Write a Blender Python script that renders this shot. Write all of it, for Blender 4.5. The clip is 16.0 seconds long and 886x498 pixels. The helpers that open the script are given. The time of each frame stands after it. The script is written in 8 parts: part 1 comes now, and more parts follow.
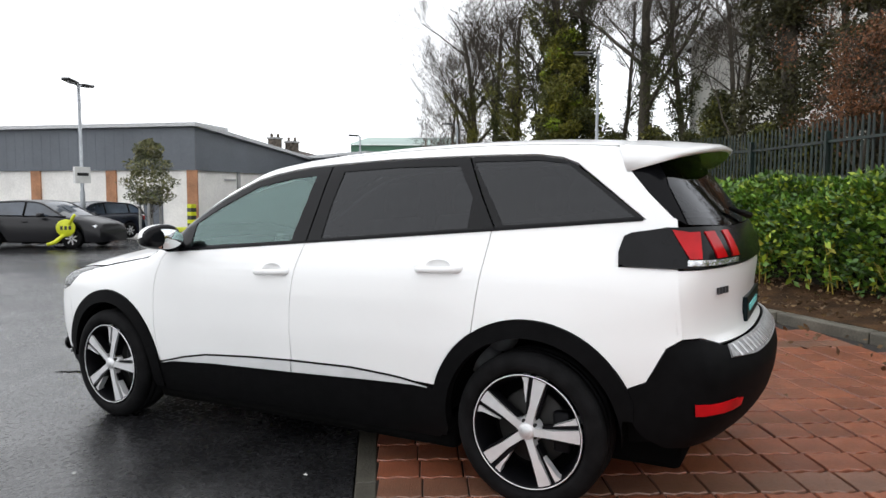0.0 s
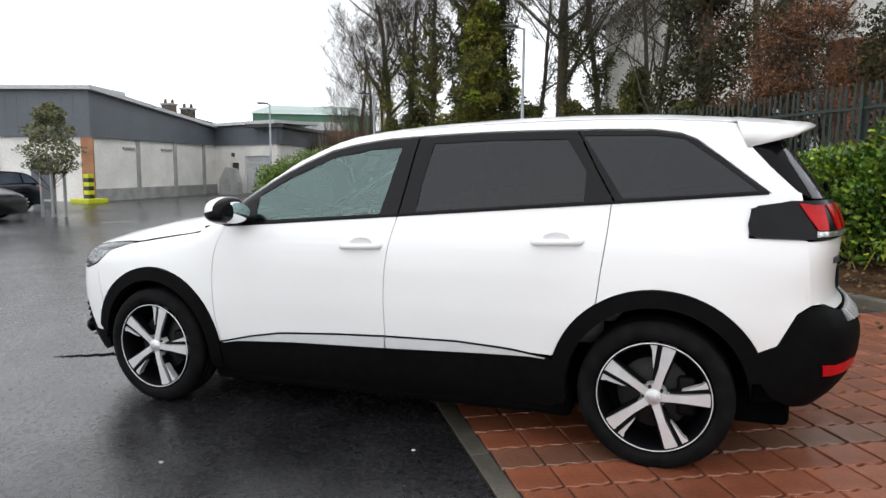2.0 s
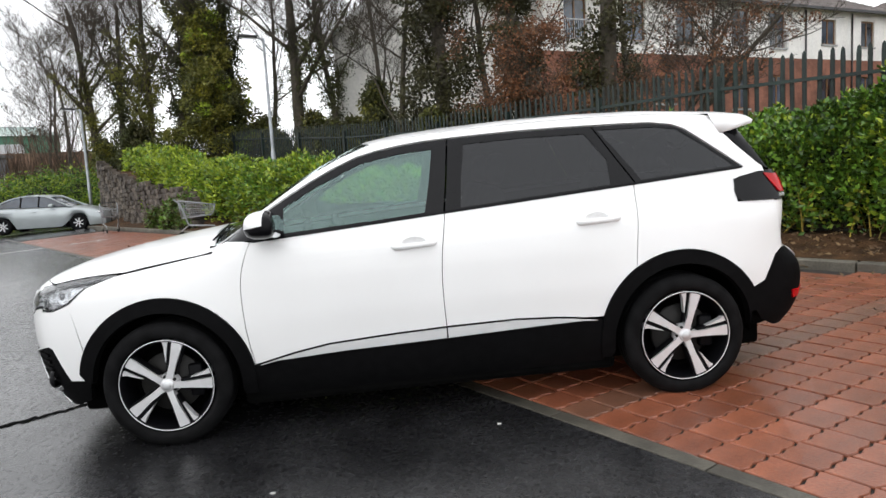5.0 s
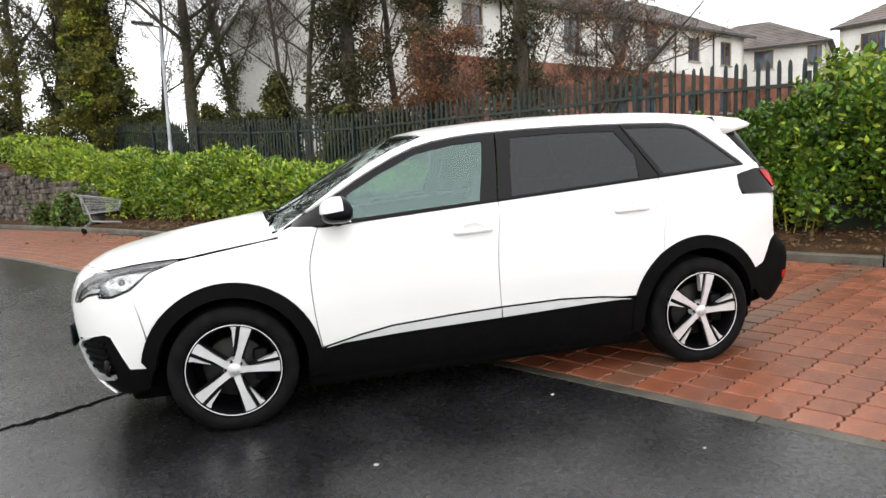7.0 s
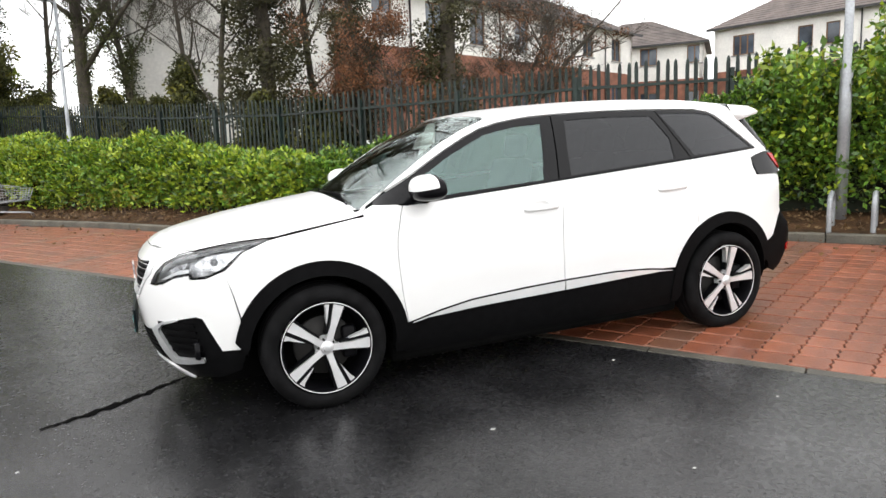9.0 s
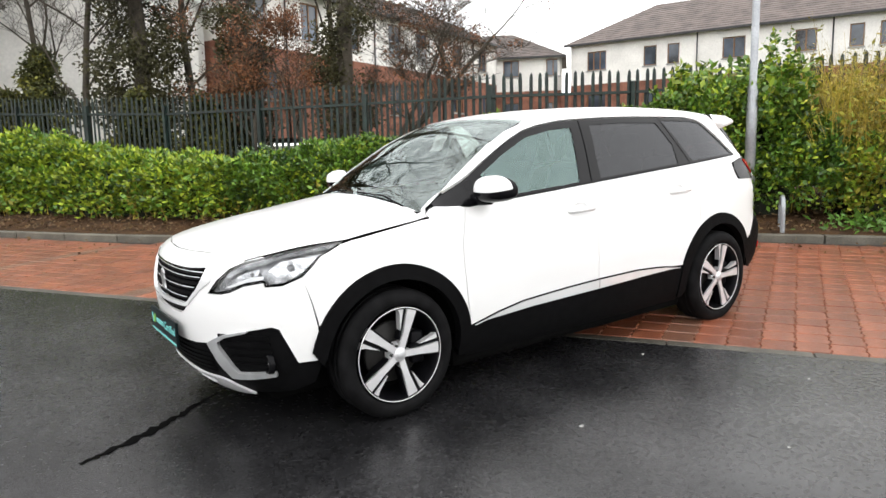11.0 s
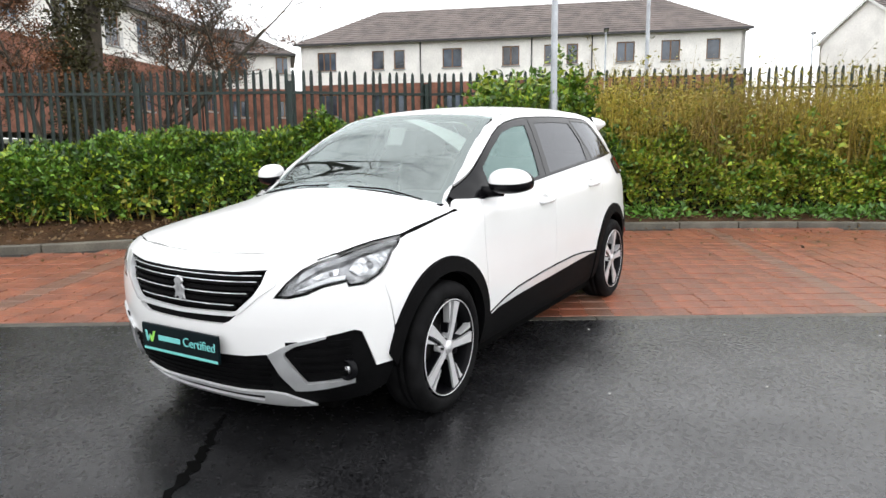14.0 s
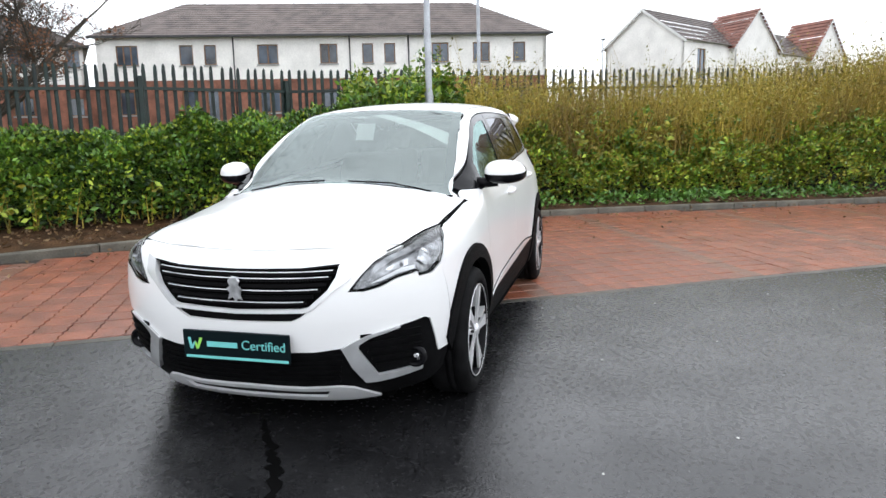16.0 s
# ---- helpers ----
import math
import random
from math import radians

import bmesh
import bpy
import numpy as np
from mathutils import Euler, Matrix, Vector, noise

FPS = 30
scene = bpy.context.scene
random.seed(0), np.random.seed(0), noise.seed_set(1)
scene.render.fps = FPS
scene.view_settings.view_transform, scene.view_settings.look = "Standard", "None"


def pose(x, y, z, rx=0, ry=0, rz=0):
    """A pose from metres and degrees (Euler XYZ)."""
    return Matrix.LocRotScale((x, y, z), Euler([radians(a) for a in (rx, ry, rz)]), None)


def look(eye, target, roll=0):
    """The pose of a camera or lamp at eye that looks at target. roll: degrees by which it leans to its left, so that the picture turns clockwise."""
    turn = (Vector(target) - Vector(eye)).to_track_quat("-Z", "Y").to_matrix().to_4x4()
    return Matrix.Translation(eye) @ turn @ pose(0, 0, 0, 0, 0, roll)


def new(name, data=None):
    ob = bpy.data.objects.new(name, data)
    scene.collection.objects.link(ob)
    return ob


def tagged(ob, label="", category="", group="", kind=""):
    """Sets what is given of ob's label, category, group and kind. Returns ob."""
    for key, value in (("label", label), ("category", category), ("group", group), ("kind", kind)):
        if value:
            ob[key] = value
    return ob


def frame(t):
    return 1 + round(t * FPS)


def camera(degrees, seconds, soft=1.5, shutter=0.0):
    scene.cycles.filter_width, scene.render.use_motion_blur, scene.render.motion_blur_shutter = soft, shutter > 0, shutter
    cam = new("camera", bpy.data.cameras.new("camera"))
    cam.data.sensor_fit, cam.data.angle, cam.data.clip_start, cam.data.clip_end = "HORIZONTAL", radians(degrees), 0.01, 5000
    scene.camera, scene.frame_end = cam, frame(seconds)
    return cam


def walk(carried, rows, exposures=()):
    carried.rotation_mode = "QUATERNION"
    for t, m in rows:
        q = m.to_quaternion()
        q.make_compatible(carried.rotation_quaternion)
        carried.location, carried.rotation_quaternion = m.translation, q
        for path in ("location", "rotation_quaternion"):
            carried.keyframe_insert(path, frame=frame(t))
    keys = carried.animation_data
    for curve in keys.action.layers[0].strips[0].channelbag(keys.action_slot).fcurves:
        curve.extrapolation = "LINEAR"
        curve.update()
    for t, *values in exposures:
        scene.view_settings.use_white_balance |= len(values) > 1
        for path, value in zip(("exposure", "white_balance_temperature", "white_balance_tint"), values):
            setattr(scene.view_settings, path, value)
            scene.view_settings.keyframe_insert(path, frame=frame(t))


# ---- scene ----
cam = camera(66.5, 16.0)
PATH = [
    (0, (2.489, -3.541, 1.335), (1.507, -1.805, 1.179), 0.2),
    (0.5, (2.295, -3.661, 1.334), (1.386, -1.884, 1.217), 2.6),
    (1, (2.093, -3.819, 1.346), (1.311, -1.984, 1.191), 0.9),
    (1.5, (1.87, -3.957, 1.321), (1.172, -2.096, 1.107), 1.5),
    (2, (1.567, -3.966, 1.336), (0.86, -2.11, 1.098), 0.6),
    (2.5, (1.343, -4.178, 1.326), (0.768, -2.276, 1.093), 0.2),
    (3, (1.067, -4.218, 1.313), (0.605, -2.287, 1.066), 0.9),
    (3.5, (0.785, -4.243, 1.318), (0.442, -2.283, 1.12), -0.1),
    (4, (0.49, -4.395, 1.322), (0.281, -2.416, 1.127), 0.6),
    (4.2, (0.366, -4.439, 1.331), (0.236, -2.453, 1.137), -0.7),
    (6.3, (-0.798, -4.528, 1.288), (-0.536, -2.565, 1.007), -2.1),
    (6.5, (-0.884, -4.538, 1.289), (-0.623, -2.573, 1.028), -1.9),
    (7, (-1.158, -4.588, 1.305), (-0.685, -2.66, 1.062), -2.3),
    (7.5, (-1.4, -4.542, 1.265), (-0.762, -2.66, 1.04), -1.2),
    (8, (-1.668, -4.492, 1.278), (-0.959, -2.631, 1.092), -1.2),
    (8.5, (-1.979, -4.499, 1.288), (-1.235, -2.655, 1.073), -2.5),
    (8.7, (-2.078, -4.465, 1.281), (-1.327, -2.631, 1.012), -2.0),
    (10.8, (-3.114, -3.869, 1.296), (-1.994, -2.235, 1.017), -3.4),
    (11, (-3.2, -3.796, 1.285), (-2.052, -2.183, 1.009), -1.2),
    (11.5, (-3.436, -3.639, 1.285), (-2.135, -2.154, 0.963), -0.7),
    (12, (-3.617, -3.453, 1.27), (-2.127, -2.157, 0.959), -0.2),
    (12.5, (-3.841, -3.248, 1.278), (-2.319, -1.983, 0.996), -0.4),
    (13, (-4.084, -3.061, 1.273), (-2.551, -1.81, 0.978), -0.1),
    (13.5, (-4.225, -2.866, 1.254), (-2.608, -1.727, 0.957), 0.3),
    (14, (-4.346, -2.603, 1.268), (-2.642, -1.594, 0.981), -0.5),
    (14.5, (-4.543, -2.368, 1.254), (-2.735, -1.562, 0.967), 1.7),
    (15, (-4.693, -2.163, 1.263), (-2.847, -1.464, 0.94), -0.3),
    (15.5, (-4.834, -1.904, 1.277), (-2.969, -1.252, 0.968), -3.2),
    (16, (-4.927, -1.648, 1.257), (-3.015, -1.145, 0.957), -1.4),
]
walk(cam, [(t, look(eye, target, roll)) for t, eye, target, roll in PATH],
     exposures=[(0.0, -0.10, 6350, 10), (4.2, -0.06, 6350, 10), (6.5, 0.30, 6600, 10), (12.0, 0.46, 6600, 10), (14.5, 0.30, 6350, 10), (16.0, 0.24, 6150, 10)])

# ---- world and light: an overcast winter sky ----
world = bpy.data.worlds.new("sky")
scene.world = world
world.use_nodes = True
wn = world.node_tree
wn.nodes.clear()
w_out = wn.nodes.new("ShaderNodeOutputWorld")
w_bg = wn.nodes.new("ShaderNodeBackground")
w_sky = wn.nodes.new("ShaderNodeTexSky")
w_sky.sky_type = 'NISHITA'
w_sky.sun_disc = False
w_sky.sun_elevation = radians(32)
w_sky.sun_rotation = radians(200)
w_scale = wn.nodes.new("ShaderNodeVectorMath")
w_scale.operation = 'SCALE'
w_scale.inputs[3].default_value = 0.05
w_mix = wn.nodes.new("ShaderNodeMixRGB")
w_mix.inputs[0].default_value = 0.9
w_mix.inputs[2].default_value = (0.985, 0.99, 1.0, 1)
wn.links.new(w_sky.outputs[0], w_scale.inputs[0])
wn.links.new(w_scale.outputs[0], w_mix.inputs[1])
wn.links.new(w_mix.outputs[0], w_bg.inputs[0])
w_bg.inputs[1].default_value = 1.78
wn.links.new(w_bg.outputs[0], w_out.inputs[0])
sun_data = bpy.data.lights.new("sun", 'SUN')
sun_data.energy = 0.32
sun_data.angle = radians(150)
sun_data.color = (1.0, 0.985, 0.96)
sun = new("sun", sun_data)
sun.matrix_world = look((-6, -14, 14), (0, 0, 0))


# ---- materials ----
MATS = {}


def mat(name, color, rough=0.6, metal=0.0, vary=0.12, scale=6.0, bump=0.0, bscale=40.0, spec=0.5, coat=0.0, color2=None, rand=0.0, fine=0.0):
    """A surface with two scales of noise in its colour, an optional second colour in patches, relief, and a random shade for each object or island."""
    if name in MATS:
        return MATS[name]
    m = bpy.data.materials.new(name)
    m.use_nodes = True
    nt = m.node_tree
    b = nt.nodes["Principled BSDF"]
    b.inputs["Roughness"].default_value = rough
    b.inputs["Metallic"].default_value = metal
    b.inputs["Specular IOR Level"].default_value = spec
    b.inputs["Coat Weight"].default_value = coat
    b.inputs["Coat Roughness"].default_value = 0.04
    tc = nt.nodes.new("ShaderNodeTexCoord")
    n1 = nt.nodes.new("ShaderNodeTexNoise")
    n1.inputs["Scale"].default_value = scale
    n1.inputs["Detail"].default_value = 6
    nt.links.new(tc.outputs["Object"], n1.inputs["Vector"])
    ramp = nt.nodes.new("ShaderNodeValToRGB")
    c2 = color2 or tuple(max(0.0, c * (1 - 2 * vary)) for c in color)
    c1 = color if color2 else tuple(min(1.0, c * (1 + vary)) for c in color)
    ramp.color_ramp.elements[0].position = 0.32
    ramp.color_ramp.elements[0].color = (*c2, 1)
    ramp.color_ramp.elements[1].position = 0.66
    ramp.color_ramp.elements[1].color = (*c1, 1)
    nt.links.new(n1.outputs[0], ramp.inputs[0])
    col = ramp.outputs[0]
    if fine:
        n2 = nt.nodes.new("ShaderNodeTexNoise")
        n2.inputs["Scale"].default_value = scale * 14
        n2.inputs["Detail"].default_value = 3
        nt.links.new(tc.outputs["Object"], n2.inputs["Vector"])
        mp = nt.nodes.new("ShaderNodeMapRange")
        mp.inputs[1].default_value = 0.25
        mp.inputs[2].default_value = 0.75
        mp.inputs[3].default_value = 1 - fine
        mp.inputs[4].default_value = 1 + fine
        nt.links.new(n2.outputs[0], mp.inputs[0])
        mx = nt.nodes.new("ShaderNodeVectorMath")
        mx.operation = 'SCALE'
        nt.links.new(col, mx.inputs[0])
        nt.links.new(mp.outputs[0], mx.inputs[3])
        col = mx.outputs[0]
    if rand:
        if rand > 0:
            oi = nt.nodes.new("ShaderNodeObjectInfo")
            rnd = oi.outputs["Random"]
        else:
            oi = nt.nodes.new("ShaderNodeNewGeometry")
            rnd = oi.outputs["Random Per Island"]
        mp = nt.nodes.new("ShaderNodeMapRange")
        mp.inputs[3].default_value = 1 - abs(rand)
        mp.inputs[4].default_value = 1 + abs(rand)
        nt.links.new(rnd, mp.inputs[0])
        mx = nt.nodes.new("ShaderNodeVectorMath")
        mx.operation = 'SCALE'
        nt.links.new(col, mx.inputs[0])
        nt.links.new(mp.outputs[0], mx.inputs[3])
        col = mx.outputs[0]
    nt.links.new(col, b.inputs["Base Color"])
    if bump:
        n3 = nt.nodes.new("ShaderNodeTexNoise")
        n3.inputs["Scale"].default_value = bscale
        n3.inputs["Detail"].default_value = 5
        nt.links.new(tc.outputs["Object"], n3.inputs["Vector"])
        bp = nt.nodes.new("ShaderNodeBump")
        bp.inputs["Strength"].default_value = min(1.0, bump)
        bp.inputs["Distance"].default_value = 0.01
        nt.links.new(n3.outputs[0], bp.inputs["Height"])
        nt.links.new(bp.outputs[0], b.inputs["Normal"])
    MATS[name] = m
    return m


def glass(name, tint, rough=0.0, ior=1.5, sheen=None):
    if name in MATS:
        return MATS[name]
    m = bpy.data.materials.new(name)
    m.use_nodes = True
    nt = m.node_tree
    nt.nodes.clear()
    out = nt.nodes.new("ShaderNodeOutputMaterial")
    tr = nt.nodes.new("ShaderNodeBsdfTransparent")
    tr.inputs[0].default_value = (*tint, 1)
    gl = nt.nodes.new("ShaderNodeBsdfGlossy")
    gl.inputs["Roughness"].default_value = rough
    gl.inputs[0].default_value = (*[c ** 0.5 for c in sheen or (1, 1, 1)], 1)
    fr = nt.nodes.new("ShaderNodeFresnel")
    fr.inputs[0].default_value = ior
    mx = nt.nodes.new("ShaderNodeMixShader")
    nt.links.new(fr.outputs[0], mx.inputs[0])
    nt.links.new(tr.outputs[0], mx.inputs[1])
    nt.links.new(gl.outputs[0], mx.inputs[2])
    nt.links.new(mx.outputs[0], out.inputs[0])
    MATS[name] = m
    return m


def wet_asphalt():
    m = bpy.data.materials.new("wet_asphalt")
    m.use_nodes = True
    nt = m.node_tree
    L = nt.links.new
    b = nt.nodes["Principled BSDF"]
    tc = nt.nodes.new("ShaderNodeTexCoord")

    def noise_node(scale, detail=5):
        n = nt.nodes.new("ShaderNodeTexNoise")
        n.inputs["Scale"].default_value = scale
        n.inputs["Detail"].default_value = detail
        L(tc.outputs["Object"], n.inputs["Vector"])
        return n.outputs[0]

    def span(src, a, b_, c, d):
        r = nt.nodes.new("ShaderNodeMapRange")
        for i, v in enumerate((a, b_, c, d)):
            r.inputs[i + 1].default_value = v
        L(src, r.inputs[0])
        return r.outputs[0]

    big, mid, grain, pits = noise_node(0.22, 4), noise_node(1.7, 6), noise_node(85, 4), noise_node(34, 5)
    ramp = nt.nodes.new("ShaderNodeValToRGB")
    ramp.color_ramp.elements[0].position, ramp.color_ramp.elements[0].color = 0.3, (0.004, 0.004, 0.0044, 1)
    ramp.color_ramp.elements[1].position, ramp.color_ramp.elements[1].color = 0.72, (0.013, 0.013, 0.0138, 1)
    L(mid, ramp.inputs[0])
    speck = nt.nodes.new("ShaderNodeMath")
    speck.operation = 'MULTIPLY'
    L(span(grain, 0.35, 0.70, 0.1, 3.2), speck.inputs[0])
    L(span(big, 0.3, 0.7, 0.75, 1.25), speck.inputs[1])
    mx = nt.nodes.new("ShaderNodeVectorMath")
    mx.operation = 'SCALE'
    L(ramp.outputs[0], mx.inputs[0])
    L(speck.outputs[0], mx.inputs[3])
    # pale chips of stone here and there
    vor = nt.nodes.new("ShaderNodeTexVoronoi")
    vor.inputs["Scale"].default_value = 26
    L(tc.outputs["Object"], vor.inputs["Vector"])
    chip = nt.nodes.new("ShaderNodeMath")
    chip.operation = 'MULTIPLY'
    L(span(vor.outputs["Distance"], 0.05, 0.10, 1.0, 0.0), chip.inputs[0])
    sep = nt.nodes.new("ShaderNodeSeparateColor")
    L(vor.outputs["Color"], sep.inputs[0])
    L(span(sep.outputs[0], 0.88, 0.93, 0.0, 1.0), chip.inputs[1])
    mc = nt.nodes.new("ShaderNodeMix")
    mc.data_type = 'RGBA'
    L(chip.outputs[0], mc.inputs[0])
    L(mx.outputs[0], mc.inputs[6])
    mc.inputs[7].default_value = (0.22, 0.22, 0.21, 1)
    L(mc.outputs[2], b.inputs["Base Color"])
    rough = nt.nodes.new("ShaderNodeMath")
    rough.operation = 'ADD'
    L(span(big, 0.35, 0.65, 0.16, 0.26), rough.inputs[0])
    L(span(pits, 0.35, 0.65, -0.05, 0.08), rough.inputs[1])
    L(rough.outputs[0], b.inputs["Roughness"])
    L(span(mid, 0.3, 0.7, 0.42, 0.66), b.inputs["Specular IOR Level"])
    bp = nt.nodes.new("ShaderNodeBump")
    bp.inputs["Strength"].default_value = 0.45
    bp.inputs["Distance"].default_value = 0.004
    L(grain, bp.inputs["Height"])
    L(bp.outputs[0], b.inputs["Normal"])
    return m


# ---- shaping tools ----
def part(name, bm, material, parent=None, label="", smooth=True, normals=None):
    """One mesh object from a bmesh, under a thing or a part. material: one or a list."""
    me = bpy.data.meshes.new(name)
    bm.to_mesh(me)
    bm.free()
    for m in (material if isinstance(material, (list, tuple)) else [material]):
        me.materials.append(m)
    for p in me.polygons:
        p.use_smooth = smooth
    ob = new(name, me)
    if parent:
        ob.parent = parent
    if label:
        ob["label"] = label
    return ob


def raw(name, verts, faces, material, parent=None, label="", smooth=False):
    me = bpy.data.meshes.new(name)
    me.from_pydata([tuple(map(float, v)) for v in verts], [], faces)
    me.materials.append(material)
    if smooth:
        for p in me.polygons:
            p.use_smooth = True
    me.update()
    ob = new(name, me)
    if parent:
        ob.parent = parent
    if label:
        ob["label"] = label
    return ob


def bulk(name, co, tris_per, material, parent=None, label=""):
    """A joined mesh from an array of pieces: co is (n, k, 3); tris_per the faces of one piece."""
    n, k, _ = co.shape
    faces = (np.array(tris_per)[None] + (np.arange(n) * k)[:, None, None]).reshape(-1, len(tris_per[0]))
    me = bpy.data.meshes.new(name)
    me.vertices.add(n * k)
    me.vertices.foreach_set("co", co.reshape(-1).astype(np.float32))
    w = faces.shape[1]
    me.loops.add(faces.size)
    me.loops.foreach_set("vertex_index", faces.reshape(-1).astype(np.int32))
    me.polygons.add(len(faces))
    me.polygons.foreach_set("loop_start", (np.arange(len(faces)) * w).astype(np.int32))
    me.polygons.foreach_set("loop_total", np.full(len(faces), w, np.int32))
    me.materials.append(material)
    me.update()
    me.validate()
    ob = new(name, me)
    if parent:
        ob.parent = parent
    if label:
        ob["label"] = label
    return ob


def thing(name, m=None, label="", category="", group="", kind=""):
    ob = new(name)
    ob.empty_display_size = 0.1
    if m is not None:
        ob.matrix_world = m
    return tagged(ob, label, category, group, kind)


def add_box(bm, lo, hi, bevel=0.0, m=None):
    r = bmesh.ops.create_cube(bm, size=1.0)
    vs = r["verts"]
    c = [(a + b) / 2 for a, b in zip(lo, hi)]
    d = [abs(b - a) for a, b in zip(lo, hi)]
    for v in vs:
        v.co = Vector((c[0] + v.co.x * d[0], c[1] + v.co.y * d[1], c[2] + v.co.z * d[2]))
    if bevel:
        es = list({e for v in vs for e in v.link_edges})
        out = bmesh.ops.bevel(bm, geom=es, offset=bevel, segments=2, affect='EDGES', profile=0.5)
        vs = list({v for v in out["verts"]} | {v for v in vs if v.is_valid})
    if m is not None:
        bmesh.ops.transform(bm, matrix=m, verts=[v for v in vs if v.is_valid])
    return vs


def box(name, lo, hi, material, parent=None, label="", bevel=0.0, m=None):
    bm = bmesh.new()
    add_box(bm, lo, hi, bevel, m)
    return part(name, bm, material, parent, label, smooth=False)


def add_tube(bm, pts, radii, seg=8, cap=True):
    """A tube of rings along points."""
    rings = []
    pts = [Vector(p) for p in pts]
    if not isinstance(radii, (list, tuple)):
        radii = [radii] * len(pts)
    side = None
    for i, p in enumerate(pts):
        d = (pts[min(i + 1, len(pts) - 1)] - pts[max(i - 1, 0)]).normalized()
        if side is None:
            side = d.orthogonal().normalized()
        side = (side - d * side.dot(d)).normalized()
        up = d.cross(side)
        rings.append([bm.verts.new(p + radii[i] * (math.cos(2 * math.pi * k / seg) * side + math.sin(2 * math.pi * k / seg) * up)) for k in range(seg)])
    for a, b in zip(rings, rings[1:]):
        for k in range(seg):
            bm.faces.new((a[k], a[(k + 1) % seg], b[(k + 1) % seg], b[k]))
    if cap:
        bm.faces.new(rings[0][::-1])
        bm.faces.new(rings[-1])


def tube(name, pts, radii, material, parent=None, label="", seg=8):
    bm = bmesh.new()
    add_tube(bm, pts, radii, seg)
    return part(name, bm, material, parent, label)


def lathe(bm, profile, axis='y', seg=48, centre=(0, 0, 0)):
    """Turns a profile of (radius, along) round an axis."""
    rings = []
    for r, a in profile:
        ring = []
        for k in range(seg):
            t = 2 * math.pi * k / seg
            c, s = r * math.cos(t), r * math.sin(t)
            p = {'y': (c, a, s), 'z': (c, s, a), 'x': (a, c, s)}[axis]
            ring.append(bm.verts.new(Vector(p) + Vector(centre)))
        rings.append(ring)
    for a, b in zip(rings, rings[1:]):
        for k in range(seg):
            bm.faces.new((a[k], a[(k + 1) % seg], b[(k + 1) % seg], b[k]))
    return rings


def spline(pts, n=6, closed=False):
    """Points of a smooth curve through the given ones."""
    P = [np.array(p, float) for p in pts]
    N = len(P)
    out = []
    for i in range(N if closed else N - 1):
        p0, p1, p2, p3 = (P[(i + k) % N] if closed else P[min(max(i + k, 0), N - 1)] for k in (-1, 0, 1, 2))
        for s in np.linspace(0, 1, n, endpoint=False):
            out.append(0.5 * (2 * p1 + (p2 - p0) * s + (2 * p0 - 5 * p1 + 4 * p2 - p3) * s * s + (3 * p1 - p0 - 3 * p2 + p3) * s ** 3))
    if not closed:
        out.append(P[-1])
    return out


# ---- the lie of the land: u across the parking row (towards the hedge), v along it ----
UX, UY = 0.8211, 0.5708


def uv(x, y):
    return UX * x + UY * y, UY * x - UX * y


def xy(u, v):
    return UX * u + UY * v, UY * u - UX * v


KERB_V = [-60, -31.5, -28.5, -13, -8, -5, -3, -1, 0.5, 2.5, 5, 8, 12, 25, 60]
KERB_U = [9.0, 9.0, 2.8, 2.6, 2.3, 2.5, 3.2, 3.95, 4.15, 4.35, 4.5, 4.3, 4.1, 3.6, 2.0]


def kerb_u(v):
    return np.interp(v, KERB_V, KERB_U) if np.ndim(v) else float(np.mean([np.interp(v + d, KERB_V, KERB_U) for d in (-1.2, -0.6, 0, 0.6, 1.2)]))


def ease(a, b, x):
    t = min(max((x - a) / (b - a), 0.0), 1.0)
    return t * t * (3 - 2 * t)


def land(x, y):
    """Height of the asphalt and paving."""
    u, v = uv(x, y)
    z = 0.0418 * max(min(u, 8.0), -6.0) - 0.0147 * max(min(v, 14.0), -8.0)
    if v < -9:
        z -= 0.018 * min(-9 - v, 26)
    if u > 8.0:
        z += 0.0418 * 0 + 0.06 * min(u - 8.0, 36)
    return z


# the planted ground is held up by a low stone wall at the far end of the row
WALL_V = [-29.0, -27.6, -27.5, -24.0, -18.0, -14.6, -13.6]
WALL_H = [0.0, 0.0, 2.0, 1.7, 1.05, 0.75, 0.0]


def wall_u(v):
    return float(np.interp(v, [-28.0, -24.0, -18.0, -13.5], [3.95, 3.75, 3.4, 3.1]))


def bank(x, y):
    """Height of the planted ground behind the kerb."""
    u, v = uv(x, y)
    k = u - kerb_u(v)
    raised = float(np.interp(v, WALL_V, WALL_H)) * ease(-0.05, 0.15, u - wall_u(v)) * (1 - ease(2.6, 5.0, k))
    return land(x, y) + 0.08 + 0.12 * ease(0.15, 1.6, k) - 0.1 * ease(4, 9, k) + raised

M_ASPHALT = wet_asphalt()
M_SOIL = mat("wet_soil", (0.085, 0.046, 0.022), 0.9, color2=(0.03, 0.018, 0.010), scale=3.5, fine=0.5, bump=1.0, bscale=22, spec=0.12)
M_GRASS = mat("rough_grass", (0.07, 0.085, 0.03), 0.9, color2=(0.045, 0.04, 0.02), scale=0.6, fine=0.5, bump=0.8, bscale=9)
M_KERB = mat("kerb_concrete", (0.115, 0.105, 0.082), 0.6, vary=0.2, scale=4, fine=0.3, bump=0.5, bscale=60, rand=0.15)
M_PAVER = mat("red_paver", (0.30, 0.098, 0.050), 0.3, color2=(0.17, 0.054, 0.028), scale=5, fine=0.35, bump=0.4, bscale=120, rand=0.20, spec=0.6, coat=0.13)
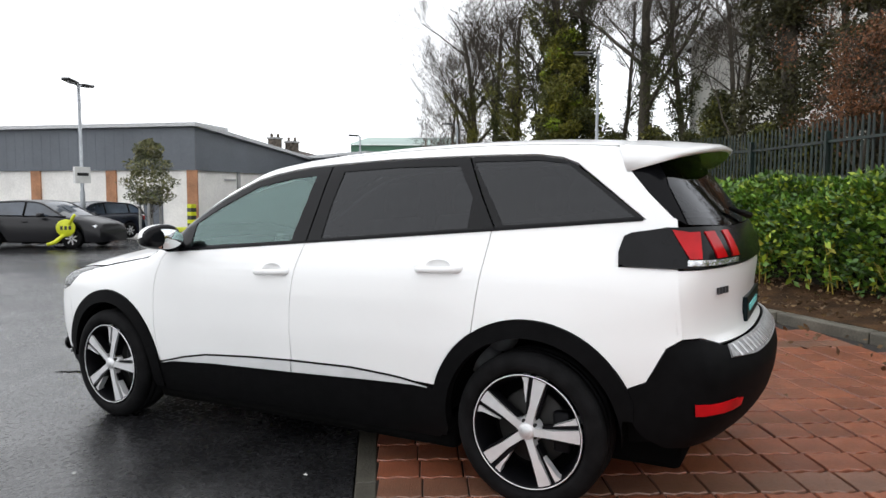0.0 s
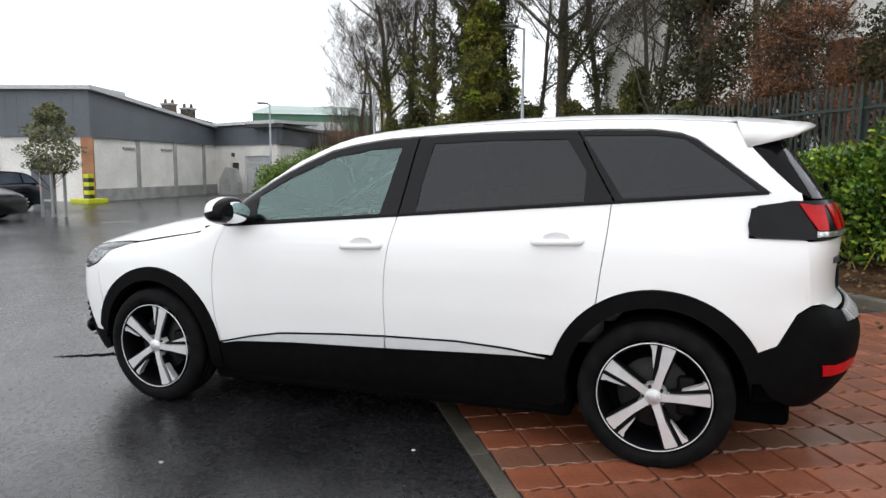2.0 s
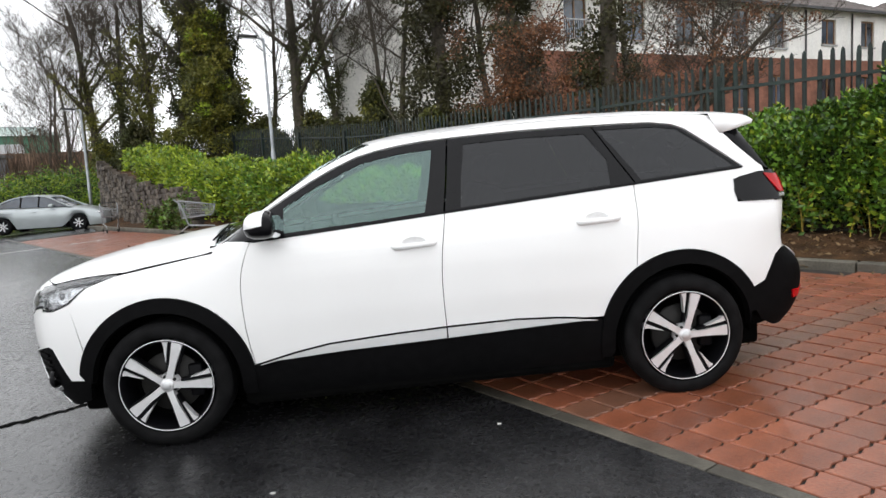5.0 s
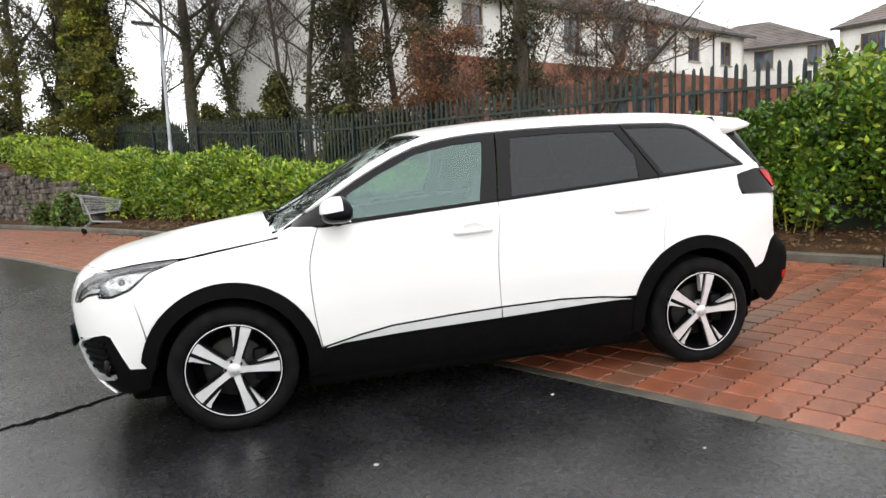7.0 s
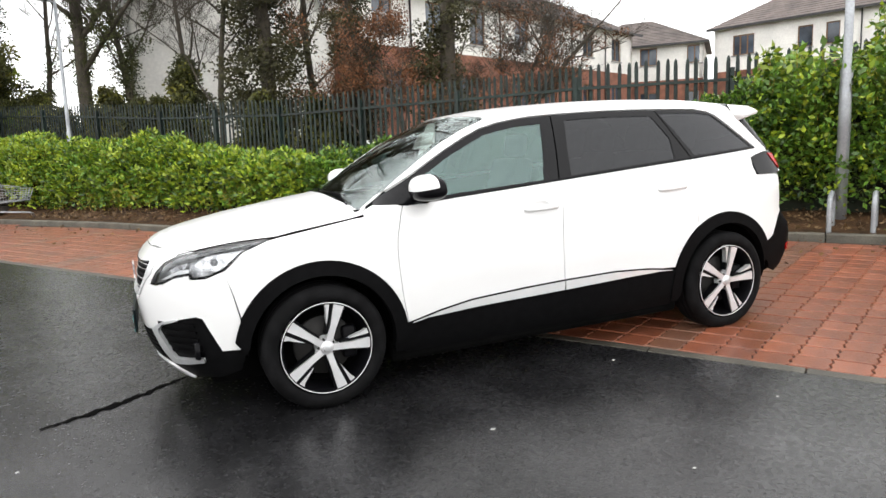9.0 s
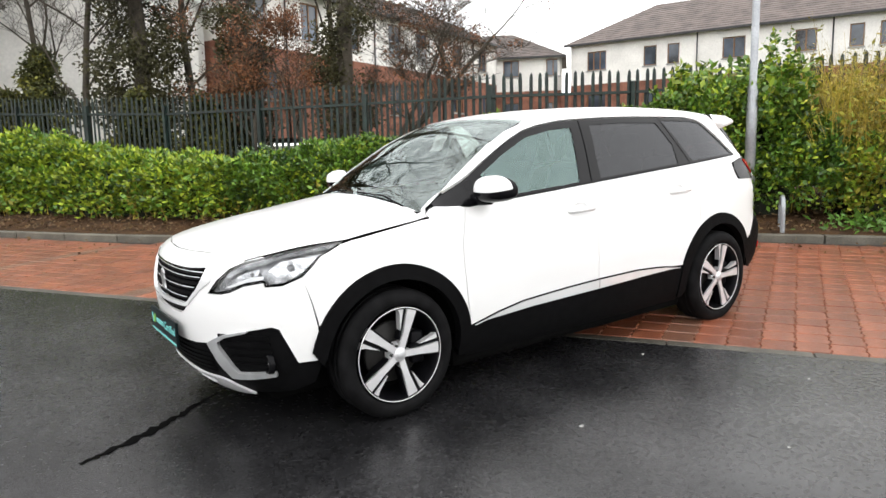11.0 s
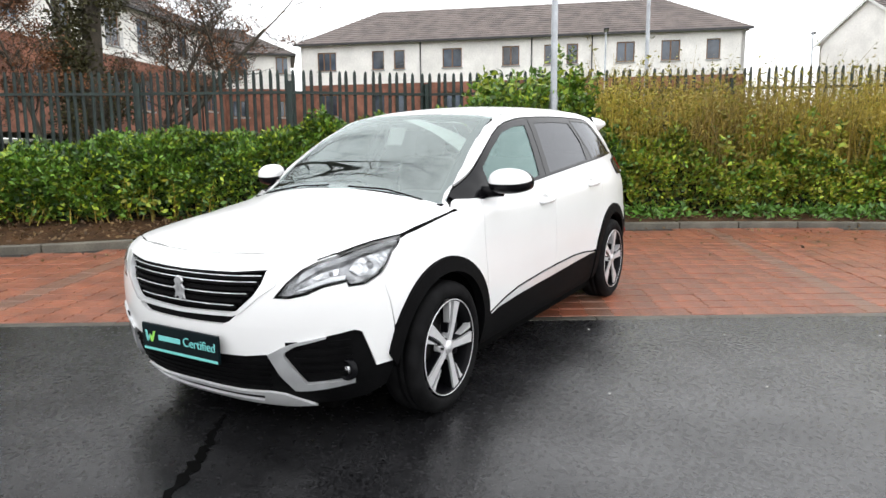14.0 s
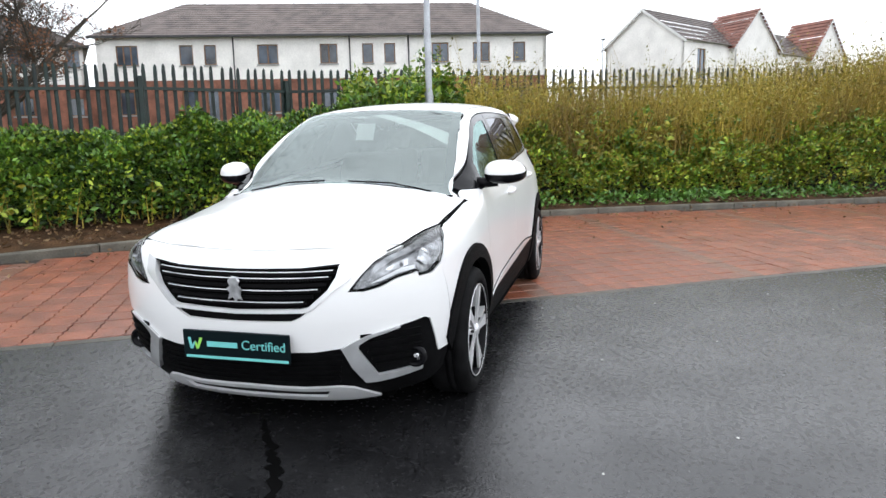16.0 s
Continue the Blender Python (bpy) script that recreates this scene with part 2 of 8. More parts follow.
M_PAVER_J = mat("red_paver_far", (0.30, 0.098, 0.050), 0.3, color2=(0.17, 0.054, 0.028), scale=5, fine=0.35, bump=0.4, bscale=120, rand=-0.20, spec=0.6, coat=0.13)
M_PAVER_G = mat("grey_paver", (0.22, 0.096, 0.056), 0.3, color2=(0.135, 0.063, 0.040), scale=5, fine=0.3, bump=0.5, bscale=120, rand=-0.2, spec=0.8, coat=0.12)
M_JOINT = mat("joint_sand", (0.022, 0.018, 0.014), 0.9, vary=0.3, scale=20)
M_WHITEWALL = mat("white_render", (0.86, 0.84, 0.80), 0.85, vary=0.06, scale=0.7, fine=0.08, bump=0.3, bscale=30)
M_BRICK = mat("red_brick_wall", (0.25, 0.105, 0.068), 0.85, vary=0.22, scale=1.4, fine=0.3, bump=0.4, bscale=18)
M_PIER = mat("orange_brick_pier", (0.42, 0.21, 0.115), 0.85, vary=0.15, scale=1.4, fine=0.25, bump=0.4, bscale=18)
M_ROOF = mat("roof_tile", (0.12, 0.095, 0.085), 0.6, vary=0.2, scale=1.1, fine=0.3, bump=0.5, bscale=14, rand=0.12)
M_ROOFRED = mat("red_roof_tile", (0.20, 0.075, 0.05), 0.6, vary=0.2, scale=1.1, fine=0.3, bump=0.5, bscale=14)
M_PIPE = mat("dark_gutter", (0.03, 0.03, 0.032), 0.4, vary=0.1)
M_FRAME = mat("brown_window_frame", (0.20, 0.10, 0.04), 0.5, vary=0.15, scale=5)
M_FRAMEW = mat("white_window_frame", (0.7, 0.7, 0.68), 0.4, vary=0.05)
M_PANE = mat("window_pane", (0.06, 0.08, 0.11), 0.06, vary=0.5, scale=0.5, spec=0.8, coat=0.12)
M_CLAD = mat("grey_cladding", (0.125, 0.14, 0.16), 0.5, vary=0.07, scale=0.5, fine=0.06, bump=0.15, bscale=8)
M_TRIMW = mat("pale_trim", (0.55, 0.56, 0.57), 0.45, vary=0.05)
M_GREENCLAD = mat("green_cladding", (0.08, 0.20, 0.125), 0.5, vary=0.08, scale=0.4, fine=0.06)
M_GREENROOF = mat("pale_green_roof", (0.30, 0.40, 0.36), 0.5, vary=0.08, scale=0.3)
M_GALV = mat("galvanised_steel", (0.36, 0.38, 0.40), 0.45, metal=0.5, vary=0.12, scale=3, fine=0.15)
M_FENCE = mat("green_painted_steel", (0.008, 0.020, 0.016), 0.5, vary=0.3, scale=5, fine=0.2, rand=0.35)
M_STONE = mat("grey_stone", (0.125, 0.104, 0.084), 0.9, vary=0.4, scale=2.5, fine=0.3, bump=0.8, bscale=10, rand=0.25)
M_CONC = mat("pale_concrete", (0.36, 0.36, 0.35), 0.8, vary=0.12, scale=1.5, fine=0.15, bump=0.4, bscale=25)
M_PAINT = mat("road_paint", (0.55, 0.55, 0.53), 0.5, vary=0.25, scale=4, fine=0.4)
M_BARK = mat("bark", (0.085, 0.070, 0.052), 0.9, color2=(0.045, 0.038, 0.028), scale=4, fine=0.4, bump=0.9, bscale=14)
M_LAUREL = mat("laurel_leaf", (0.13, 0.25, 0.028), 0.32, color2=(0.045, 0.105, 0.013), scale=1.6, rand=-0.5, spec=0.45)
M_LAURELD = mat("laurel_leaf_dark", (0.055, 0.125, 0.018), 0.35, color2=(0.016, 0.045, 0.008), scale=1.6, rand=-0.5, spec=0.4)
M_LIME = mat("lime_leaf", (0.34, 0.42, 0.035), 0.42, color2=(0.17, 0.25, 0.02), scale=1.3, rand=-0.4, spec=0.4)
M_IVY = mat("ivy_leaf", (0.085, 0.092, 0.026), 0.5, color2=(0.042, 0.050, 0.015), scale=0.9, rand=-0.35, spec=0.3)
M_OLIVE = mat("olive_leaf", (0.30, 0.275, 0.036), 0.5, color2=(0.14, 0.14, 0.02), scale=0.8, rand=-0.4, spec=0.3)
M_MOSS = mat("moss_green_leaf", (0.21, 0.20, 0.036), 0.5, color2=(0.10, 0.105, 0.022), scale=0.7, rand=-0.35, spec=0.3)
M_DARKIVY = mat("dark_ivy_leaf", (0.076, 0.070, 0.025), 0.5, color2=(0.034, 0.034, 0.014), scale=0.9, rand=-0.4, spec=0.3)
M_BEECH = mat("brown_beech_leaf", (0.26, 0.108, 0.042), 0.6, color2=(0.12, 0.050, 0.022), scale=1.0, rand=-0.45)
M_STEM = mat("yellow_stem", (0.40, 0.31, 0.042), 0.6, color2=(0.23, 0.160, 0.030), scale=0.7, rand=-0.45)
# near-black green that puts the shade inside hedges into the colour
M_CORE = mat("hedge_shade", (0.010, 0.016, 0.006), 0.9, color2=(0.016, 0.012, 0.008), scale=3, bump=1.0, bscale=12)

# ---- ground ----
def graded(near, step, far, grow=1.35):
    out = list(np.arange(-near, near + step / 2, step))
    d, s = near, step
    while d < far:
        s *= grow
        d += s
        out = [-d] + out + [d]
    return out


def build_ground():
    us = sorted(set([round(a, 3) for a in graded(14, 0.7, 1800)] + [-0.11, -0.10]))
    vs = [round(a, 3) for a in graded(36, 0.9, 1800)]
    verts, faces = [], []
    for u in us:
        for v in vs:
            x, y = xy(u, v)
            z = land(x, y)
            if u > -0.105 and -24 < v < 26 and u < 9:
                z -= 0.10
            verts.append((x, y, z))
    n = len(vs)
    for i in range(len(us) - 1):
        for j in range(n - 1):
            faces.append((i * n + j, i * n + j + 1, (i + 1) * n + j + 1, (i + 1) * n + j))
    g = raw("ground", verts, faces, M_ASPHALT)
    tagged(g, "wet dark grey asphalt car park surface", "ground", kind="structure")
    # planted strip and the land behind it
    vs = list(np.arange(-60, 60.1, 1.0))
    ks = [0.13, 0.3, 0.44, 0.62, 0.8, 1.0, 1.2, 1.6, 2.4, 3.4, 5, 7, 10, 14, 20, 28, 40, 60, 100, 200, 600, 1500]
    verts, faces = [], []
    random.seed(3)
    for v in vs:
        ku = kerb_u(v)
        for k in ks:
            x, y = xy(ku + k, v * (1 + max(0, k - 30) / 30))
            verts.append((x, y, bank(x, y) + (random.uniform(-0.03, 0.03) if 0.2 < k < 8 else 0)))
    n = len(ks)
    for i in range(len(vs) - 1):
        for j in range(n - 1):
            faces.append((i * n + j, (i + 1) * n + j, (i + 1) * n + j + 1, i * n + j + 1))
    b = raw("ground_bank", verts, faces, M_SOIL, smooth=True)
    b.data.materials.append(M_GRASS)
    for p in b.data.polygons:
        u, v = uv(p.center.x, p.center.y)
        p.material_index = 1 if u - kerb_u(v) > 5 else 0
    tagged(b, "dark wet soil of the planted strip under the hedge", "soil", kind="structure")


build_ground()


def build_far_hills():
    """Low distant rise that closes the horizon."""
    verts, faces = [], []
    n = 90
    for i in range(n):
        a = 2 * math.pi * i / n
        r = 900
        h = 10 + 9 * noise.noise(Vector((math.cos(a) * 2.2, math.sin(a) * 2.2, 4)))
        verts += [(r * math.cos(a), r * math.sin(a), -6), (r * math.cos(a), r * math.sin(a), h)]
    for i in range(n):
        j = (i + 1) % n
        faces.append((2 * i, 2 * j, 2 * j + 1, 2 * i + 1))
    tagged(raw("backdrop", verts, faces, M_GRASS), "low far skyline of dull green fields", "backdrop", kind="structure")


build_far_hills()


# ---- buildings ----
def quad_wall(name, a, b, z0, z1, material, parent, openings=(), thick=0.25, label=""):
    """An upright wall from a to b with rectangular openings (s0, s1, z0, z1) that go through it; it faces right of a to b."""
    ax_, ay_ = a
    d = Vector((b[0] - ax_, b[1] - ay_, 0))
    L = d.length
    d.normalize()
    nrm = Vector((d.y, -d.x, 0))
    ss = sorted({0.0, L, *[o[0] for o in openings], *[o[1] for o in openings]})
    zs = sorted({z0, z1, *[o[2] for o in openings], *[o[3] for o in openings]})
    bm = bmesh.new()

    def P(s, z, k):
        p = Vector((ax_, ay_, z)) + d * s + nrm * k
        return bm.verts.new(p)

    for s0, s1 in zip(ss, ss[1:]):
        for q0, q1 in zip(zs, zs[1:]):
            cs, cz = (s0 + s1) / 2, (q0 + q1) / 2
            if any(o[0] < cs < o[1] and o[2] < cz < o[3] for o in openings):
                continue
            for k, flip in ((0, False), (-thick, True)):
                f = [P(s0, q0, k), P(s1, q0, k), P(s1, q1, k), P(s0, q1, k)]
                bm.faces.new(f[::-1] if flip else f)
    for o in list(openings) + [(0, L, z0, z1)]:
        for (s0, q0), (s1, q1) in (((o[0], o[2]), (o[1], o[2])), ((o[1], o[2]), (o[1], o[3])), ((o[1], o[3]), (o[0], o[3])), ((o[0], o[3]), (o[0], o[2]))):
            bm.faces.new([P(s0, q0, 0), P(s1, q1, 0), P(s1, q1, -thick), P(s0, q0, -thick)])
    return part(name, bm, material, parent, label, smooth=False)


def window_unit(a, b, s0, s1, z0, z1, parent, frame_mat, mullions=1, sill=True):
    d = Vector((b[0] - a[0], b[1] - a[1], 0)).normalized()
    m = Matrix(((d.x, d.y, 0, a[0]), (d.y, -d.x, 0, a[1]), (0, 0, 1, 0), (0, 0, 0, 1)))
    m = m @ Matrix.Diagonal((1, 1, 1, 1))
    w = thing("window")
    w.parent = parent
    t = 0.07
    bm = bmesh.new()
    for lo, hi in (((s0, -0.16, z0), (s0 + t, -0.09, z1)), ((s1 - t, -0.16, z0), (s1, -0.09, z1)), ((s0 + t, -0.16, z1 - t), (s1 - t, -0.09, z1)), ((s0 + t, -0.16, z0), (s1 - t, -0.09, z0 + t))):
        add_box(bm, lo, hi, 0, m)
    for k in range(mullions):
        c = s0 + (s1 - s0) * (k + 1) / (mullions + 1)
        add_box(bm, (c - 0.04, -0.155, z0 + t), (c + 0.04, -0.085, z1 - t), 0, m)
    part("frame", bm, frame_mat, w, smooth=False)
    box("pane", (s0 + t, -0.14, z0 + t), (s1 - t, -0.12, z1 - t), M_PANE, w, m=m)
    if sill:
        box("sill", (s0 - 0.06, -0.10, z0 - 0.09), (s1 + 0.06, 0.07, z0), M_CONC, w, m=m)
    return w


def hip_roof(name, a, b, depth, z, rise, parent, over=0.4, hip=(1, 1), run=None, material=None):
    """A tiled roof over the block whose front wall goes from a to b and which is depth deep; courses are real steps."""
    d = Vector((b[0] - a[0], b[1] - a[1], 0))
    L = d.length
    d.normalize()
    back = Vector((-d.y, d.x, 0))
    o = Vector((a[0], a[1], 0))
    run = run or depth / 2 + over
    n = 16
    bm = bmesh.new()

    def P(s, q, h):
        return bm.verts.new(o + d * s + back * q + Vector((0, 0, h)))

    half = depth / 2 + over
    lip = 0.035
    rows = []
    for i in range(n + 1):
        f = i / n
        q = -over + half * f
        l0 = -over + (run * f if hip[0] else 0)
        l1 = L + over - (run * f if hip[1] else 0)
        rows.append((l0, l1, q, z + rise * f))
    for (l0, l1, q, h), (k0, k1, q2, h2) in zip(rows, rows[1:]):
        bm.faces.new([P(l0, q, h + lip), P(l1, q, h + lip), P(k1, q2, h2), P(k0, q2, h2)])
        bm.faces.new([P(l0, q, h), P(l1, q, h), P(l1, q, h + lip), P(l0, q, h + lip)])
        qb, qb2 = depth - q, depth - q2
        bm.faces.new([P(l1, qb, h), P(l0, qb, h), P(k0, qb2, h2), P(k1, qb2, h2)])
        if hip[0]:
            bm.faces.new([P(l0, qb, h + lip), P(l0, q, h + lip), P(k0, q2, h2), P(k0, qb2, h2)])
        if hip[1]:
            bm.faces.new([P(l1, q, h + lip), P(l1, qb, h + lip), P(k1, qb2, h2), P(k1, q2, h2)])
    bm.faces.new([P(-over, -over, z), P(-over, depth + over, z), P(L + over, depth + over, z), P(L + over, -over, z)])
    r = part(name, bm, material or M_ROOF, parent, "dark weathered concrete roof tiles", smooth=False)
    g = bmesh.new()
    m = Matrix(((d.x, d.y, 0, a[0]), (d.y, -d.x, 0, a[1]), (0, 0, 1, 0), (0, 0, 0, 1)))
    add_box(g, (-over, over - 0.02, z - 0.13), (L + over, over + 0.09, z + 0.01), 0, m)
    part("gutter", g, M_PIPE, parent, "dark gutter", smooth=False)
    return r


def block(name, a, b, depth, z0, z1, label, wins, brick_to=None, frames=M_FRAME, hip=(1, 1), rise=2.6, pipes=(), roof_mat=None, over=0.4, side_wins=()):
    """A rendered house block: front wall a to b with window openings, side and back walls, a roof and rainwater pipes."""
    h = thing(name, label=label, category="house")
    d = Vector((b[0] - a[0], b[1] - a[1], 0))
    L = d.length
    d.normalize()
    back = Vector((-d.y, d.x, 0)) * depth
    c2 = (b[0] + back.x, b[1] + back.y)
    c3 = (a[0] + back.x, a[1] + back.y)
    zb = brick_to or z0
    ops = [w for w in wins if w[2] >= zb]
    low = [w for w in wins if w[2] < zb]
    quad_wall("wall", a, b, zb, z1, M_WHITEWALL, h, ops)
    if brick_to:
        quad_wall("brick_wall", a, b, z0, zb, M_BRICK, h, low, label="red brick ground storey")
    for s0, s1, q0, q1, *mu in wins:
        window_unit(a, b, s0, s1, q0, q1, h, frames, mu[0] if mu else 1)
    quad_wall("wall", b, c2, zb, z1, M_WHITEWALL, h, list(side_wins))
    for s0, s1, q0, q1, *mu in side_wins:
        window_unit(b, c2, s0, s1, q0, q1, h, frames, mu[0] if mu else 1)
    quad_wall("wall", c2, c3, z0, z1, M_WHITEWALL, h)
    quad_wall("wall", c3, a, zb, z1, M_WHITEWALL, h)
    if brick_to:
        for p, q in ((b, c2), (c3, a)):
            quad_wall("brick_wall", p, q, z0, zb, M_BRICK, h, label="red brick ground storey")
    hip_roof("roof", a, b, depth, z1, rise, h, over, hip, material=roof_mat)
    m = Matrix(((d.x, d.y, 0, a[0]), (d.y, -d.x, 0, a[1]), (0, 0, 1, 0), (0, 0, 0, 1)))
    for s in pipes:
        p = bmesh.new()
        add_tube(p, [m @ Vector((s, 0.06, z0)), m @ Vector((s, 0.06, z1 - 0.1))], 0.045, 6)
        part("rainwater_pipe", p, M_PIPE, h, "dark rainwater pipe")
    return h


def at_az(eye, a, b, az):
    """How far along a to b the upright plane through the eye at a bearing cuts it."""
    e, w = Vector(eye), Vector((math.cos(radians(az)), math.sin(radians(az))))
    d = Vector((b[0] - a[0], b[1] - a[1]))
    p = Vector(a) - e
    return (p.x * w.y - p.y * w.x) / (-d.x * w.y + d.y * w.x) * d.length


E0 = (-4.54, -2.37)
# long rendered terrace with a hipped roof, across the road behind the fence
A1, B1 = (35.05, 32.9), (45.6, 3.6)
WIN_AZ = [(40.4, 38.9, 2), (36.0, 35.0, 0), (34.2, 33.3, 0), (30.2, 28.6, 1), (25.3, 23.9, 1), (21.9, 21.0, 0), (20.1, 19.2, 0), (16.2, 14.8, 1), (12.8, 11.4, 1), (9.5, 8.5, 0)]
wins = [(at_az(E0, A1, B1, a), at_az(E0, A1, B1, b), 7.2, 8.55, k) for a, b, k in WIN_AZ]
low = [(at_az(E0, A1, B1, a), at_az(E0, A1, B1, b), 3.9 if k else 3.2, 5.5, k) for a, b, k in WIN_AZ]
block("terrace_house", A1, B1, 9.8, 2.8, 9.14, "long white rendered terrace with brick ground storey and grey tiled roof", wins + low, brick_to=6.2, rise=3.1, pipes=[at_az(E0, A1, B1, z) for z in (32.0, 22.9, 18.1)])
A2, B2 = (28.0, 41.2), (35.0, 33.9)
E2 = (-3.2, -3.8)
A2_WINS = [(at_az(E2, A2, B2, a), at_az(E2, A2, B2, b), z, z + 1.25, 1) for a, b in ((49.3, 48.0), (45.8, 44.7)) for z in (3.9, 7.1)]
house = block("terrace_house", A2, B2, 8, 2.6, 8.55, "white rendered house with hipped dark tiled roof", A2_WINS, brick_to=6.0, rise=2.4)
quad_wall("link_wall", B2, A1, 2.6, 5.7, M_BRICK, house, label="red brick wall between the houses")
A3, B3 = (6.2, 24.8), (29.2, 34.6)
A3_WINS = [(c - 0.62, c + 0.62, z, z + h, 1) for c, z, h in ((2.0, 6.75, 1.75), (5.4, 6.75, 1.75), (8.6, 6.75, 1.75), (12.4, 6.7, 1.85), (15.2, 6.7, 1.85), (19.4, 7.0, 1.35), (22.9, 6.95, 1.45), (2.6, 3.9, 1.3), (7.2, 3.9, 1.3), (12.4, 3.6, 1.7), (15.2, 3.6, 1.7), (19.4, 4.0, 1.3), (22.9, 4.0, 1.3))]
apartments = block("apartment_building", A3, B3, 8, 2.2, 8.85, "white rendered apartments with brick ground storey behind trees", A3_WINS, brick_to=6.2, rise=2.4, pipes=(3.7, 10.4, 17.4, 21.4), over=0.5)


def juliet_rail(c, z):
    """A pale balcony rail across a tall window."""
    d = (Vector(B3) - Vector(A3)).normalized()
    m = Matrix(((d.x, d.y, 0, A3[0]), (d.y, -d.x, 0, A3[1]), (0, 0, 1, 0), (0, 0, 0, 1)))
    rail = None
    for dz in (0.95, 0.06):
        b = bmesh.new()
        add_box(b, (c - 0.75, 0.05, z + dz), (c + 0.75, 0.09, z + dz + 0.04), 0, m)
        if rail is None:
            rail = part("balcony_rail", b, M_TRIMW, apartments, "pale balcony rail", smooth=False)
        else:
            part("bottom_rail", b, M_TRIMW, rail, smooth=False)
    for k in range(13):
        q = c - 0.72 + 0.12 * k
        b = bmesh.new()
        add_box(b, (q - 0.008, 0.06, z + 0.1), (q + 0.008, 0.08, z + 0.95), 0, m)
        part("baluster", b, M_TRIMW, rail, smooth=False)


for c in (2.0, 12.4, 15.2):
    juliet_rail(c, 6.6)
# white gabled houses farther along
A5, B5 = (57.2, -0.3), (52.9, -6.4)


def gable_house(a, b, length, z0, z1, apex, label, wins=(), roof_mat=None):
    """A house whose gable end goes from a to b, with the roof running away behind it."""
    h = thing("gable_house", label=label, category="house")
    d = Vector((b[0] - a[0], b[1] - a[1], 0))
    L = d.length
    d.normalize()
    back = Vector((-d.y, d.x, 0))
    o = Vector((a[0], a[1], 0))
    P = lambda s, q, z: o + d * s + back * q + Vector((0, 0, z))  # noqa: E731
    for q in (0, length):
        bm = bmesh.new()
        bm.faces.new([bm.verts.new(P(s, q, z)) for s, z in ((0, z0), (L, z0), (L, z1), (L / 2, apex), (0, z1))])
        part("gable_wall", bm, M_WHITEWALL, h, smooth=False)
    quad_wall("wall", (P(L, 0, 0).x, P(L, 0, 0).y), (P(L, length, 0).x, P(L, length, 0).y), z0, z1, M_WHITEWALL, h, wins)
    for s0, s1, q0, q1, *mu in wins:
        window_unit((P(L, 0, 0).x, P(L, 0, 0).y), (P(L, length, 0).x, P(L, length, 0).y), s0, s1, q0, q1, h, M_FRAME, 1)
    quad_wall("wall", (P(0, length, 0).x, P(0, length, 0).y), (P(0, 0, 0).x, P(0, 0, 0).y), z0, z1, M_WHITEWALL, h)
    bm = bmesh.new()
    for s0, s1 in ((-0.35, L / 2), (L + 0.35, L / 2)):
        n = 12
        for i in range(n):
            f, g = i / n, (i + 1) / n
            zl = z1 - 0.35 * (apex - z1) / (L / 2)
            za, zb = zl + (apex + 0.1 - zl) * f, zl + (apex + 0.1 - zl) * g
            sa, sb = s0 + (s1 - s0) * f, s0 + (s1 - s0) * g
            bm.faces.new([bm.verts.new(v) for v in (P(sa, -0.25, za + 0.05), P(sa, length + 0.25, za + 0.05), P(sb, length + 0.25, zb), P(sb, -0.25, zb))])
            bm.faces.new([bm.verts.new(v) for v in (P(sa, -0.25, za - 0.12), P(sa, -0.25, za + 0.05), P(sb, -0.25, zb), P(sb, -0.25, zb - 0.12))])
    part("roof", bm, roof_mat or M_ROOF, h, smooth=False)
    for s0 in (-0.35, L + 0.35):
        bm = bmesh.new()
        zl = z1 - 0.35 * (apex - z1) / (L / 2)
        a_, b_ = P(s0, -0.28, zl), P(L / 2, -0.28, apex + 0.1)
        bm.faces.new([bm.verts.new(v) for v in (a_ + Vector((0, 0, -0.22)), a_, b_, b_ + Vector((0, 0, -0.22)))])
        part("bargeboard", bm, M_FRAMEW, h, "white bargeboard", smooth=False)
    return h


gable_house((-2.6, 26.2), (5.6, 25.2), 9, 1.6, 7.6, 10.4, "pale rendered gable-ended house behind ivy-clad trees")
gable_house(A5, B5, 26, 3.0, 9.3, 11.9, "white rendered gable-ended house with a grey tiled roof", [(2.0, 3.3, 6.2, 8.6), (11.5, 13.0, 6.2, 8.6), (20, 21.3, 6.2, 8.6), (2.0, 3.3, 3.4, 5.2)])
for k, (s, apex) in enumerate(((8.6, 12.2), (24.5, 12.9))):
    c = Vector(B5) + Vector((0.82, -0.57)) * s
    a_, b_ = c + Vector((-0.9, 0.1)), c + Vector((3.0, -3.4)) * 1.0
    gable_house((a_.x - 0.6, a_.y + 0.3), (b_.x - 0.6, b_.y - 0.3), 4.0, 3.0, 9.2, apex, "white rendered front gable with a red-brown tiled roof", roof_mat=M_ROOFRED)

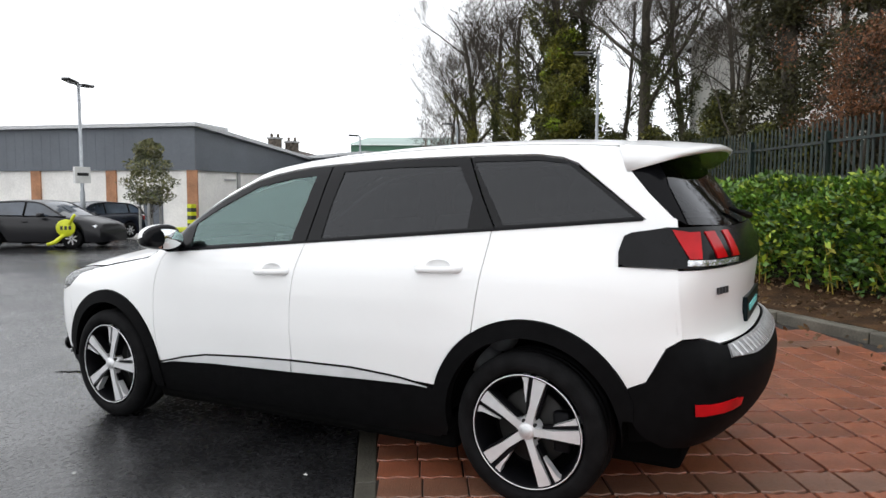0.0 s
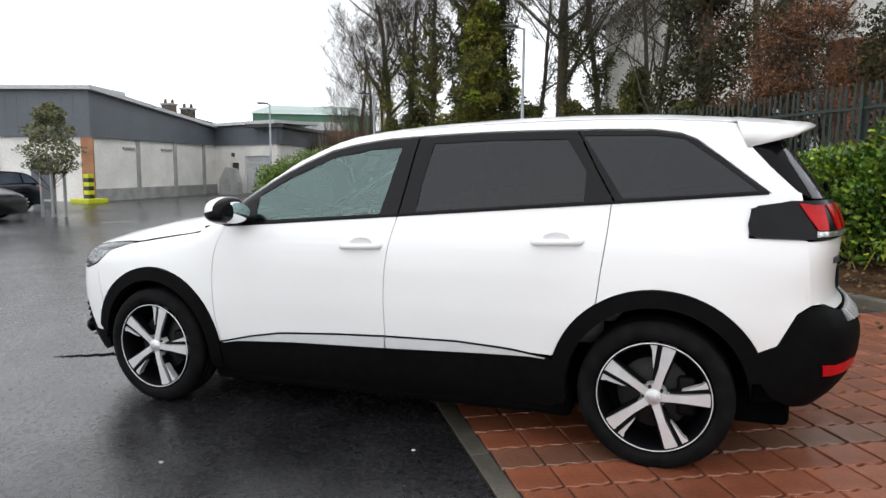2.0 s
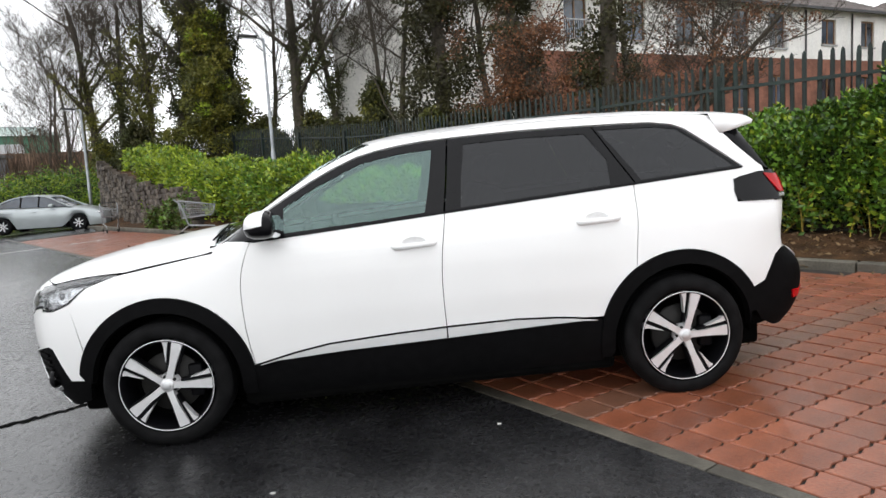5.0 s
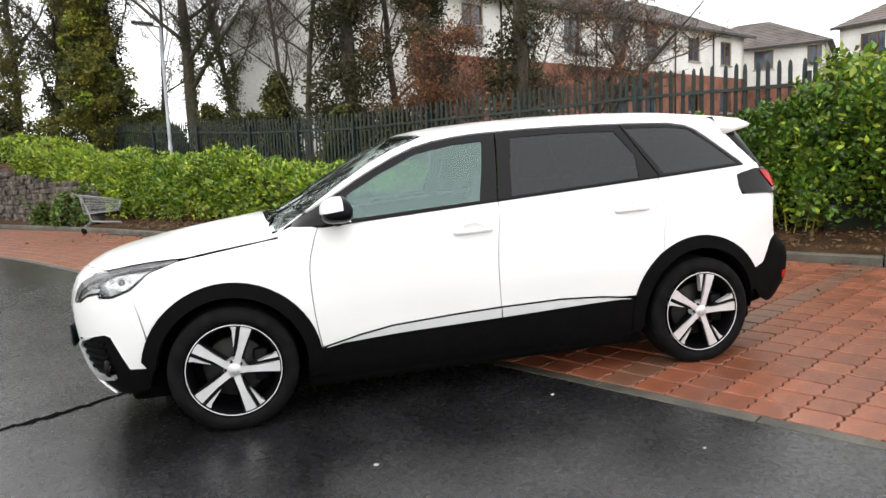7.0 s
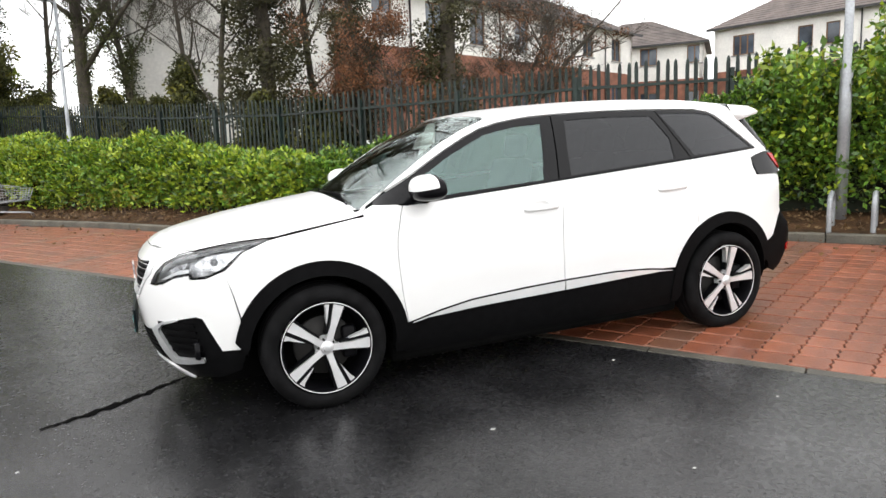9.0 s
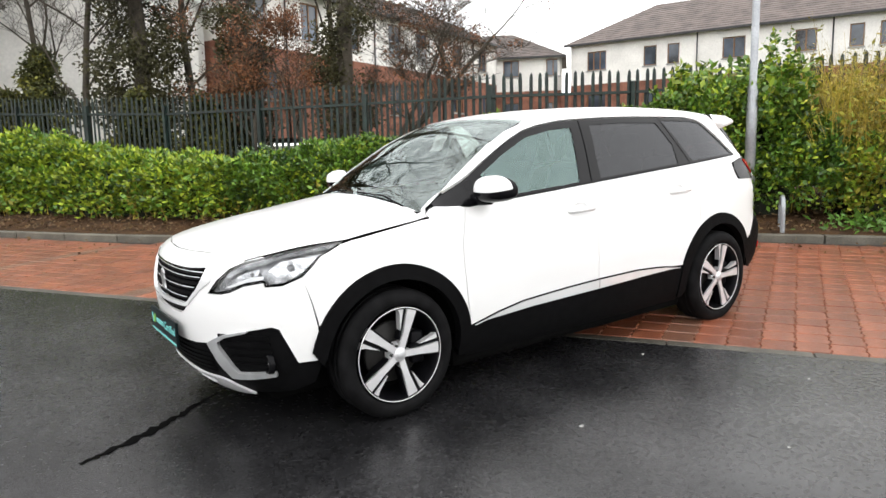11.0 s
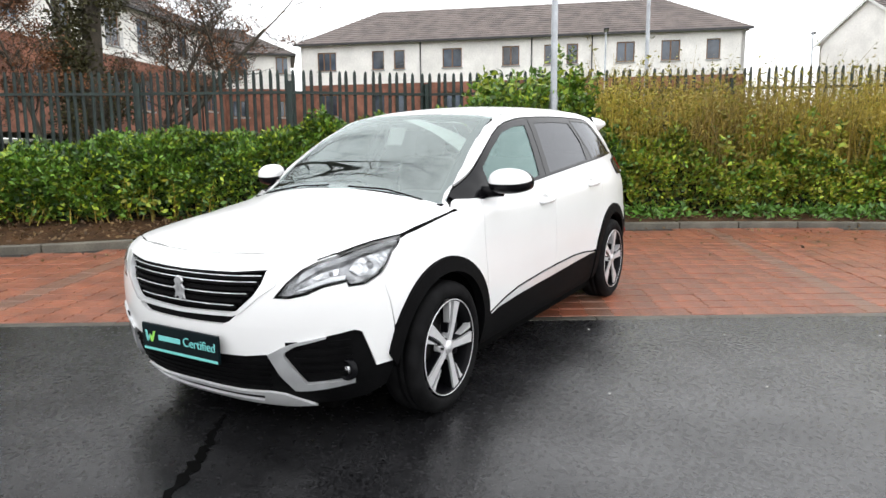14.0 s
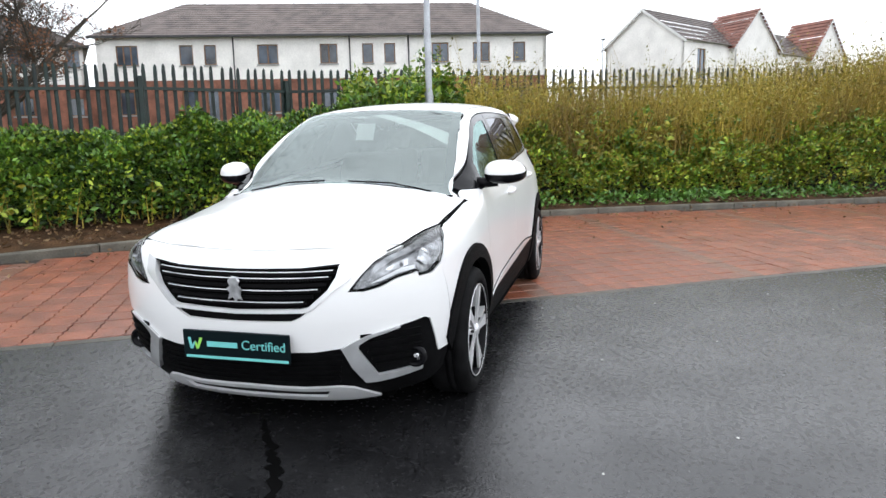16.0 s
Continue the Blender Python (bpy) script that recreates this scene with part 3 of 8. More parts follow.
# supermarket: low white building with grey cladding band
def supermarket():
    h = thing("supermarket", label="low white supermarket with grey metal cladding band and brick piers", category="building")
    zg = -0.5
    c0, c1, c2_, c3 = (-23.0, -1.5), (-28.0, 22.4), (-30.3, 34.9), (-23.5, 32.4)
    c0 = (-47.0, 16.4)
    for a, b, n in ((c0, c1, 2), (c1, c2_, 4), (c2_, c3, 0)):
        a, b = Vector(a), Vector(b)
        # facing the car park
        quad_wall("wall", tuple(a), tuple(b), zg - 0.6, 2.75, M_WHITEWALL, h, [((b - a).length * 0.05 + 1.6, (b - a).length * 0.05 + 2.5, zg, zg + 2.05), (3.6, 6.6, zg - 0.1, zg + 2.5)] if n == 0 else ())
        d = (b - a).normalized()
        nr = Vector((d.y, -d.x))
        L = (b - a).length
        m = Matrix(((d.x, nr.x, 0, a.x), (d.y, nr.y, 0, a.y), (0, 0, 1, 0), (0, 0, 0, 1)))
        zt = 5.1 if n else 4.0
        if n == 4:
            g = bmesh.new()
            vs = [m @ Vector(p) for p in ((0, 0.14, 2.72), (L, 0.14, 2.72), (L, 0.14, 3.85), (0, 0.14, 5.1), (0, -0.3, 2.72), (L, -0.3, 2.72), (L, -0.3, 3.85), (0, -0.3, 5.1))]
            vs = [g.verts.new(v) for v in vs]
            for f in ((0, 1, 2, 3), (7, 6, 5, 4), (0, 4, 5, 1), (3, 2, 6, 7)):
                g.faces.new([vs[i] for i in f])
            part("cladding", g, M_CLAD, h, "grey ribbed metal cladding", smooth=False)
        else:
            box("cladding", (-0.14, -0.3, 2.72), (L + 0.14, 0.14, zt), M_CLAD, h, "grey ribbed metal cladding", m=m)
            for k in range(int(L / 0.6)):
                box("rib", (k * 0.6, 0.14, 2.75), (k * 0.6 + 0.04, 0.148, zt - 0.05), M_CLAD, h, m=m)
        if n == 4:
            g = bmesh.new()
            vs = [g.verts.new(m @ Vector(p)) for p in ((-0.2, 0.4, 5.1), (L, 0.4, 3.85), (L, 0.4, 4.03), (-0.2, 0.4, 5.32), (-0.2, -3, 5.1), (L, -3, 3.85), (L, -3, 4.03), (-0.2, -3, 5.32))]
            for f in ((0, 1, 2, 3), (3, 2, 6, 7), (0, 4, 5, 1), (7, 6, 5, 4)):
                g.faces.new([vs[i] for i in f])
            part("roof_edge", g, M_TRIMW, h, "pale grey roof edge", smooth=False)
        else:
            box("roof_edge", (-0.4, -3, zt), (L + 0.4, 0.45, zt + 0.2), M_TRIMW, h, "pale grey roof edge", m=m)
        if n == 2:
            for s in [L - 0.1] + [at_az((2.49, -3.54), tuple(a), tuple(b), z) for z in (145.5, 150.4, 154.5)]:
                box("pier", (s - 0.32, 0.0, zg - 0.5), (s + 0.32, 0.12, 2.72), M_PIER, h, "orange brick pier", 0.01, m)
            box("door", (L - 3.2, 0.0, zg), (L - 2.0, 0.06, zg + 2.1), M_CLAD, h, "grey steel door", 0.01, m)
        if n == 4:
            for s in (3.9, 7.6, 11.0):
                box("downpipe", (s - 0.12, 0.0, zg - 0.5), (s + 0.12, 0.12, 2.72), M_CONC, h, "grey downpipe", 0.01, m)
            box("plinth", (0, 0.004, zg - 0.6), (L, 0.07, zg + 0.55), M_CONC, h, "grey concrete plinth", m=m)
            for s in (2.6, 6.2):
                box("bracket", (s, 0.0, 2.2), (s + 1.0, 0.10, 2.3), M_CONC, h, "grey wall bracket", m=m)
        if n == 0:
            box("door", ((b - a).length * 0.05 + 1.6, -0.16, zg), ((b - a).length * 0.05 + 2.5, -0.1, zg + 2.05), M_PIPE, h, "dark steel door", m=m)
            g = bmesh.new()
            for k in range(9):
                add_box(g, (3.6, -0.2, zg - 0.1 + k * 0.29), (6.6, -0.13, zg + 0.17 + k * 0.29), 0.01, m)
            part("roller_shutter", g, M_TRIMW, h, "pale roller shutter", smooth=False)
            box("wall_lamp", (2.15, 0.0, zg + 2.45), (2.4, 0.12, zg + 2.7), M_PIPE, h, m=m)
    g = bmesh.new()
    fs = [g.verts.new((*p, z)) for p, z in ((c0, 5.15), (c1, 5.15), (c2_, 3.95), ((-50, 34), 3.95), ((-52, 17), 5.15))]
    g.faces.new(fs)
    fs = [g.verts.new((*p, z)) for p, z in ((c2_, 4.05), (c3, 4.05), ((-27, 42), 4.05), ((-42, 42), 4.05), ((-42, 30), 4.05))]
    g.faces.new(fs)
    part("roof", g, M_CLAD, h, smooth=False)
    quad_wall("wall", c3, (-25.5, 41.5), zg - 0.6, 2.75, M_WHITEWALL, h)
    a, b = Vector(c3), Vector((-25.5, 41.5))
    d = (b - a).normalized()
    nr = Vector((d.y, -d.x))
    m = Matrix(((d.x, nr.x, 0, a.x), (d.y, nr.y, 0, a.y), (0, 0, 1, 0), (0, 0, 0, 1)))
    box("cladding", (0.0, -0.3, 2.72), ((b - a).length, 0.14, 3.75), M_CLAD, h, m=m)
    box("roof_edge", (-0.3, -2, 3.75), ((b - a).length, 0.5, 3.95), M_PIPE, h, m=m)


supermarket()


def green_shed():
    h = thing("warehouse", label="large green metal-clad warehouse with a pale shallow roof", category="warehouse")
    a, b = (-43.2, 56.6), (-32.2, 63.2)
    quad_wall("wall", a, b, -1, 6.9, M_GREENCLAD, h)
    back = Vector((-0.51, 0.85)) * 30
    quad_wall("wall", b, (b[0] + back.x, b[1] + back.y), -1, 6.9, M_GREENCLAD, h)
    d = Vector((b[0] - a[0], b[1] - a[1], 0))
    L = d.length
    d.normalize()
    bk = Vector((-d.y, d.x, 0))
    g = bmesh.new()
    o = Vector((a[0], a[1], 6.9))
    vs = [g.verts.new(p) for p in (o - d * 0.4 - bk * 0.3, o + d * (L + 0.4) - bk * 0.3, o + d * (L - 1.5) + bk * 9 + Vector((0, 0, 1.6)), o + d * 1.2 + bk * 9 + Vector((0, 0, 1.6)))]
    g.faces.new(vs)
    vs = [g.verts.new(p) for p in (o + d * (L + 0.4) - bk * 0.3, o + d * (L + 0.4) + bk * 20, o + d * (L - 1.5) + bk * 9 + Vector((0, 0, 1.6)))]
    g.faces.new(vs)
    part("roof", g, M_GREENROOF, h, "pale green sheet roof", smooth=False)
    m = Matrix(((d.x, -bk.x, 0, a[0]), (d.y, -bk.y, 0, a[1]), (0, 0, 1, 0), (0, 0, 0, 1)))
    box("white_panel", (5.5, 0.0, 5.2), (9.8, 0.1, 6.1), M_TRIMW, h, "white wall panel", m=m)
    # brick wall in front of it
    w = thing("boundary_wall", label="long brown brick boundary wall", category="wall")
    quad_wall("wall", (-31.5, 47.0), (-21.0, 52.5), -1, 4.5, mat("brown_brick_wall", (0.20, 0.125, 0.085), 0.85, vary=0.22, scale=1.4, fine=0.3, bump=0.4, bscale=18), w, thick=0.4)


green_shed()


def chimney_house():
    h = thing("chimney_house", label="distant slate roof with two grey chimneys", category="house")
    hip_roof("roof", (-58, 50), (-48.5, 59.0), 8, 5.6, 1.4, h)
    quad_wall("wall", (-58, 50), (-48.5, 59.0), -1, 5.6, M_WHITEWALL, h)
    for x, y, z in ((-53.1, 55.3, 8.2), (-51.7, 56.6, 7.8)):
        c = thing("chimney")
        c.parent = h
        box("stack", (x - 0.55, y - 0.55, 5.5), (x + 0.55, y + 0.55, z - 0.4), M_STONE, c, bevel=0.02)
        box("crown", (x - 0.65, y - 0.65, z - 0.4), (x + 0.65, y + 0.65, z - 0.2), M_CONC, c, bevel=0.02)
        for k in (-0.25, 0.25):
            tube("pot", [(x + k, y + k, z - 0.2), (x + k, y + k, z + 0.25)], [0.17, 0.13], M_STONE, c)


chimney_house()


# ---- lamp posts, signs ----
def lamp_post(x, y, z0, h, heads, label, r=0.06, base=None, sign=False, heading=0.0):
    p = thing("street_lamp", label=label, category="street lamp")
    col = base or r
    bm = bmesh.new()
    add_tube(bm, [(x, y, z0 - 0.3), (x, y, z0 + (1.75 if base else 1.2)), (x, y, z0 + (1.8 if base else 1.25)), (x, y, z0 + h)], [col * 1.0, col, r, r * 0.8], 12)
    part("column", bm, M_GALV, p)
    for k, ang in enumerate(heads):
        a = radians(ang)
        dx, dy = math.cos(a), math.sin(a)
        arm = bmesh.new()
        add_tube(arm, [(x, y, z0 + h - 0.03), (x + 0.25 * dx, y + 0.25 * dy, z0 + h + 0.03)], 0.03, 8)
        part("arm", arm, M_GALV, p)
        hd = bmesh.new()
        m = Matrix.Translation((x + 0.5 * dx, y + 0.5 * dy, z0 + h + 0.07)) @ pose(0, 0, 0, 0, -4, ang)
        add_box(hd, (-0.32, -0.14, -0.045), (0.32, 0.14, 0.045), 0.035, m)
        lamp = part("lantern", hd, M_PIPE, p, "dark flat lantern")
        ln = bmesh.new()
        add_box(ln, (-0.25, -0.1, -0.055), (0.25, 0.1, -0.045), 0.0, m)
        part("lens", ln, M_TRIMW, lamp, smooth=False)
    if sign:
        box("sign_plate", (x - 0.05, y - 0.28, z0 + 2.05), (x - 0.03 + 0.09, y + 0.28, z0 + 2.6), M_FRAMEW, p, "small white sign", 0.01)
        box("sign_bar", (x + 0.061, y - 0.2, z0 + 2.3), (x + 0.065, y + 0.2, z0 + 2.4), M_PIPE, p)
    return p


lamp_post(5.5, 1.26, bank(5.5, 1.26), 6.2, (215,), "grey steel lamp post standing in the planted strip", 0.05, 0.070)
lamp_post(-4.3, 18.9, bank(-4.3, 18.9), 5.5, (190,), "slim grey lamp post beside the green fence", 0.055, 0.075)
lamp_post(-19.4, 10.4, land(-19.4, 10.4), 5.3, (120, 300), "grey double-headed car park lamp post", 0.06, 0.08, sign=True)
lamp_post(16.85, 2.75, 1.0, 7.0, (180,), "slim grey lamp post beyond the fence", 0.06, 0.08)
lamp_post(33.7, 9.3, 2.4, 5.3, (200,), "far grey street lamp by the houses", 0.06, 0.08)
lamp_post(-14.2, 27.4, land(-14.2, 27.4), 5.1, (180,), "grey lamp post beside the far hedge", 0.06, 0.08)
lamp_post(-22.7, 30.55, land(-22.7, 30.55), 5.4, (180,), "grey lamp post at the supermarket corner", 0.06, 0.08)
lamp_post(44.0, -0.4, 2.6, 5.6, (0,), "far pale street lamp between the houses", 0.05, 0.07)


def cycle_hoop(x, y, ang):
    h = thing("cycle_hoop", label="galvanised steel hoop in the planted strip", category="hoop", group="hoops by the lamp post")
    z = bank(x, y) - 0.1
    a = radians(ang)
    pts = [(-0.2, 0), (-0.2, 0.36), (-0.15, 0.47), (0, 0.52), (0.15, 0.47), (0.2, 0.36), (0.2, 0)]
    bm = bmesh.new()
    add_tube(bm, [(x + q * math.cos(a), y + q * math.sin(a), z + w) for q, w in (tuple(p) for p in spline(pts, 4))], 0.028, 10)
    part("bar", bm, M_GALV, h)


cycle_hoop(4.98, 0.99, 32)
cycle_hoop(5.27, 0.67, 32)


# ---- palisade fence ----
FENCE = [(16.5, -14.5), (12.6, -5.2), (10.1, -0.6), (7.1, 4.53), (5.0, 6.1), (3.95, 8.95), (0.97, 13.4), (-1.75, 17.5), (-5.4, 23.0), (-13.5, 34.0)]
FENCE_TOP = [2.9, 2.85, 2.8, 2.74, 2.72, 2.76, 2.76, 2.95, 3.4, 4.0]


def pale_mesh(h):
    w, t = 0.033, 0.006
    prof = [(-w, 0), (-w * 0.4, 0.014), (w * 0.4, 0.014), (w, 0)]
    verts, faces = [], []
    for k, (px, py) in enumerate(prof):
        verts += [(px, py, 0), (px, py, h - (0.10 if k in (0, 3) else 0.07))]
    for (px, py) in prof:
        verts += [(px, py + t, 0), (px, py + t, h - 0.08)]
    tips = [(-0.026, 0.012, h), (0.0, 0.012, h + 0.04), (0.026, 0.012, h)]
    b = len(verts)
    verts += tips
    for k in range(3):
        i = 2 * k
        faces.append((i, i + 2, i + 3, i + 1))
        j = 8 + 2 * k
        faces.append((j, j + 1, j + 3, j + 2))
    faces += [(1, 3, b), (3, 5, b + 1, b), (5, 7, b + 2, b + 1), (b, b + 1, b + 2)]
    me = bpy.data.meshes.new("pale")
    me.from_pydata(verts, [], faces)
    me.materials.append(M_FENCE)
    return me


def build_fence():
    f = thing("fence", label="dark green steel palisade fence with pointed pales", category="fence")
    H = 2.15
    me = pale_mesh(H)
    far_bm = []
    P = [Vector((*p, z)) for p, z in zip(FENCE, FENCE_TOP)]
    count = 0
    for i, (a, b) in enumerate(zip(P, P[1:])):
        d = b - a
        flat = Vector((d.x, d.y, 0))
        L = flat.length
        ang = math.atan2(d.y, d.x)
        nb = max(1, round(L / 2.7))
        for k in range(nb):
            q = a + d * (k / nb)
            box("post", (-0.035, -0.05, -2.6), (0.035, 0.05, -0.18), M_FENCE, f, m=Matrix.Translation(q) @ Matrix.Rotation(ang, 4, 'Z'))
            q2 = a + d * ((k + 1) / nb)
            for dz in (-0.38, -1.75):
                rail = bmesh.new()
                m = Matrix.Translation(q) @ Matrix.Rotation(ang, 4, 'Z') @ Matrix.Rotation(-math.atan2(d.z, L), 4, 'Y')
                ll = (q2 - q).length
                add_box(rail, (0, -0.02, dz - 0.025), (ll, 0.02, dz + 0.025), 0, m)
                part("rail", rail, M_FENCE, f, smooth=False)
        n = int(L / 0.155)
        for k in range(n):
            q = a + d * ((k + 0.5) / n) - Vector((0, 0, H))
            q.z += random.uniform(-0.012, 0.012)
            m = Matrix.Translation(q) @ Matrix.Rotation(ang + random.uniform(-0.05, 0.05), 4, 'Z') @ Matrix.Rotation(random.uniform(-0.012, 0.012), 4, 'Y') @ Matrix.Translation((0, -0.045, 0))
            if 1 <= i <= 7 and count < 300:
                count += 1
                o = new("pale", me)
                o.parent = f
                o.matrix_basis = m
            else:
                far_bm.append(m)
    v0 = np.array([v.co[:] for v in me.vertices])
    fs = [tuple(p.vertices) for p in me.polygons]
    verts, faces = [], []
    for m in far_bm:
        M = np.array(m)
        base = len(verts)
        verts += list(v0 @ M[:3, :3].T + M[:3, 3])
        faces += [tuple(i + base for i in q) for q in fs]
    o = raw("pale_run", verts, faces, M_FENCE, f, "far run of dark green pales")
    o["kind"] = "stuff"


build_fence()


# ---- foliage ----
def leaf_cloud(name, centres, size, material, parent=None, label="", tilt=0.7, long=1.9, rng=None, outward=None):
    """Many small folded leaves at the given places."""
    rng = rng or np.random.default_rng(5)
    n = len(centres)
    d = rng.normal(size=(n, 3))
    if outward is not None:
        d = d * 0.8 + outward
    d[:, 2] = d[:, 2] * tilt + 0.25
    d /= np.linalg.norm(d, axis=1, keepdims=True)
    r = rng.normal(size=(n, 3))
    s = np.cross(d, r)
    s /= np.linalg.norm(s, axis=1, keepdims=True) + 1e-9
    nn = np.cross(d, s)
    L = (size * rng.uniform(0.6, 1.25, n))[:, None]
    W = L / long / 2
    co = np.stack([centres, centres + d * L * 0.45 + s * W + nn * L * 0.08, centres + d * L, centres + d * L * 0.45 - s * W + nn * L * 0.08], 1)
    return bulk(name, co, [(0, 1, 2), (0, 2, 3)], material, parent, label)


def hedge(name, v0, v1, front, depth, top, leaf_mats, label, leaf=0.1, density=900, seed=1, base=0.12, core=True, category="hedge"):
    """A clipped but shaggy hedge along the kerb: top is a function of v, front the distance behind the kerb."""
    rng = np.random.default_rng(seed)
    h = thing(name, label=label, category=category)
    n = int(density * (v1 - v0))
    v = rng.uniform(v0, v1, n)
    a = rng.uniform(0, 1, n)
    # section: front face, crown and back, as an arch
    t = a * math.pi * 0.92
    bulge = np.array([1 + 0.24 * noise.noise(Vector((q * 1.1, s * 2.2, seed * 3.1))) + 0.20 * noise.noise(Vector((q * 3.3, s * 4.0, seed))) for q, s in zip(v, t)])
    shell = rng.uniform(0.80, 1.06, n) ** 0.7 * bulge
    px = -np.cos(t)
    k = depth / 2 + np.sign(px) * np.abs(px) ** 0.6 * depth / 2 * shell
    hz = np.clip(np.sin(t), 0, 1) ** 0.55 * shell
    u = np.array([kerb_u(q) for q in v]) + front + k
    X, Y = UX * u + UY * v, UY * u - UX * v
    zb = np.array([bank(x, y) for x, y in zip(X, Y)]) + base
    zt = np.array([top(q) + 0.15 * noise.noise(Vector((q * 0.9, seed, 7))) + 0.09 * noise.noise(Vector((q * 2.6, seed, 1))) for q in v])
    Z = zb + (zt - zb) * hz
    pts = np.stack([X, Y, Z], 1)
    out = np.stack([UX * px, UY * px, np.sin(t)], 1) * 0.7
    pick = rng.integers(0, 100, n)
    acc = 0
    for i, (m, share) in enumerate(leaf_mats):
        sel = (pick >= acc) & (pick < acc + share)
        acc += share
        o = leaf_cloud("leaves", pts[sel], leaf, m, h, rng=rng, outward=out[sel])
        o["kind"] = "stuff"
    # dark inner sheet stops the view through and carries the shade in its colour
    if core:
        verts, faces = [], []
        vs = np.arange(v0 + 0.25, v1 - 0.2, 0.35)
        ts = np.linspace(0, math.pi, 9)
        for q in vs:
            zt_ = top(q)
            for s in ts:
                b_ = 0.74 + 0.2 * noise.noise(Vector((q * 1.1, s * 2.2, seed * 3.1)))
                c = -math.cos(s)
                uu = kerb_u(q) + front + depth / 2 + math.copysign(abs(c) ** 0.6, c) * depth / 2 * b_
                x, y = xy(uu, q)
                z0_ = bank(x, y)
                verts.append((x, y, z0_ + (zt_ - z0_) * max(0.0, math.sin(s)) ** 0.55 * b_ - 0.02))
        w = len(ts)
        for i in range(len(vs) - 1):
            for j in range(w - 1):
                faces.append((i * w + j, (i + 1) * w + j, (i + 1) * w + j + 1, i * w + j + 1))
        raw("inner_growth", verts, faces, M_CORE, h, "dark sheet that stands for the shade among the leaves", smooth=True)
    return h


def lerp(xs, ys):
    return lambda q: float(np.interp(q, xs, ys))


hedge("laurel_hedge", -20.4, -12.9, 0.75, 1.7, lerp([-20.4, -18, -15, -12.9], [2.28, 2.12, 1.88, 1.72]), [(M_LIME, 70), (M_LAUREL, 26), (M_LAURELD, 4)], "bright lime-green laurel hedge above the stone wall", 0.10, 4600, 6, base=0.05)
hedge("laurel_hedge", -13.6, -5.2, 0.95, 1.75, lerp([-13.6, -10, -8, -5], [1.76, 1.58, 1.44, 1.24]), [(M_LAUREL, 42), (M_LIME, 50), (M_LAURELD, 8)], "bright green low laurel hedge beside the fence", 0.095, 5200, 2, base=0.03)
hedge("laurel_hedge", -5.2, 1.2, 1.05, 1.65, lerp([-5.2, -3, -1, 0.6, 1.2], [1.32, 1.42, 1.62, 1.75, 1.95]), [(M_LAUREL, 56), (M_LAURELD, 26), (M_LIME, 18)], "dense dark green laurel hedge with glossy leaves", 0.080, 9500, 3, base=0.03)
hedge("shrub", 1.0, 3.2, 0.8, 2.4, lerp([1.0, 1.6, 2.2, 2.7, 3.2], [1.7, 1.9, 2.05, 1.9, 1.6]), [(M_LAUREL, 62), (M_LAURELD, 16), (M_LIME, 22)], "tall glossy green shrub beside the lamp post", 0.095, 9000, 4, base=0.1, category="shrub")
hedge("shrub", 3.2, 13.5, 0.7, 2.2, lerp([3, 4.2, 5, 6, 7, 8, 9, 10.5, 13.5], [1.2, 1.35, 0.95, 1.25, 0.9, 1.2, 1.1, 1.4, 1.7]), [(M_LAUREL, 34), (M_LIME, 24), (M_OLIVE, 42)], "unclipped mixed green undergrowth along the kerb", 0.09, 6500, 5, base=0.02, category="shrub")


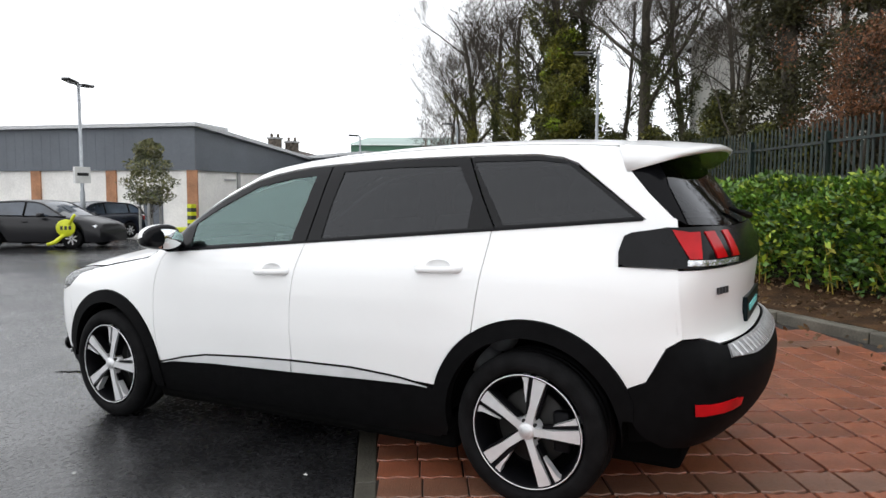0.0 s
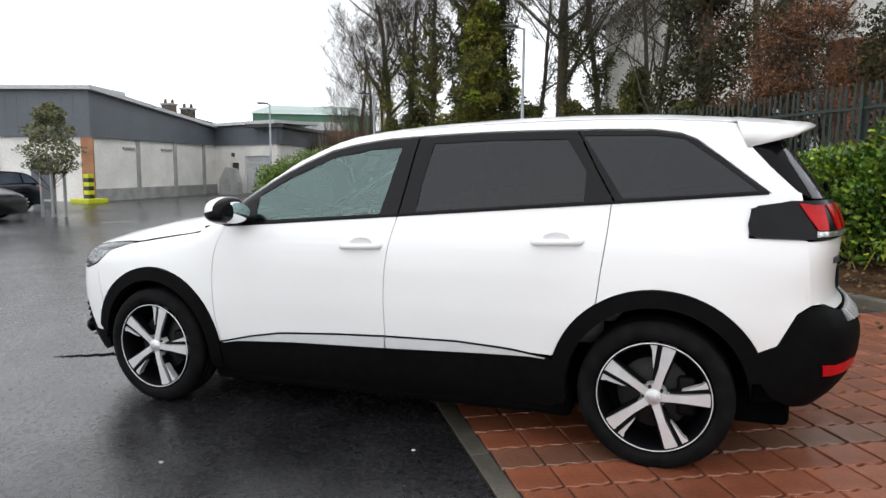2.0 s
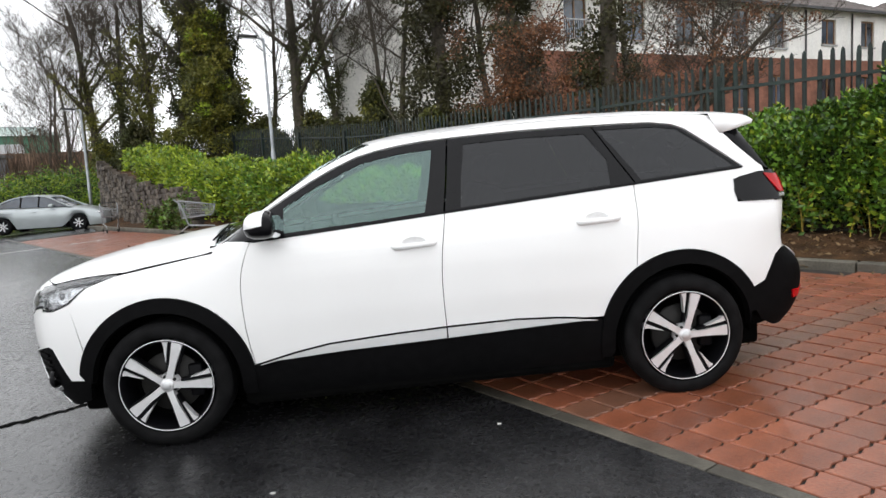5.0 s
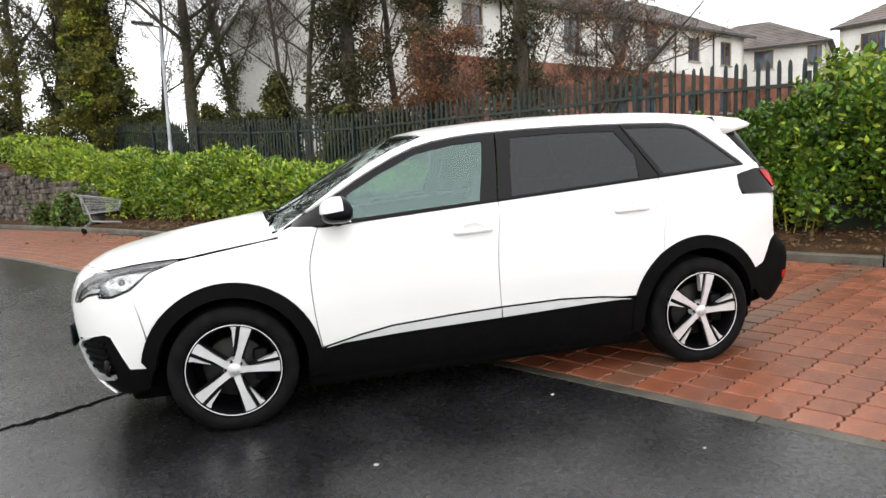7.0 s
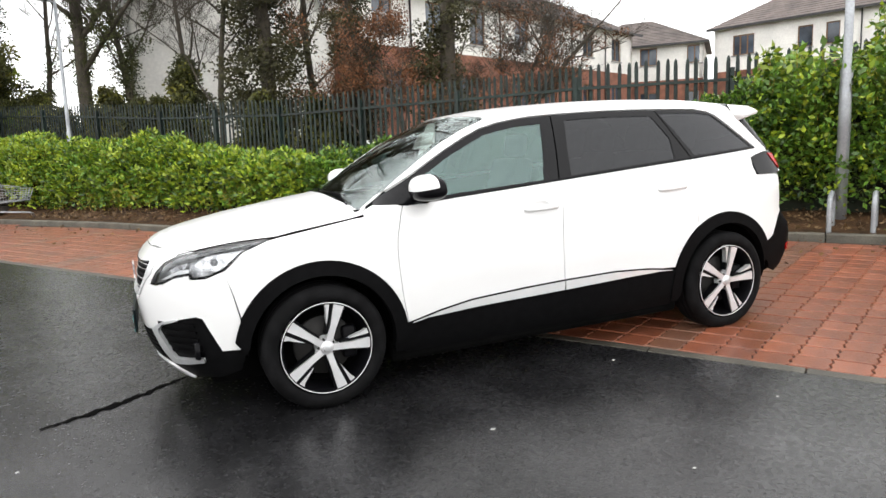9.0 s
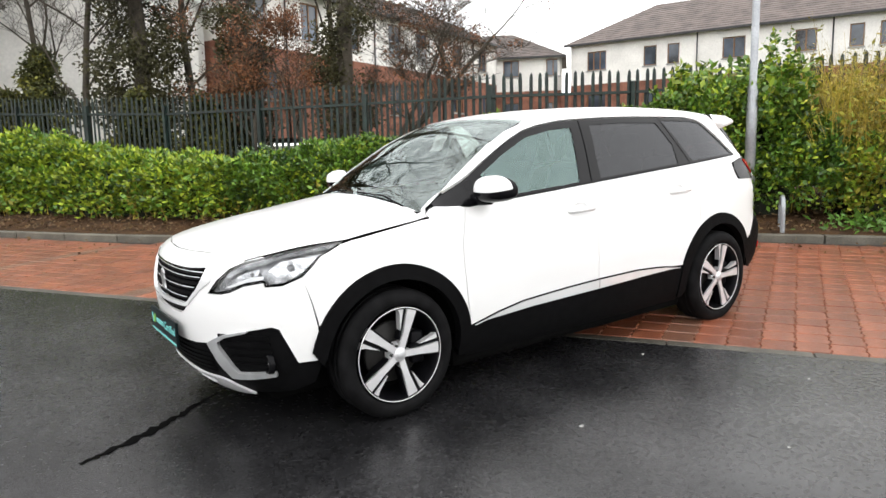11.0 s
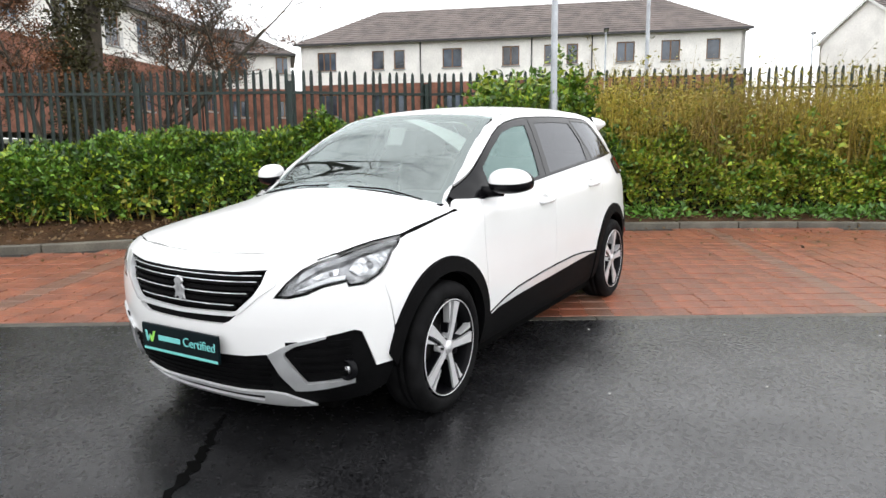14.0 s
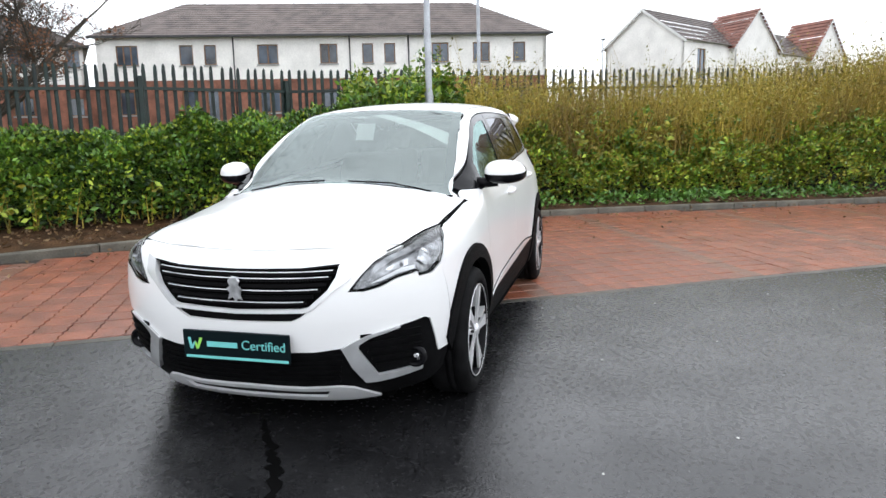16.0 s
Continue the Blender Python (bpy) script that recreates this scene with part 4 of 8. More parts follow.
def stem_thicket():
    """Upright yellow-green winter stems behind the undergrowth."""
    rng = np.random.default_rng(9)
    h = thing("stem_thicket", label="tall thicket of yellow-green winter stems", category="shrub")
    n = 13000
    v = rng.uniform(3.0, 16, n)
    k = rng.uniform(1.1, 4.2, n)
    u = np.array([kerb_u(q) for q in v]) + k
    x, y = UX * u + UY * v, UY * u - UX * v
    z0 = np.array([bank(a, b) for a, b in zip(x, y)])
    top = np.interp(v, [3, 4.5, 6, 8, 10, 13, 16], [2.15, 2.25, 2.18, 2.12, 2.42, 2.85, 3.4]) + rng.normal(0, 0.26, n) + 0.30 * np.array([noise.noise(Vector((q * 1.3, w, 0))) for q, w in zip(v, k)]) * 2
    lean = rng.normal(0, 0.26, (n, 2))
    lo = z0 + rng.uniform(0.1, 0.9, n)
    w = rng.uniform(0.004, 0.009, n)
    ang = rng.uniform(0, math.pi, n)
    dx, dy = np.cos(ang) * w, np.sin(ang) * w
    hgt = (top - lo)
    mid = lo + hgt * 0.55
    A = np.stack([x - dx, y - dy, lo], 1)
    B = np.stack([x + dx, y + dy, lo], 1)
    C = np.stack([x + dx * 0.8 + lean[:, 0] * hgt * 0.4, y + dy * 0.8 + lean[:, 1] * hgt * 0.4, mid], 1)
    D_ = np.stack([x - dx * 0.8 + lean[:, 0] * hgt * 0.4, y - dy * 0.8 + lean[:, 1] * hgt * 0.4, mid], 1)
    T = np.stack([x + lean[:, 0] * hgt, y + lean[:, 1] * hgt, top], 1)
    T2 = T + np.stack([dx, dy, dx * 0], 1) * 0.3
    co = np.stack([A, B, C, D_, T, T2], 1)
    o = bulk("stem_mass", co, [(0, 1, 2, 3), (3, 2, 5, 4)], M_STEM, h)
    o["kind"] = "stuff"
    f = rng.uniform(0.1, 1.0, (n * 5,)) ** 0.8
    i = rng.integers(0, n, n * 5)
    P = np.stack([x[i] + lean[i, 0] * hgt[i] * f, y[i] + lean[i, 1] * hgt[i] * f, lo[i] + hgt[i] * f], 1) + rng.normal(0, 0.03, (n * 5, 3))
    sel = rng.uniform(size=n * 5) < 0.55
    o = leaf_cloud("leaves", P[sel], 0.085, M_OLIVE, h, long=2.6, rng=rng)
    o["kind"] = "stuff"
    o = leaf_cloud("leaves", P[~sel], 0.08, M_STEM, h, long=3.5, rng=rng)
    o["kind"] = "stuff"
    # dull brown sheet behind the stems, its colour standing for the shade there
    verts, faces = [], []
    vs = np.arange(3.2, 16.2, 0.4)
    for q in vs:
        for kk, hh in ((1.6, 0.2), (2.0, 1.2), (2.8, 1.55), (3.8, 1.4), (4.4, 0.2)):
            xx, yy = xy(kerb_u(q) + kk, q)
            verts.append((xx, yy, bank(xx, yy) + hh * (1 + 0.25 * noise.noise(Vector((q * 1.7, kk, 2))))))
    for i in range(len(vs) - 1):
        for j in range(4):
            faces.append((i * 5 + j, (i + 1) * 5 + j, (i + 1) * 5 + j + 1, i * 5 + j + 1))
    raw("inner_growth", verts, faces, mat("thicket_shade", (0.05, 0.036, 0.014), 0.9, color2=(0.02, 0.018, 0.008), scale=3, fine=0.5, bump=1.0, bscale=15), h, "brown sheet that stands for the shade between the stems", smooth=True)


stem_thicket()


def shoots(v0, v1, k0, k1, n, z0, z1, leaf, mats, label, seed):
    """Upright leafy shoots that stand above a shrub: thin stems with leaves all along."""
    rng = np.random.default_rng(seed)
    t = thing("shrub", label=label, category="shrub")
    bm = bmesh.new()
    P = []
    for _ in range(n):
        v, k = rng.uniform(v0, v1), rng.uniform(k0, k1)
        x, y = xy(kerb_u(v) + k, v)
        zb = bank(x, y)
        top = zb + rng.uniform(z0, z1)
        dx, dy = rng.normal(0, 0.14, 2)
        add_tube(bm, [(x, y, zb), (x + dx * 0.4, y + dy * 0.4, (zb + top) / 2), (x + dx, y + dy, top)], [0.010, 0.007, 0.003], 4, cap=False)
        m = int(62 * (top - zb))
        f = rng.uniform(0.25, 1.0, (m, 1))
        P.append(np.array([x, y, zb]) + np.array([dx, dy, top - zb]) * f + rng.normal(0, 0.055, (m, 3)) * (1.25 - 0.6 * f))
    P = np.concatenate(P)
    pick = rng.integers(0, 100, len(P))
    part("stem_mass", bm, M_STEM, t)["kind"] = "stuff"
    acc = 0
    for m, share in mats:
        sel = (pick >= acc) & (pick < acc + share)
        acc += share
        leaf_cloud("leaves", P[sel], leaf, m, t, rng=rng)["kind"] = "stuff"
    return t


shoots(1.0, 2.9, 1.3, 2.9, 110, 1.5, 2.15, 0.13, [(M_LAUREL, 60), (M_LIME, 40)], "spiky fresh green shoots above the shrub", 61)
shoots(2.35, 2.75, 1.8, 2.2, 5, 2.2, 2.7, 0.10, [(M_LAUREL, 70), (M_LIME, 30)], "tall thin leafy shoot beside the lamp post", 62)
shoots(3.4, 14.0, 0.9, 2.4, 170, 0.8, 1.6, 0.12, [(M_LAUREL, 36), (M_LIME, 20), (M_OLIVE, 44)], "loose olive-green shoots among the thicket", 63)
shoots(-13.0, 1.2, 0.95, 1.6, 380, 0.25, 0.6, 0.10, [(M_LAUREL, 55), (M_LIME, 25), (M_OLIVE, 20)], "low leafy growth at the foot of the hedge", 64)


def leaf_clumps(centres, radii, per, rng):
    """Leaf places and outward ways in round clumps, thicker towards each clump's skin."""
    c, r = np.repeat(centres, per, 0), np.repeat(radii, per)[:, None]
    d = rng.normal(size=c.shape)
    d /= np.linalg.norm(d, axis=1, keepdims=True)
    f = rng.uniform(0.12, 1.0, (len(c), 1)) ** 0.45
    off = d * f * r * rng.uniform(0.85, 1.2, (len(c), 1))
    off[:, 2] = off[:, 2] * 0.85 - 0.12 * r[:, 0] * f[:, 0] ** 2
    return c + off, d * 0.8


def branch_mesh(name, bones, material, parent):
    """Tapered tubes along all limbs of a tree, level by level, in one mesh."""
    groups = {}
    for level, pts, rad in bones:
        groups.setdefault(level, []).append((pts, rad))
    V, F, base = [], [], 0
    for level, items in groups.items():
        seg = (9, 6, 4, 3, 3)[min(level, 4)]
        P = np.array([[p[:] for p in pts] for pts, _ in items])
        R = np.array([rad for _, rad in items])
        d = np.gradient(P, axis=1)
        d /= np.linalg.norm(d, axis=2, keepdims=True) + 1e-9
        ref = np.where(np.abs(d[:, :1, 2:]) > 0.8, np.array([[[1.0, 0.1, 0.0]]]), np.array([[[0.0, 0.1, 1.0]]]))
        side = np.cross(d, np.broadcast_to(ref, d.shape))
        side /= np.linalg.norm(side, axis=2, keepdims=True) + 1e-9
        up = np.cross(d, side)
        a = np.linspace(0, 2 * math.pi, seg, endpoint=False)
        ring = P[:, :, None] + R[:, :, None, None] * (np.cos(a)[None, None, :, None] * side[:, :, None] + np.sin(a)[None, None, :, None] * up[:, :, None])
        nb, n = P.shape[:2]
        idx = base + np.arange(nb * n * seg).reshape(nb, n, seg)
        nxt = np.roll(idx, -1, axis=2)
        F.append(np.stack([idx[:, :-1], nxt[:, :-1], nxt[:, 1:], idx[:, 1:]], -1).reshape(-1, 4))
        V.append(ring.reshape(-1, 3))
        base += nb * n * seg
    return raw(name, np.concatenate(V), np.concatenate(F).tolist(), material, parent, smooth=True)


def tree(x, y, height, label, seed, girth=0.22, ivy=0.0, ivy_r=0.5, ivy_mat=None, leaf_mat=None, leaf_n=0, leaf=0.12, twigs=1.0, lean=(0, 0), spread=0.55, z=None, levels=4, ivy_top=6.0, leaf_lo=0.2, fork=0.34):
    """A tree: tapered trunk, limbs that fork into fine twigs, ivy in clumps up to ivy_top metres, and leaves in clumps on the twigs."""
    rng = random.Random(seed)
    t = thing("tree", label=label, category="tree")
    z = bank(x, y) - 0.2 if z is None else z
    bones = []

    def grow(p, d, length, r, level):
        n = 6 if level == 0 else (5 if level == 1 else 3)
        pts, rad = [p.copy()], [r]
        for i in range(n):
            d = (d + Vector((rng.uniform(-1, 1), rng.uniform(-1, 1), rng.uniform(-0.4, 0.7))) * (0.09 if level == 0 else 0.24)).normalized()
            p = p + d * length / n
            pts.append(p.copy())
            rad.append(max(r * (1 - 0.62 * (i + 1) / n), 0.0045))
        bones.append((level, pts, rad))
        if level >= levels:
            return
        kids = rng.randint(8, 10) if level == 0 else rng.randint(4, 5)
        for c in range(int(kids * (1 if level < 2 else twigs) + 0.5)):
            f = rng.uniform(0.25, 1.0) if level else fork + (1 - fork) * (c + rng.random() * 0.7) / kids
            f = min(f, 0.999)
            i = int(f * n)
            q = pts[i].lerp(pts[i + 1], f * n - i)
            side = Vector((rng.uniform(-1, 1), rng.uniform(-1, 1), rng.uniform(-0.15, 0.5))).normalized()
            dd = (d * (1 - spread) + side * spread + Vector((0, 0, 0.14))).normalized()
            grow(q, dd, length * (rng.uniform(0.30, 0.52) if level == 0 else rng.uniform(0.42, 0.66)), max(rad[i] * rng.uniform(0.28, 0.5), 0.005), level + 1)

    grow(Vector((x, y, z)), Vector((lean[0], lean[1], 1)).normalized(), height * 0.74, girth, 0)
    branch_mesh("trunk", bones, M_BARK, t)
    nr = np.random.default_rng(seed)
    if ivy:
        C, R = [], []
        for level, pts, rad in bones:
            if level > 1:
                continue
            for a, b in zip(pts, pts[1:]):
                k = max(1, int((b - a).length * (13 if level == 0 else 4)))
                for _ in range(k):
                    q = a.lerp(b, rng.random())
                    up = (q.z - z) / ivy_top
                    if up > 1 or rng.random() < max(0.0, up - 0.72) * 3:
                        continue
                    reach = ivy_r * (1.0 - 0.35 * up ** 2) * (1 if level == 0 else 0.5)
                    a_, w = rng.uniform(0, 2 * math.pi), reach * math.sqrt(rng.random()) * 0.85
                    C.append((q.x + math.cos(a_) * w, q.y + math.sin(a_) * w, q.z + rng.uniform(-0.15, 0.15)))
                    R.append(rng.uniform(0.26, 0.52) * (0.65 + 0.5 * reach))
        P, out = leaf_clumps(np.array(C), np.array(R), int(64 * ivy), nr)
        o = leaf_cloud("ivy", P, leaf * 0.62, ivy_mat or M_IVY, t, "dark ivy in clumps", rng=nr, long=1.35, outward=out)
        o["kind"] = "stuff"
    if leaf_n:
        src = np.array([p[:] for level, pts, rad in bones if level >= 2 for p in pts if p.z > z + height * leaf_lo])
        src = src[nr.integers(0, len(src), max(12, leaf_n // 45))]
        P, out = leaf_clumps(src, nr.uniform(0.16, 0.42, len(src)), 45, nr)
        o = leaf_cloud("crown", P, leaf, leaf_mat, t, "leaves in uneven clumps", rng=nr, long=1.6)
        o["kind"] = "stuff"
    return t


def conifer(x, y, height, r, label, seed, mats, n=9000, leaf=0.16, z=None, bottom=0.03):
    """A dense evergreen mound: a trunk, many limbs, and foliage in clumps along them with an uneven outline."""
    rng = random.Random(seed)
    nr = np.random.default_rng(seed)
    t = thing("tree", label=label, category="tree")
    z = bank(x, y) - 0.2 if z is None else z
    bm = bmesh.new()
    add_tube(bm, [(x, y, z), (x + 0.05, y, z + height * 0.5), (x, y + 0.05, z + height * 0.96)], [0.14, 0.09, 0.02], 8)
    C, R = [], []
    for i in range(110):
        f = bottom + (1 - bottom) * (i + rng.random()) / 110
        a = rng.uniform(0, 2 * math.pi)
        L = r * (1.04 - f) ** 0.75 * rng.uniform(0.55, 1.1)
        p = Vector((x, y, z + height * f))
        q = p + Vector((math.cos(a) * L, math.sin(a) * L, L * rng.uniform(-0.1, 0.45)))
        add_tube(bm, [p, q], [0.025, 0.007], 4, cap=False)
        for g in (0.45, 0.75, 1.0):
            C.append(p.lerp(q, g)[:])
            R.append(rng.uniform(0.16, 0.30) * (0.7 + 0.35 * r))
    part("trunk", bm, M_BARK, t)
    C, R = np.array(C), np.array(R)
    pick = nr.integers(0, 100, len(C))
    acc = 0
    for m, share in mats:
        sel = (pick >= acc) & (pick < acc + share)
        acc += share
        P, out = leaf_clumps(C[sel], R[sel], max(20, n // len(C)), nr)
        leaf_cloud("crown", P, leaf, m, t, "foliage in uneven clumps", rng=nr, long=1.5, outward=out)["kind"] = "stuff"
    return t


# the ivy-clad trees behind the fence, their bare crowns far above
tree(1.5, 17.6, 20, "tall tree smothered in dark ivy behind the fence", 11, 0.26, ivy=4.0, ivy_r=1.5, ivy_mat=M_DARKIVY, ivy_top=9.2, leaf=0.17, twigs=1.4)
tree(3.45, 14.7, 19, "slimmer tree with dark ivy behind the fence", 12, 0.18, ivy=3.5, ivy_r=0.84, ivy_mat=M_DARKIVY, ivy_top=7.8, leaf=0.15, twigs=1.4)
tree(5.25, 12.1, 18.5, "tall ivy-clad tree with bare spreading crown behind the fence", 13, 0.24, ivy=2.2, ivy_r=0.92, ivy_mat=M_DARKIVY, ivy_top=6.8, leaf=0.14, spread=0.6, twigs=1.5)
tree(5.5, 11.7, 6.8, "leaning limb tree with bare twigs and a few russet leaves", 16, 0.105, leaf_mat=M_BEECH, leaf_n=4000, leaf=0.065, lean=(0.85, -0.42), spread=0.72, twigs=1.6, fork=0.15)
tree(6.1, 12.2, 6.2, "low spreading twiggy tree with a few russet leaves", 46, 0.08, leaf_mat=M_BEECH, leaf_n=2200, leaf=0.065, lean=(0.35, -0.2), spread=0.75, twigs=1.7, fork=0.2)
tree(3.0, 13.2, 4.7, "small beech holding russet-brown winter leaves", 15, 0.07, leaf_mat=M_BEECH, leaf_n=6800, leaf=0.065, leaf_lo=0.38, spread=0.70, fork=0.25)
tree(4.1, 12.4, 4.6, "small beech holding russet-brown winter leaves", 25, 0.07, leaf_mat=M_BEECH, leaf_n=4000, leaf=0.065, leaf_lo=0.38, spread=0.70, fork=0.25)
tree(3.3, 18.6, 11.5, "twiggy tree holding russet-brown leaves behind the ivy-clad trees", 28, 0.15, leaf_mat=M_BEECH, leaf_n=2400, leaf=0.08, leaf_lo=0.3, spread=0.6, twigs=1.5)
tree(7.2, 16.6, 10.5, "dark slender tree with a twiggy crown", 29, 0.13, ivy=1.3, ivy_r=0.4, ivy_mat=M_DARKIVY, ivy_top=4.6, leaf=0.13, twigs=1.7, spread=0.65)
tree(0.2, 19.0, 12.0, "twiggy bare tree close to the ivy-clad trees", 51, 0.12, twigs=1.8, spread=0.62, fork=0.22)
for k, (x, y, h, r, seed) in enumerate(((-0.8, 21.0, 4.3, 1.5, 14), (-2.3, 19.6, 2.8, 1.3, 27), (-4.9, 23.8, 2.9, 1.5, 47), (1.0, 16.3, 2.6, 1.2, 54), (2.3, 14.6, 2.4, 1.0, 55), (-3.3, 22.8, 3.5, 1.4, 61), (-5.9, 26.4, 3.8, 1.7, 62), (-1.7, 21.2, 3.0, 1.2, 63))):
    conifer(x, y, h, r, "rounded dull olive bush behind the fence", seed, [(M_IVY, 50), (M_MOSS, 25), (M_DARKIVY, 25)], 15000, 0.115)
tree(-4.1, 24.6, 16, "tall bare tree with ivy on its trunk", 17, 0.30, ivy=1.0, ivy_r=0.30, ivy_top=8.5, leaf=0.13, twigs=1.7, spread=0.64, fork=0.36)
tree(-2.3, 24.6, 12.5, "bare tree with ivy on its trunk and limbs", 18, 0.17, ivy=1.2, ivy_r=0.50, ivy_top=7.5, leaf=0.13, twigs=1.7, spread=0.6)
tree(-0.4, 23.6, 12, "slender bare tree with some ivy beside the gable", 32, 0.13, ivy=0.8, ivy_r=0.3, ivy_top=4.5, leaf=0.12, twigs=1.8, spread=0.6)
tree(-5.8, 27.0, 13.5, "slender bare tree with a fine twiggy crown", 53, 0.14, ivy=0.8, ivy_r=0.3, ivy_top=6.0, leaf=0.12, twigs=1.8, spread=0.6)
conifer(-8.0, 26.2, 8.4, 2.6, "tall olive-green ivy mound beside the fence", 22, [(M_MOSS, 62), (M_IVY, 20), (M_OLIVE, 9), (M_LIME, 9)], 46000, 0.14)
tree(-8.5, 27.0, 15.5, "tall tree wrapped in olive-green ivy", 19, 0.26, ivy=1.6, ivy_r=0.80, ivy_mat=M_MOSS, ivy_top=11.5, leaf=0.16, twigs=1.6)
tree(-6.9, 28.0, 15.0, "tall bare tree with ivy on its trunk and limbs", 31, 0.20, ivy=1.3, ivy_r=0.60, ivy_top=11.0, leaf=0.15, twigs=1.7)
tree(-10.9, 29.4, 15.5, "tall tree wrapped in dark ivy", 20, 0.28, ivy=1.8, ivy_r=1.05, ivy_top=10.5, leaf=0.17, twigs=1.6)
tree(-12.6, 30.4, 15.0, "tall tree with ivy on its trunk", 56, 0.22, ivy=1.5, ivy_r=0.75, ivy_mat=M_MOSS, ivy_top=9.5, leaf=0.16, twigs=1.7)
tree(-14.2, 31.8, 14.5, "bare tree with a fine twiggy crown and ivy", 33, 0.20, ivy=1.5, ivy_r=0.75, ivy_top=8.5, leaf=0.15, twigs=1.8)
tree(-16.2, 33.8, 15.0, "tall bare tree with an ivy-clad trunk", 21, 0.24, ivy=1.2, ivy_r=0.5, ivy_mat=M_MOSS, ivy_top=8.0, leaf=0.15, twigs=1.8)
conifer(-12.4, 29.0, 4.4, 1.9, "dark ivy undergrowth below the tall trees", 48, [(M_IVY, 60), (M_DARKIVY, 40)], 16000, 0.13)
conifer(-15.3, 32.2, 4.0, 1.9, "dark ivy undergrowth below the tall trees", 57, [(M_IVY, 60), (M_MOSS, 40)], 14000, 0.13)
for x, y, h, seed in ((-18.0, 36.0, 13.5, 26), (-19.8, 37.5, 13.0, 23), (-22.0, 41.0, 12.5, 58), (-24.5, 44.5, 11.5, 24)):
    tree(x, y, h, "far bare tree with a fine twiggy crown", seed, 0.14, twigs=1.8, spread=0.6, fork=0.22)
tree(-1.2, 30.0, 12.5, "far bare tree with a fine twiggy crown behind the fence", 49, 0.14, twigs=1.7)

# ---- the white car ----
from mathutils.geometry import tessellate_polygon

M_WHITE = mat("white_car_paint", (0.86, 0.86, 0.855), 0.28, vary=0.015, scale=1.2, spec=0.5, coat=0.6)
M_PLASTIC = mat("black_textured_plastic", (0.0042, 0.0042, 0.0046), 0.6, vary=0.15, scale=20, bump=0.15, bscale=400, spec=0.05)
M_GLOSSBLACK = mat("gloss_black_trim", (0.005, 0.005, 0.006), 0.14, vary=0.1, scale=5, spec=0.10)
M_PILLARBLACK = mat("gloss_black_pillar", (0.006, 0.006, 0.007), 0.08, vary=0.1, scale=5, spec=0.2)
# near-black put in as shade in gaps and hollows; also the lamp rim
M_SHADOWGAP = mat("gap_shade_black", (0.003, 0.003, 0.003), 0.95, vary=0.2, spec=0.03)
M_CHROME = mat("satin_chrome", (0.86, 0.87, 0.88), 0.22, metal=0.35, vary=0.05, scale=8)
M_SILVER = mat("matt_silver_trim", (0.62, 0.63, 0.64), 0.30, metal=0.55, vary=0.08, scale=9)
M_GREYSTEP = mat("grey_step_plastic", (0.30, 0.30, 0.305), 0.5, vary=0.2, scale=40)
M_BADGE = mat("brushed_badge_metal", (0.62, 0.63, 0.64), 0.28, metal=0.7, color2=(0.34, 0.34, 0.35), scale=30)
M_STRIP = mat("bright_sill_strip", (0.88, 0.885, 0.89), 0.18, metal=0.4, vary=0.03, scale=8)
M_TYRE = mat("tyre_rubber", (0.008, 0.008, 0.0085), 0.7, vary=0.25, scale=12, bump=0.3, bscale=120, spec=0.07)
M_RIMBLACK = mat("rim_black", (0.004, 0.004, 0.005), 0.4, vary=0.1, scale=8, spec=0.1)
M_RIMFACE = mat("machined_alloy", (0.74, 0.74, 0.75), 0.3, metal=0.45, vary=0.06, scale=10)
M_DISC = mat("brake_steel", (0.02, 0.019, 0.018), 0.6, metal=0.3, vary=0.2, scale=9)
M_RED = mat("red_lamp_lens", (0.46, 0.004, 0.008), 0.14, vary=0.15, scale=8, spec=0.25)
M_DARKLENS = mat("dark_lamp_lens", (0.005, 0.005, 0.006), 0.2, vary=0.2, scale=8, spec=0.18)
M_LAMPIN = mat("lamp_reflector", (0.82, 0.83, 0.85), 0.16, metal=0.8, color2=(0.34, 0.345, 0.35), scale=22, bump=1.0, bscale=35)
M_LAMPGREY = mat("lamp_inner_grey", (0.56, 0.565, 0.575), 0.2, metal=0.55, color2=(0.10, 0.102, 0.108), scale=20, bump=0.8, bscale=40)
M_SEAT = mat("grey_seat_cloth", (0.16, 0.165, 0.17), 0.9, vary=0.2, scale=8, bump=0.2, bscale=200)
M_DASH = mat("dark_dashboard", (0.02, 0.021, 0.023), 0.6, vary=0.2, scale=6)
M_LINER = mat("pale_headliner", (0.45, 0.45, 0.43), 0.9, vary=0.05)
M_PLATE = mat("dark_teal_plate", (0.003, 0.009, 0.011), 0.3, vary=0.15, scale=4, spec=0.12)
M_TEAL = mat("teal_print", (0.20, 0.62, 0.60), 0.4, vary=0.05)
M_LIMEP = mat("lime_print", (0.35, 0.75, 0.12), 0.4, vary=0.05)
G_CLEAR = glass("green_tinted_glass", (0.62, 0.90, 0.82), ior=2.15, sheen=(0.55, 0.98, 0.90))
G_SCREEN = glass("windscreen_glass", (0.84, 0.94, 0.91), ior=2.6, sheen=(0.80, 1.0, 0.96))
G_DARK = glass("privacy_glass", (0.05, 0.052, 0.057), ior=1.50, sheen=(0.90, 0.93, 1.0))
G_LENS = glass("clear_lamp_cover", (0.95, 0.96, 0.97), ior=1.3)

CAR_TURN = Vector((0.026, 0.036, 1.0)).rotation_difference(Vector((0, 0, 1))).to_matrix().to_4x4()
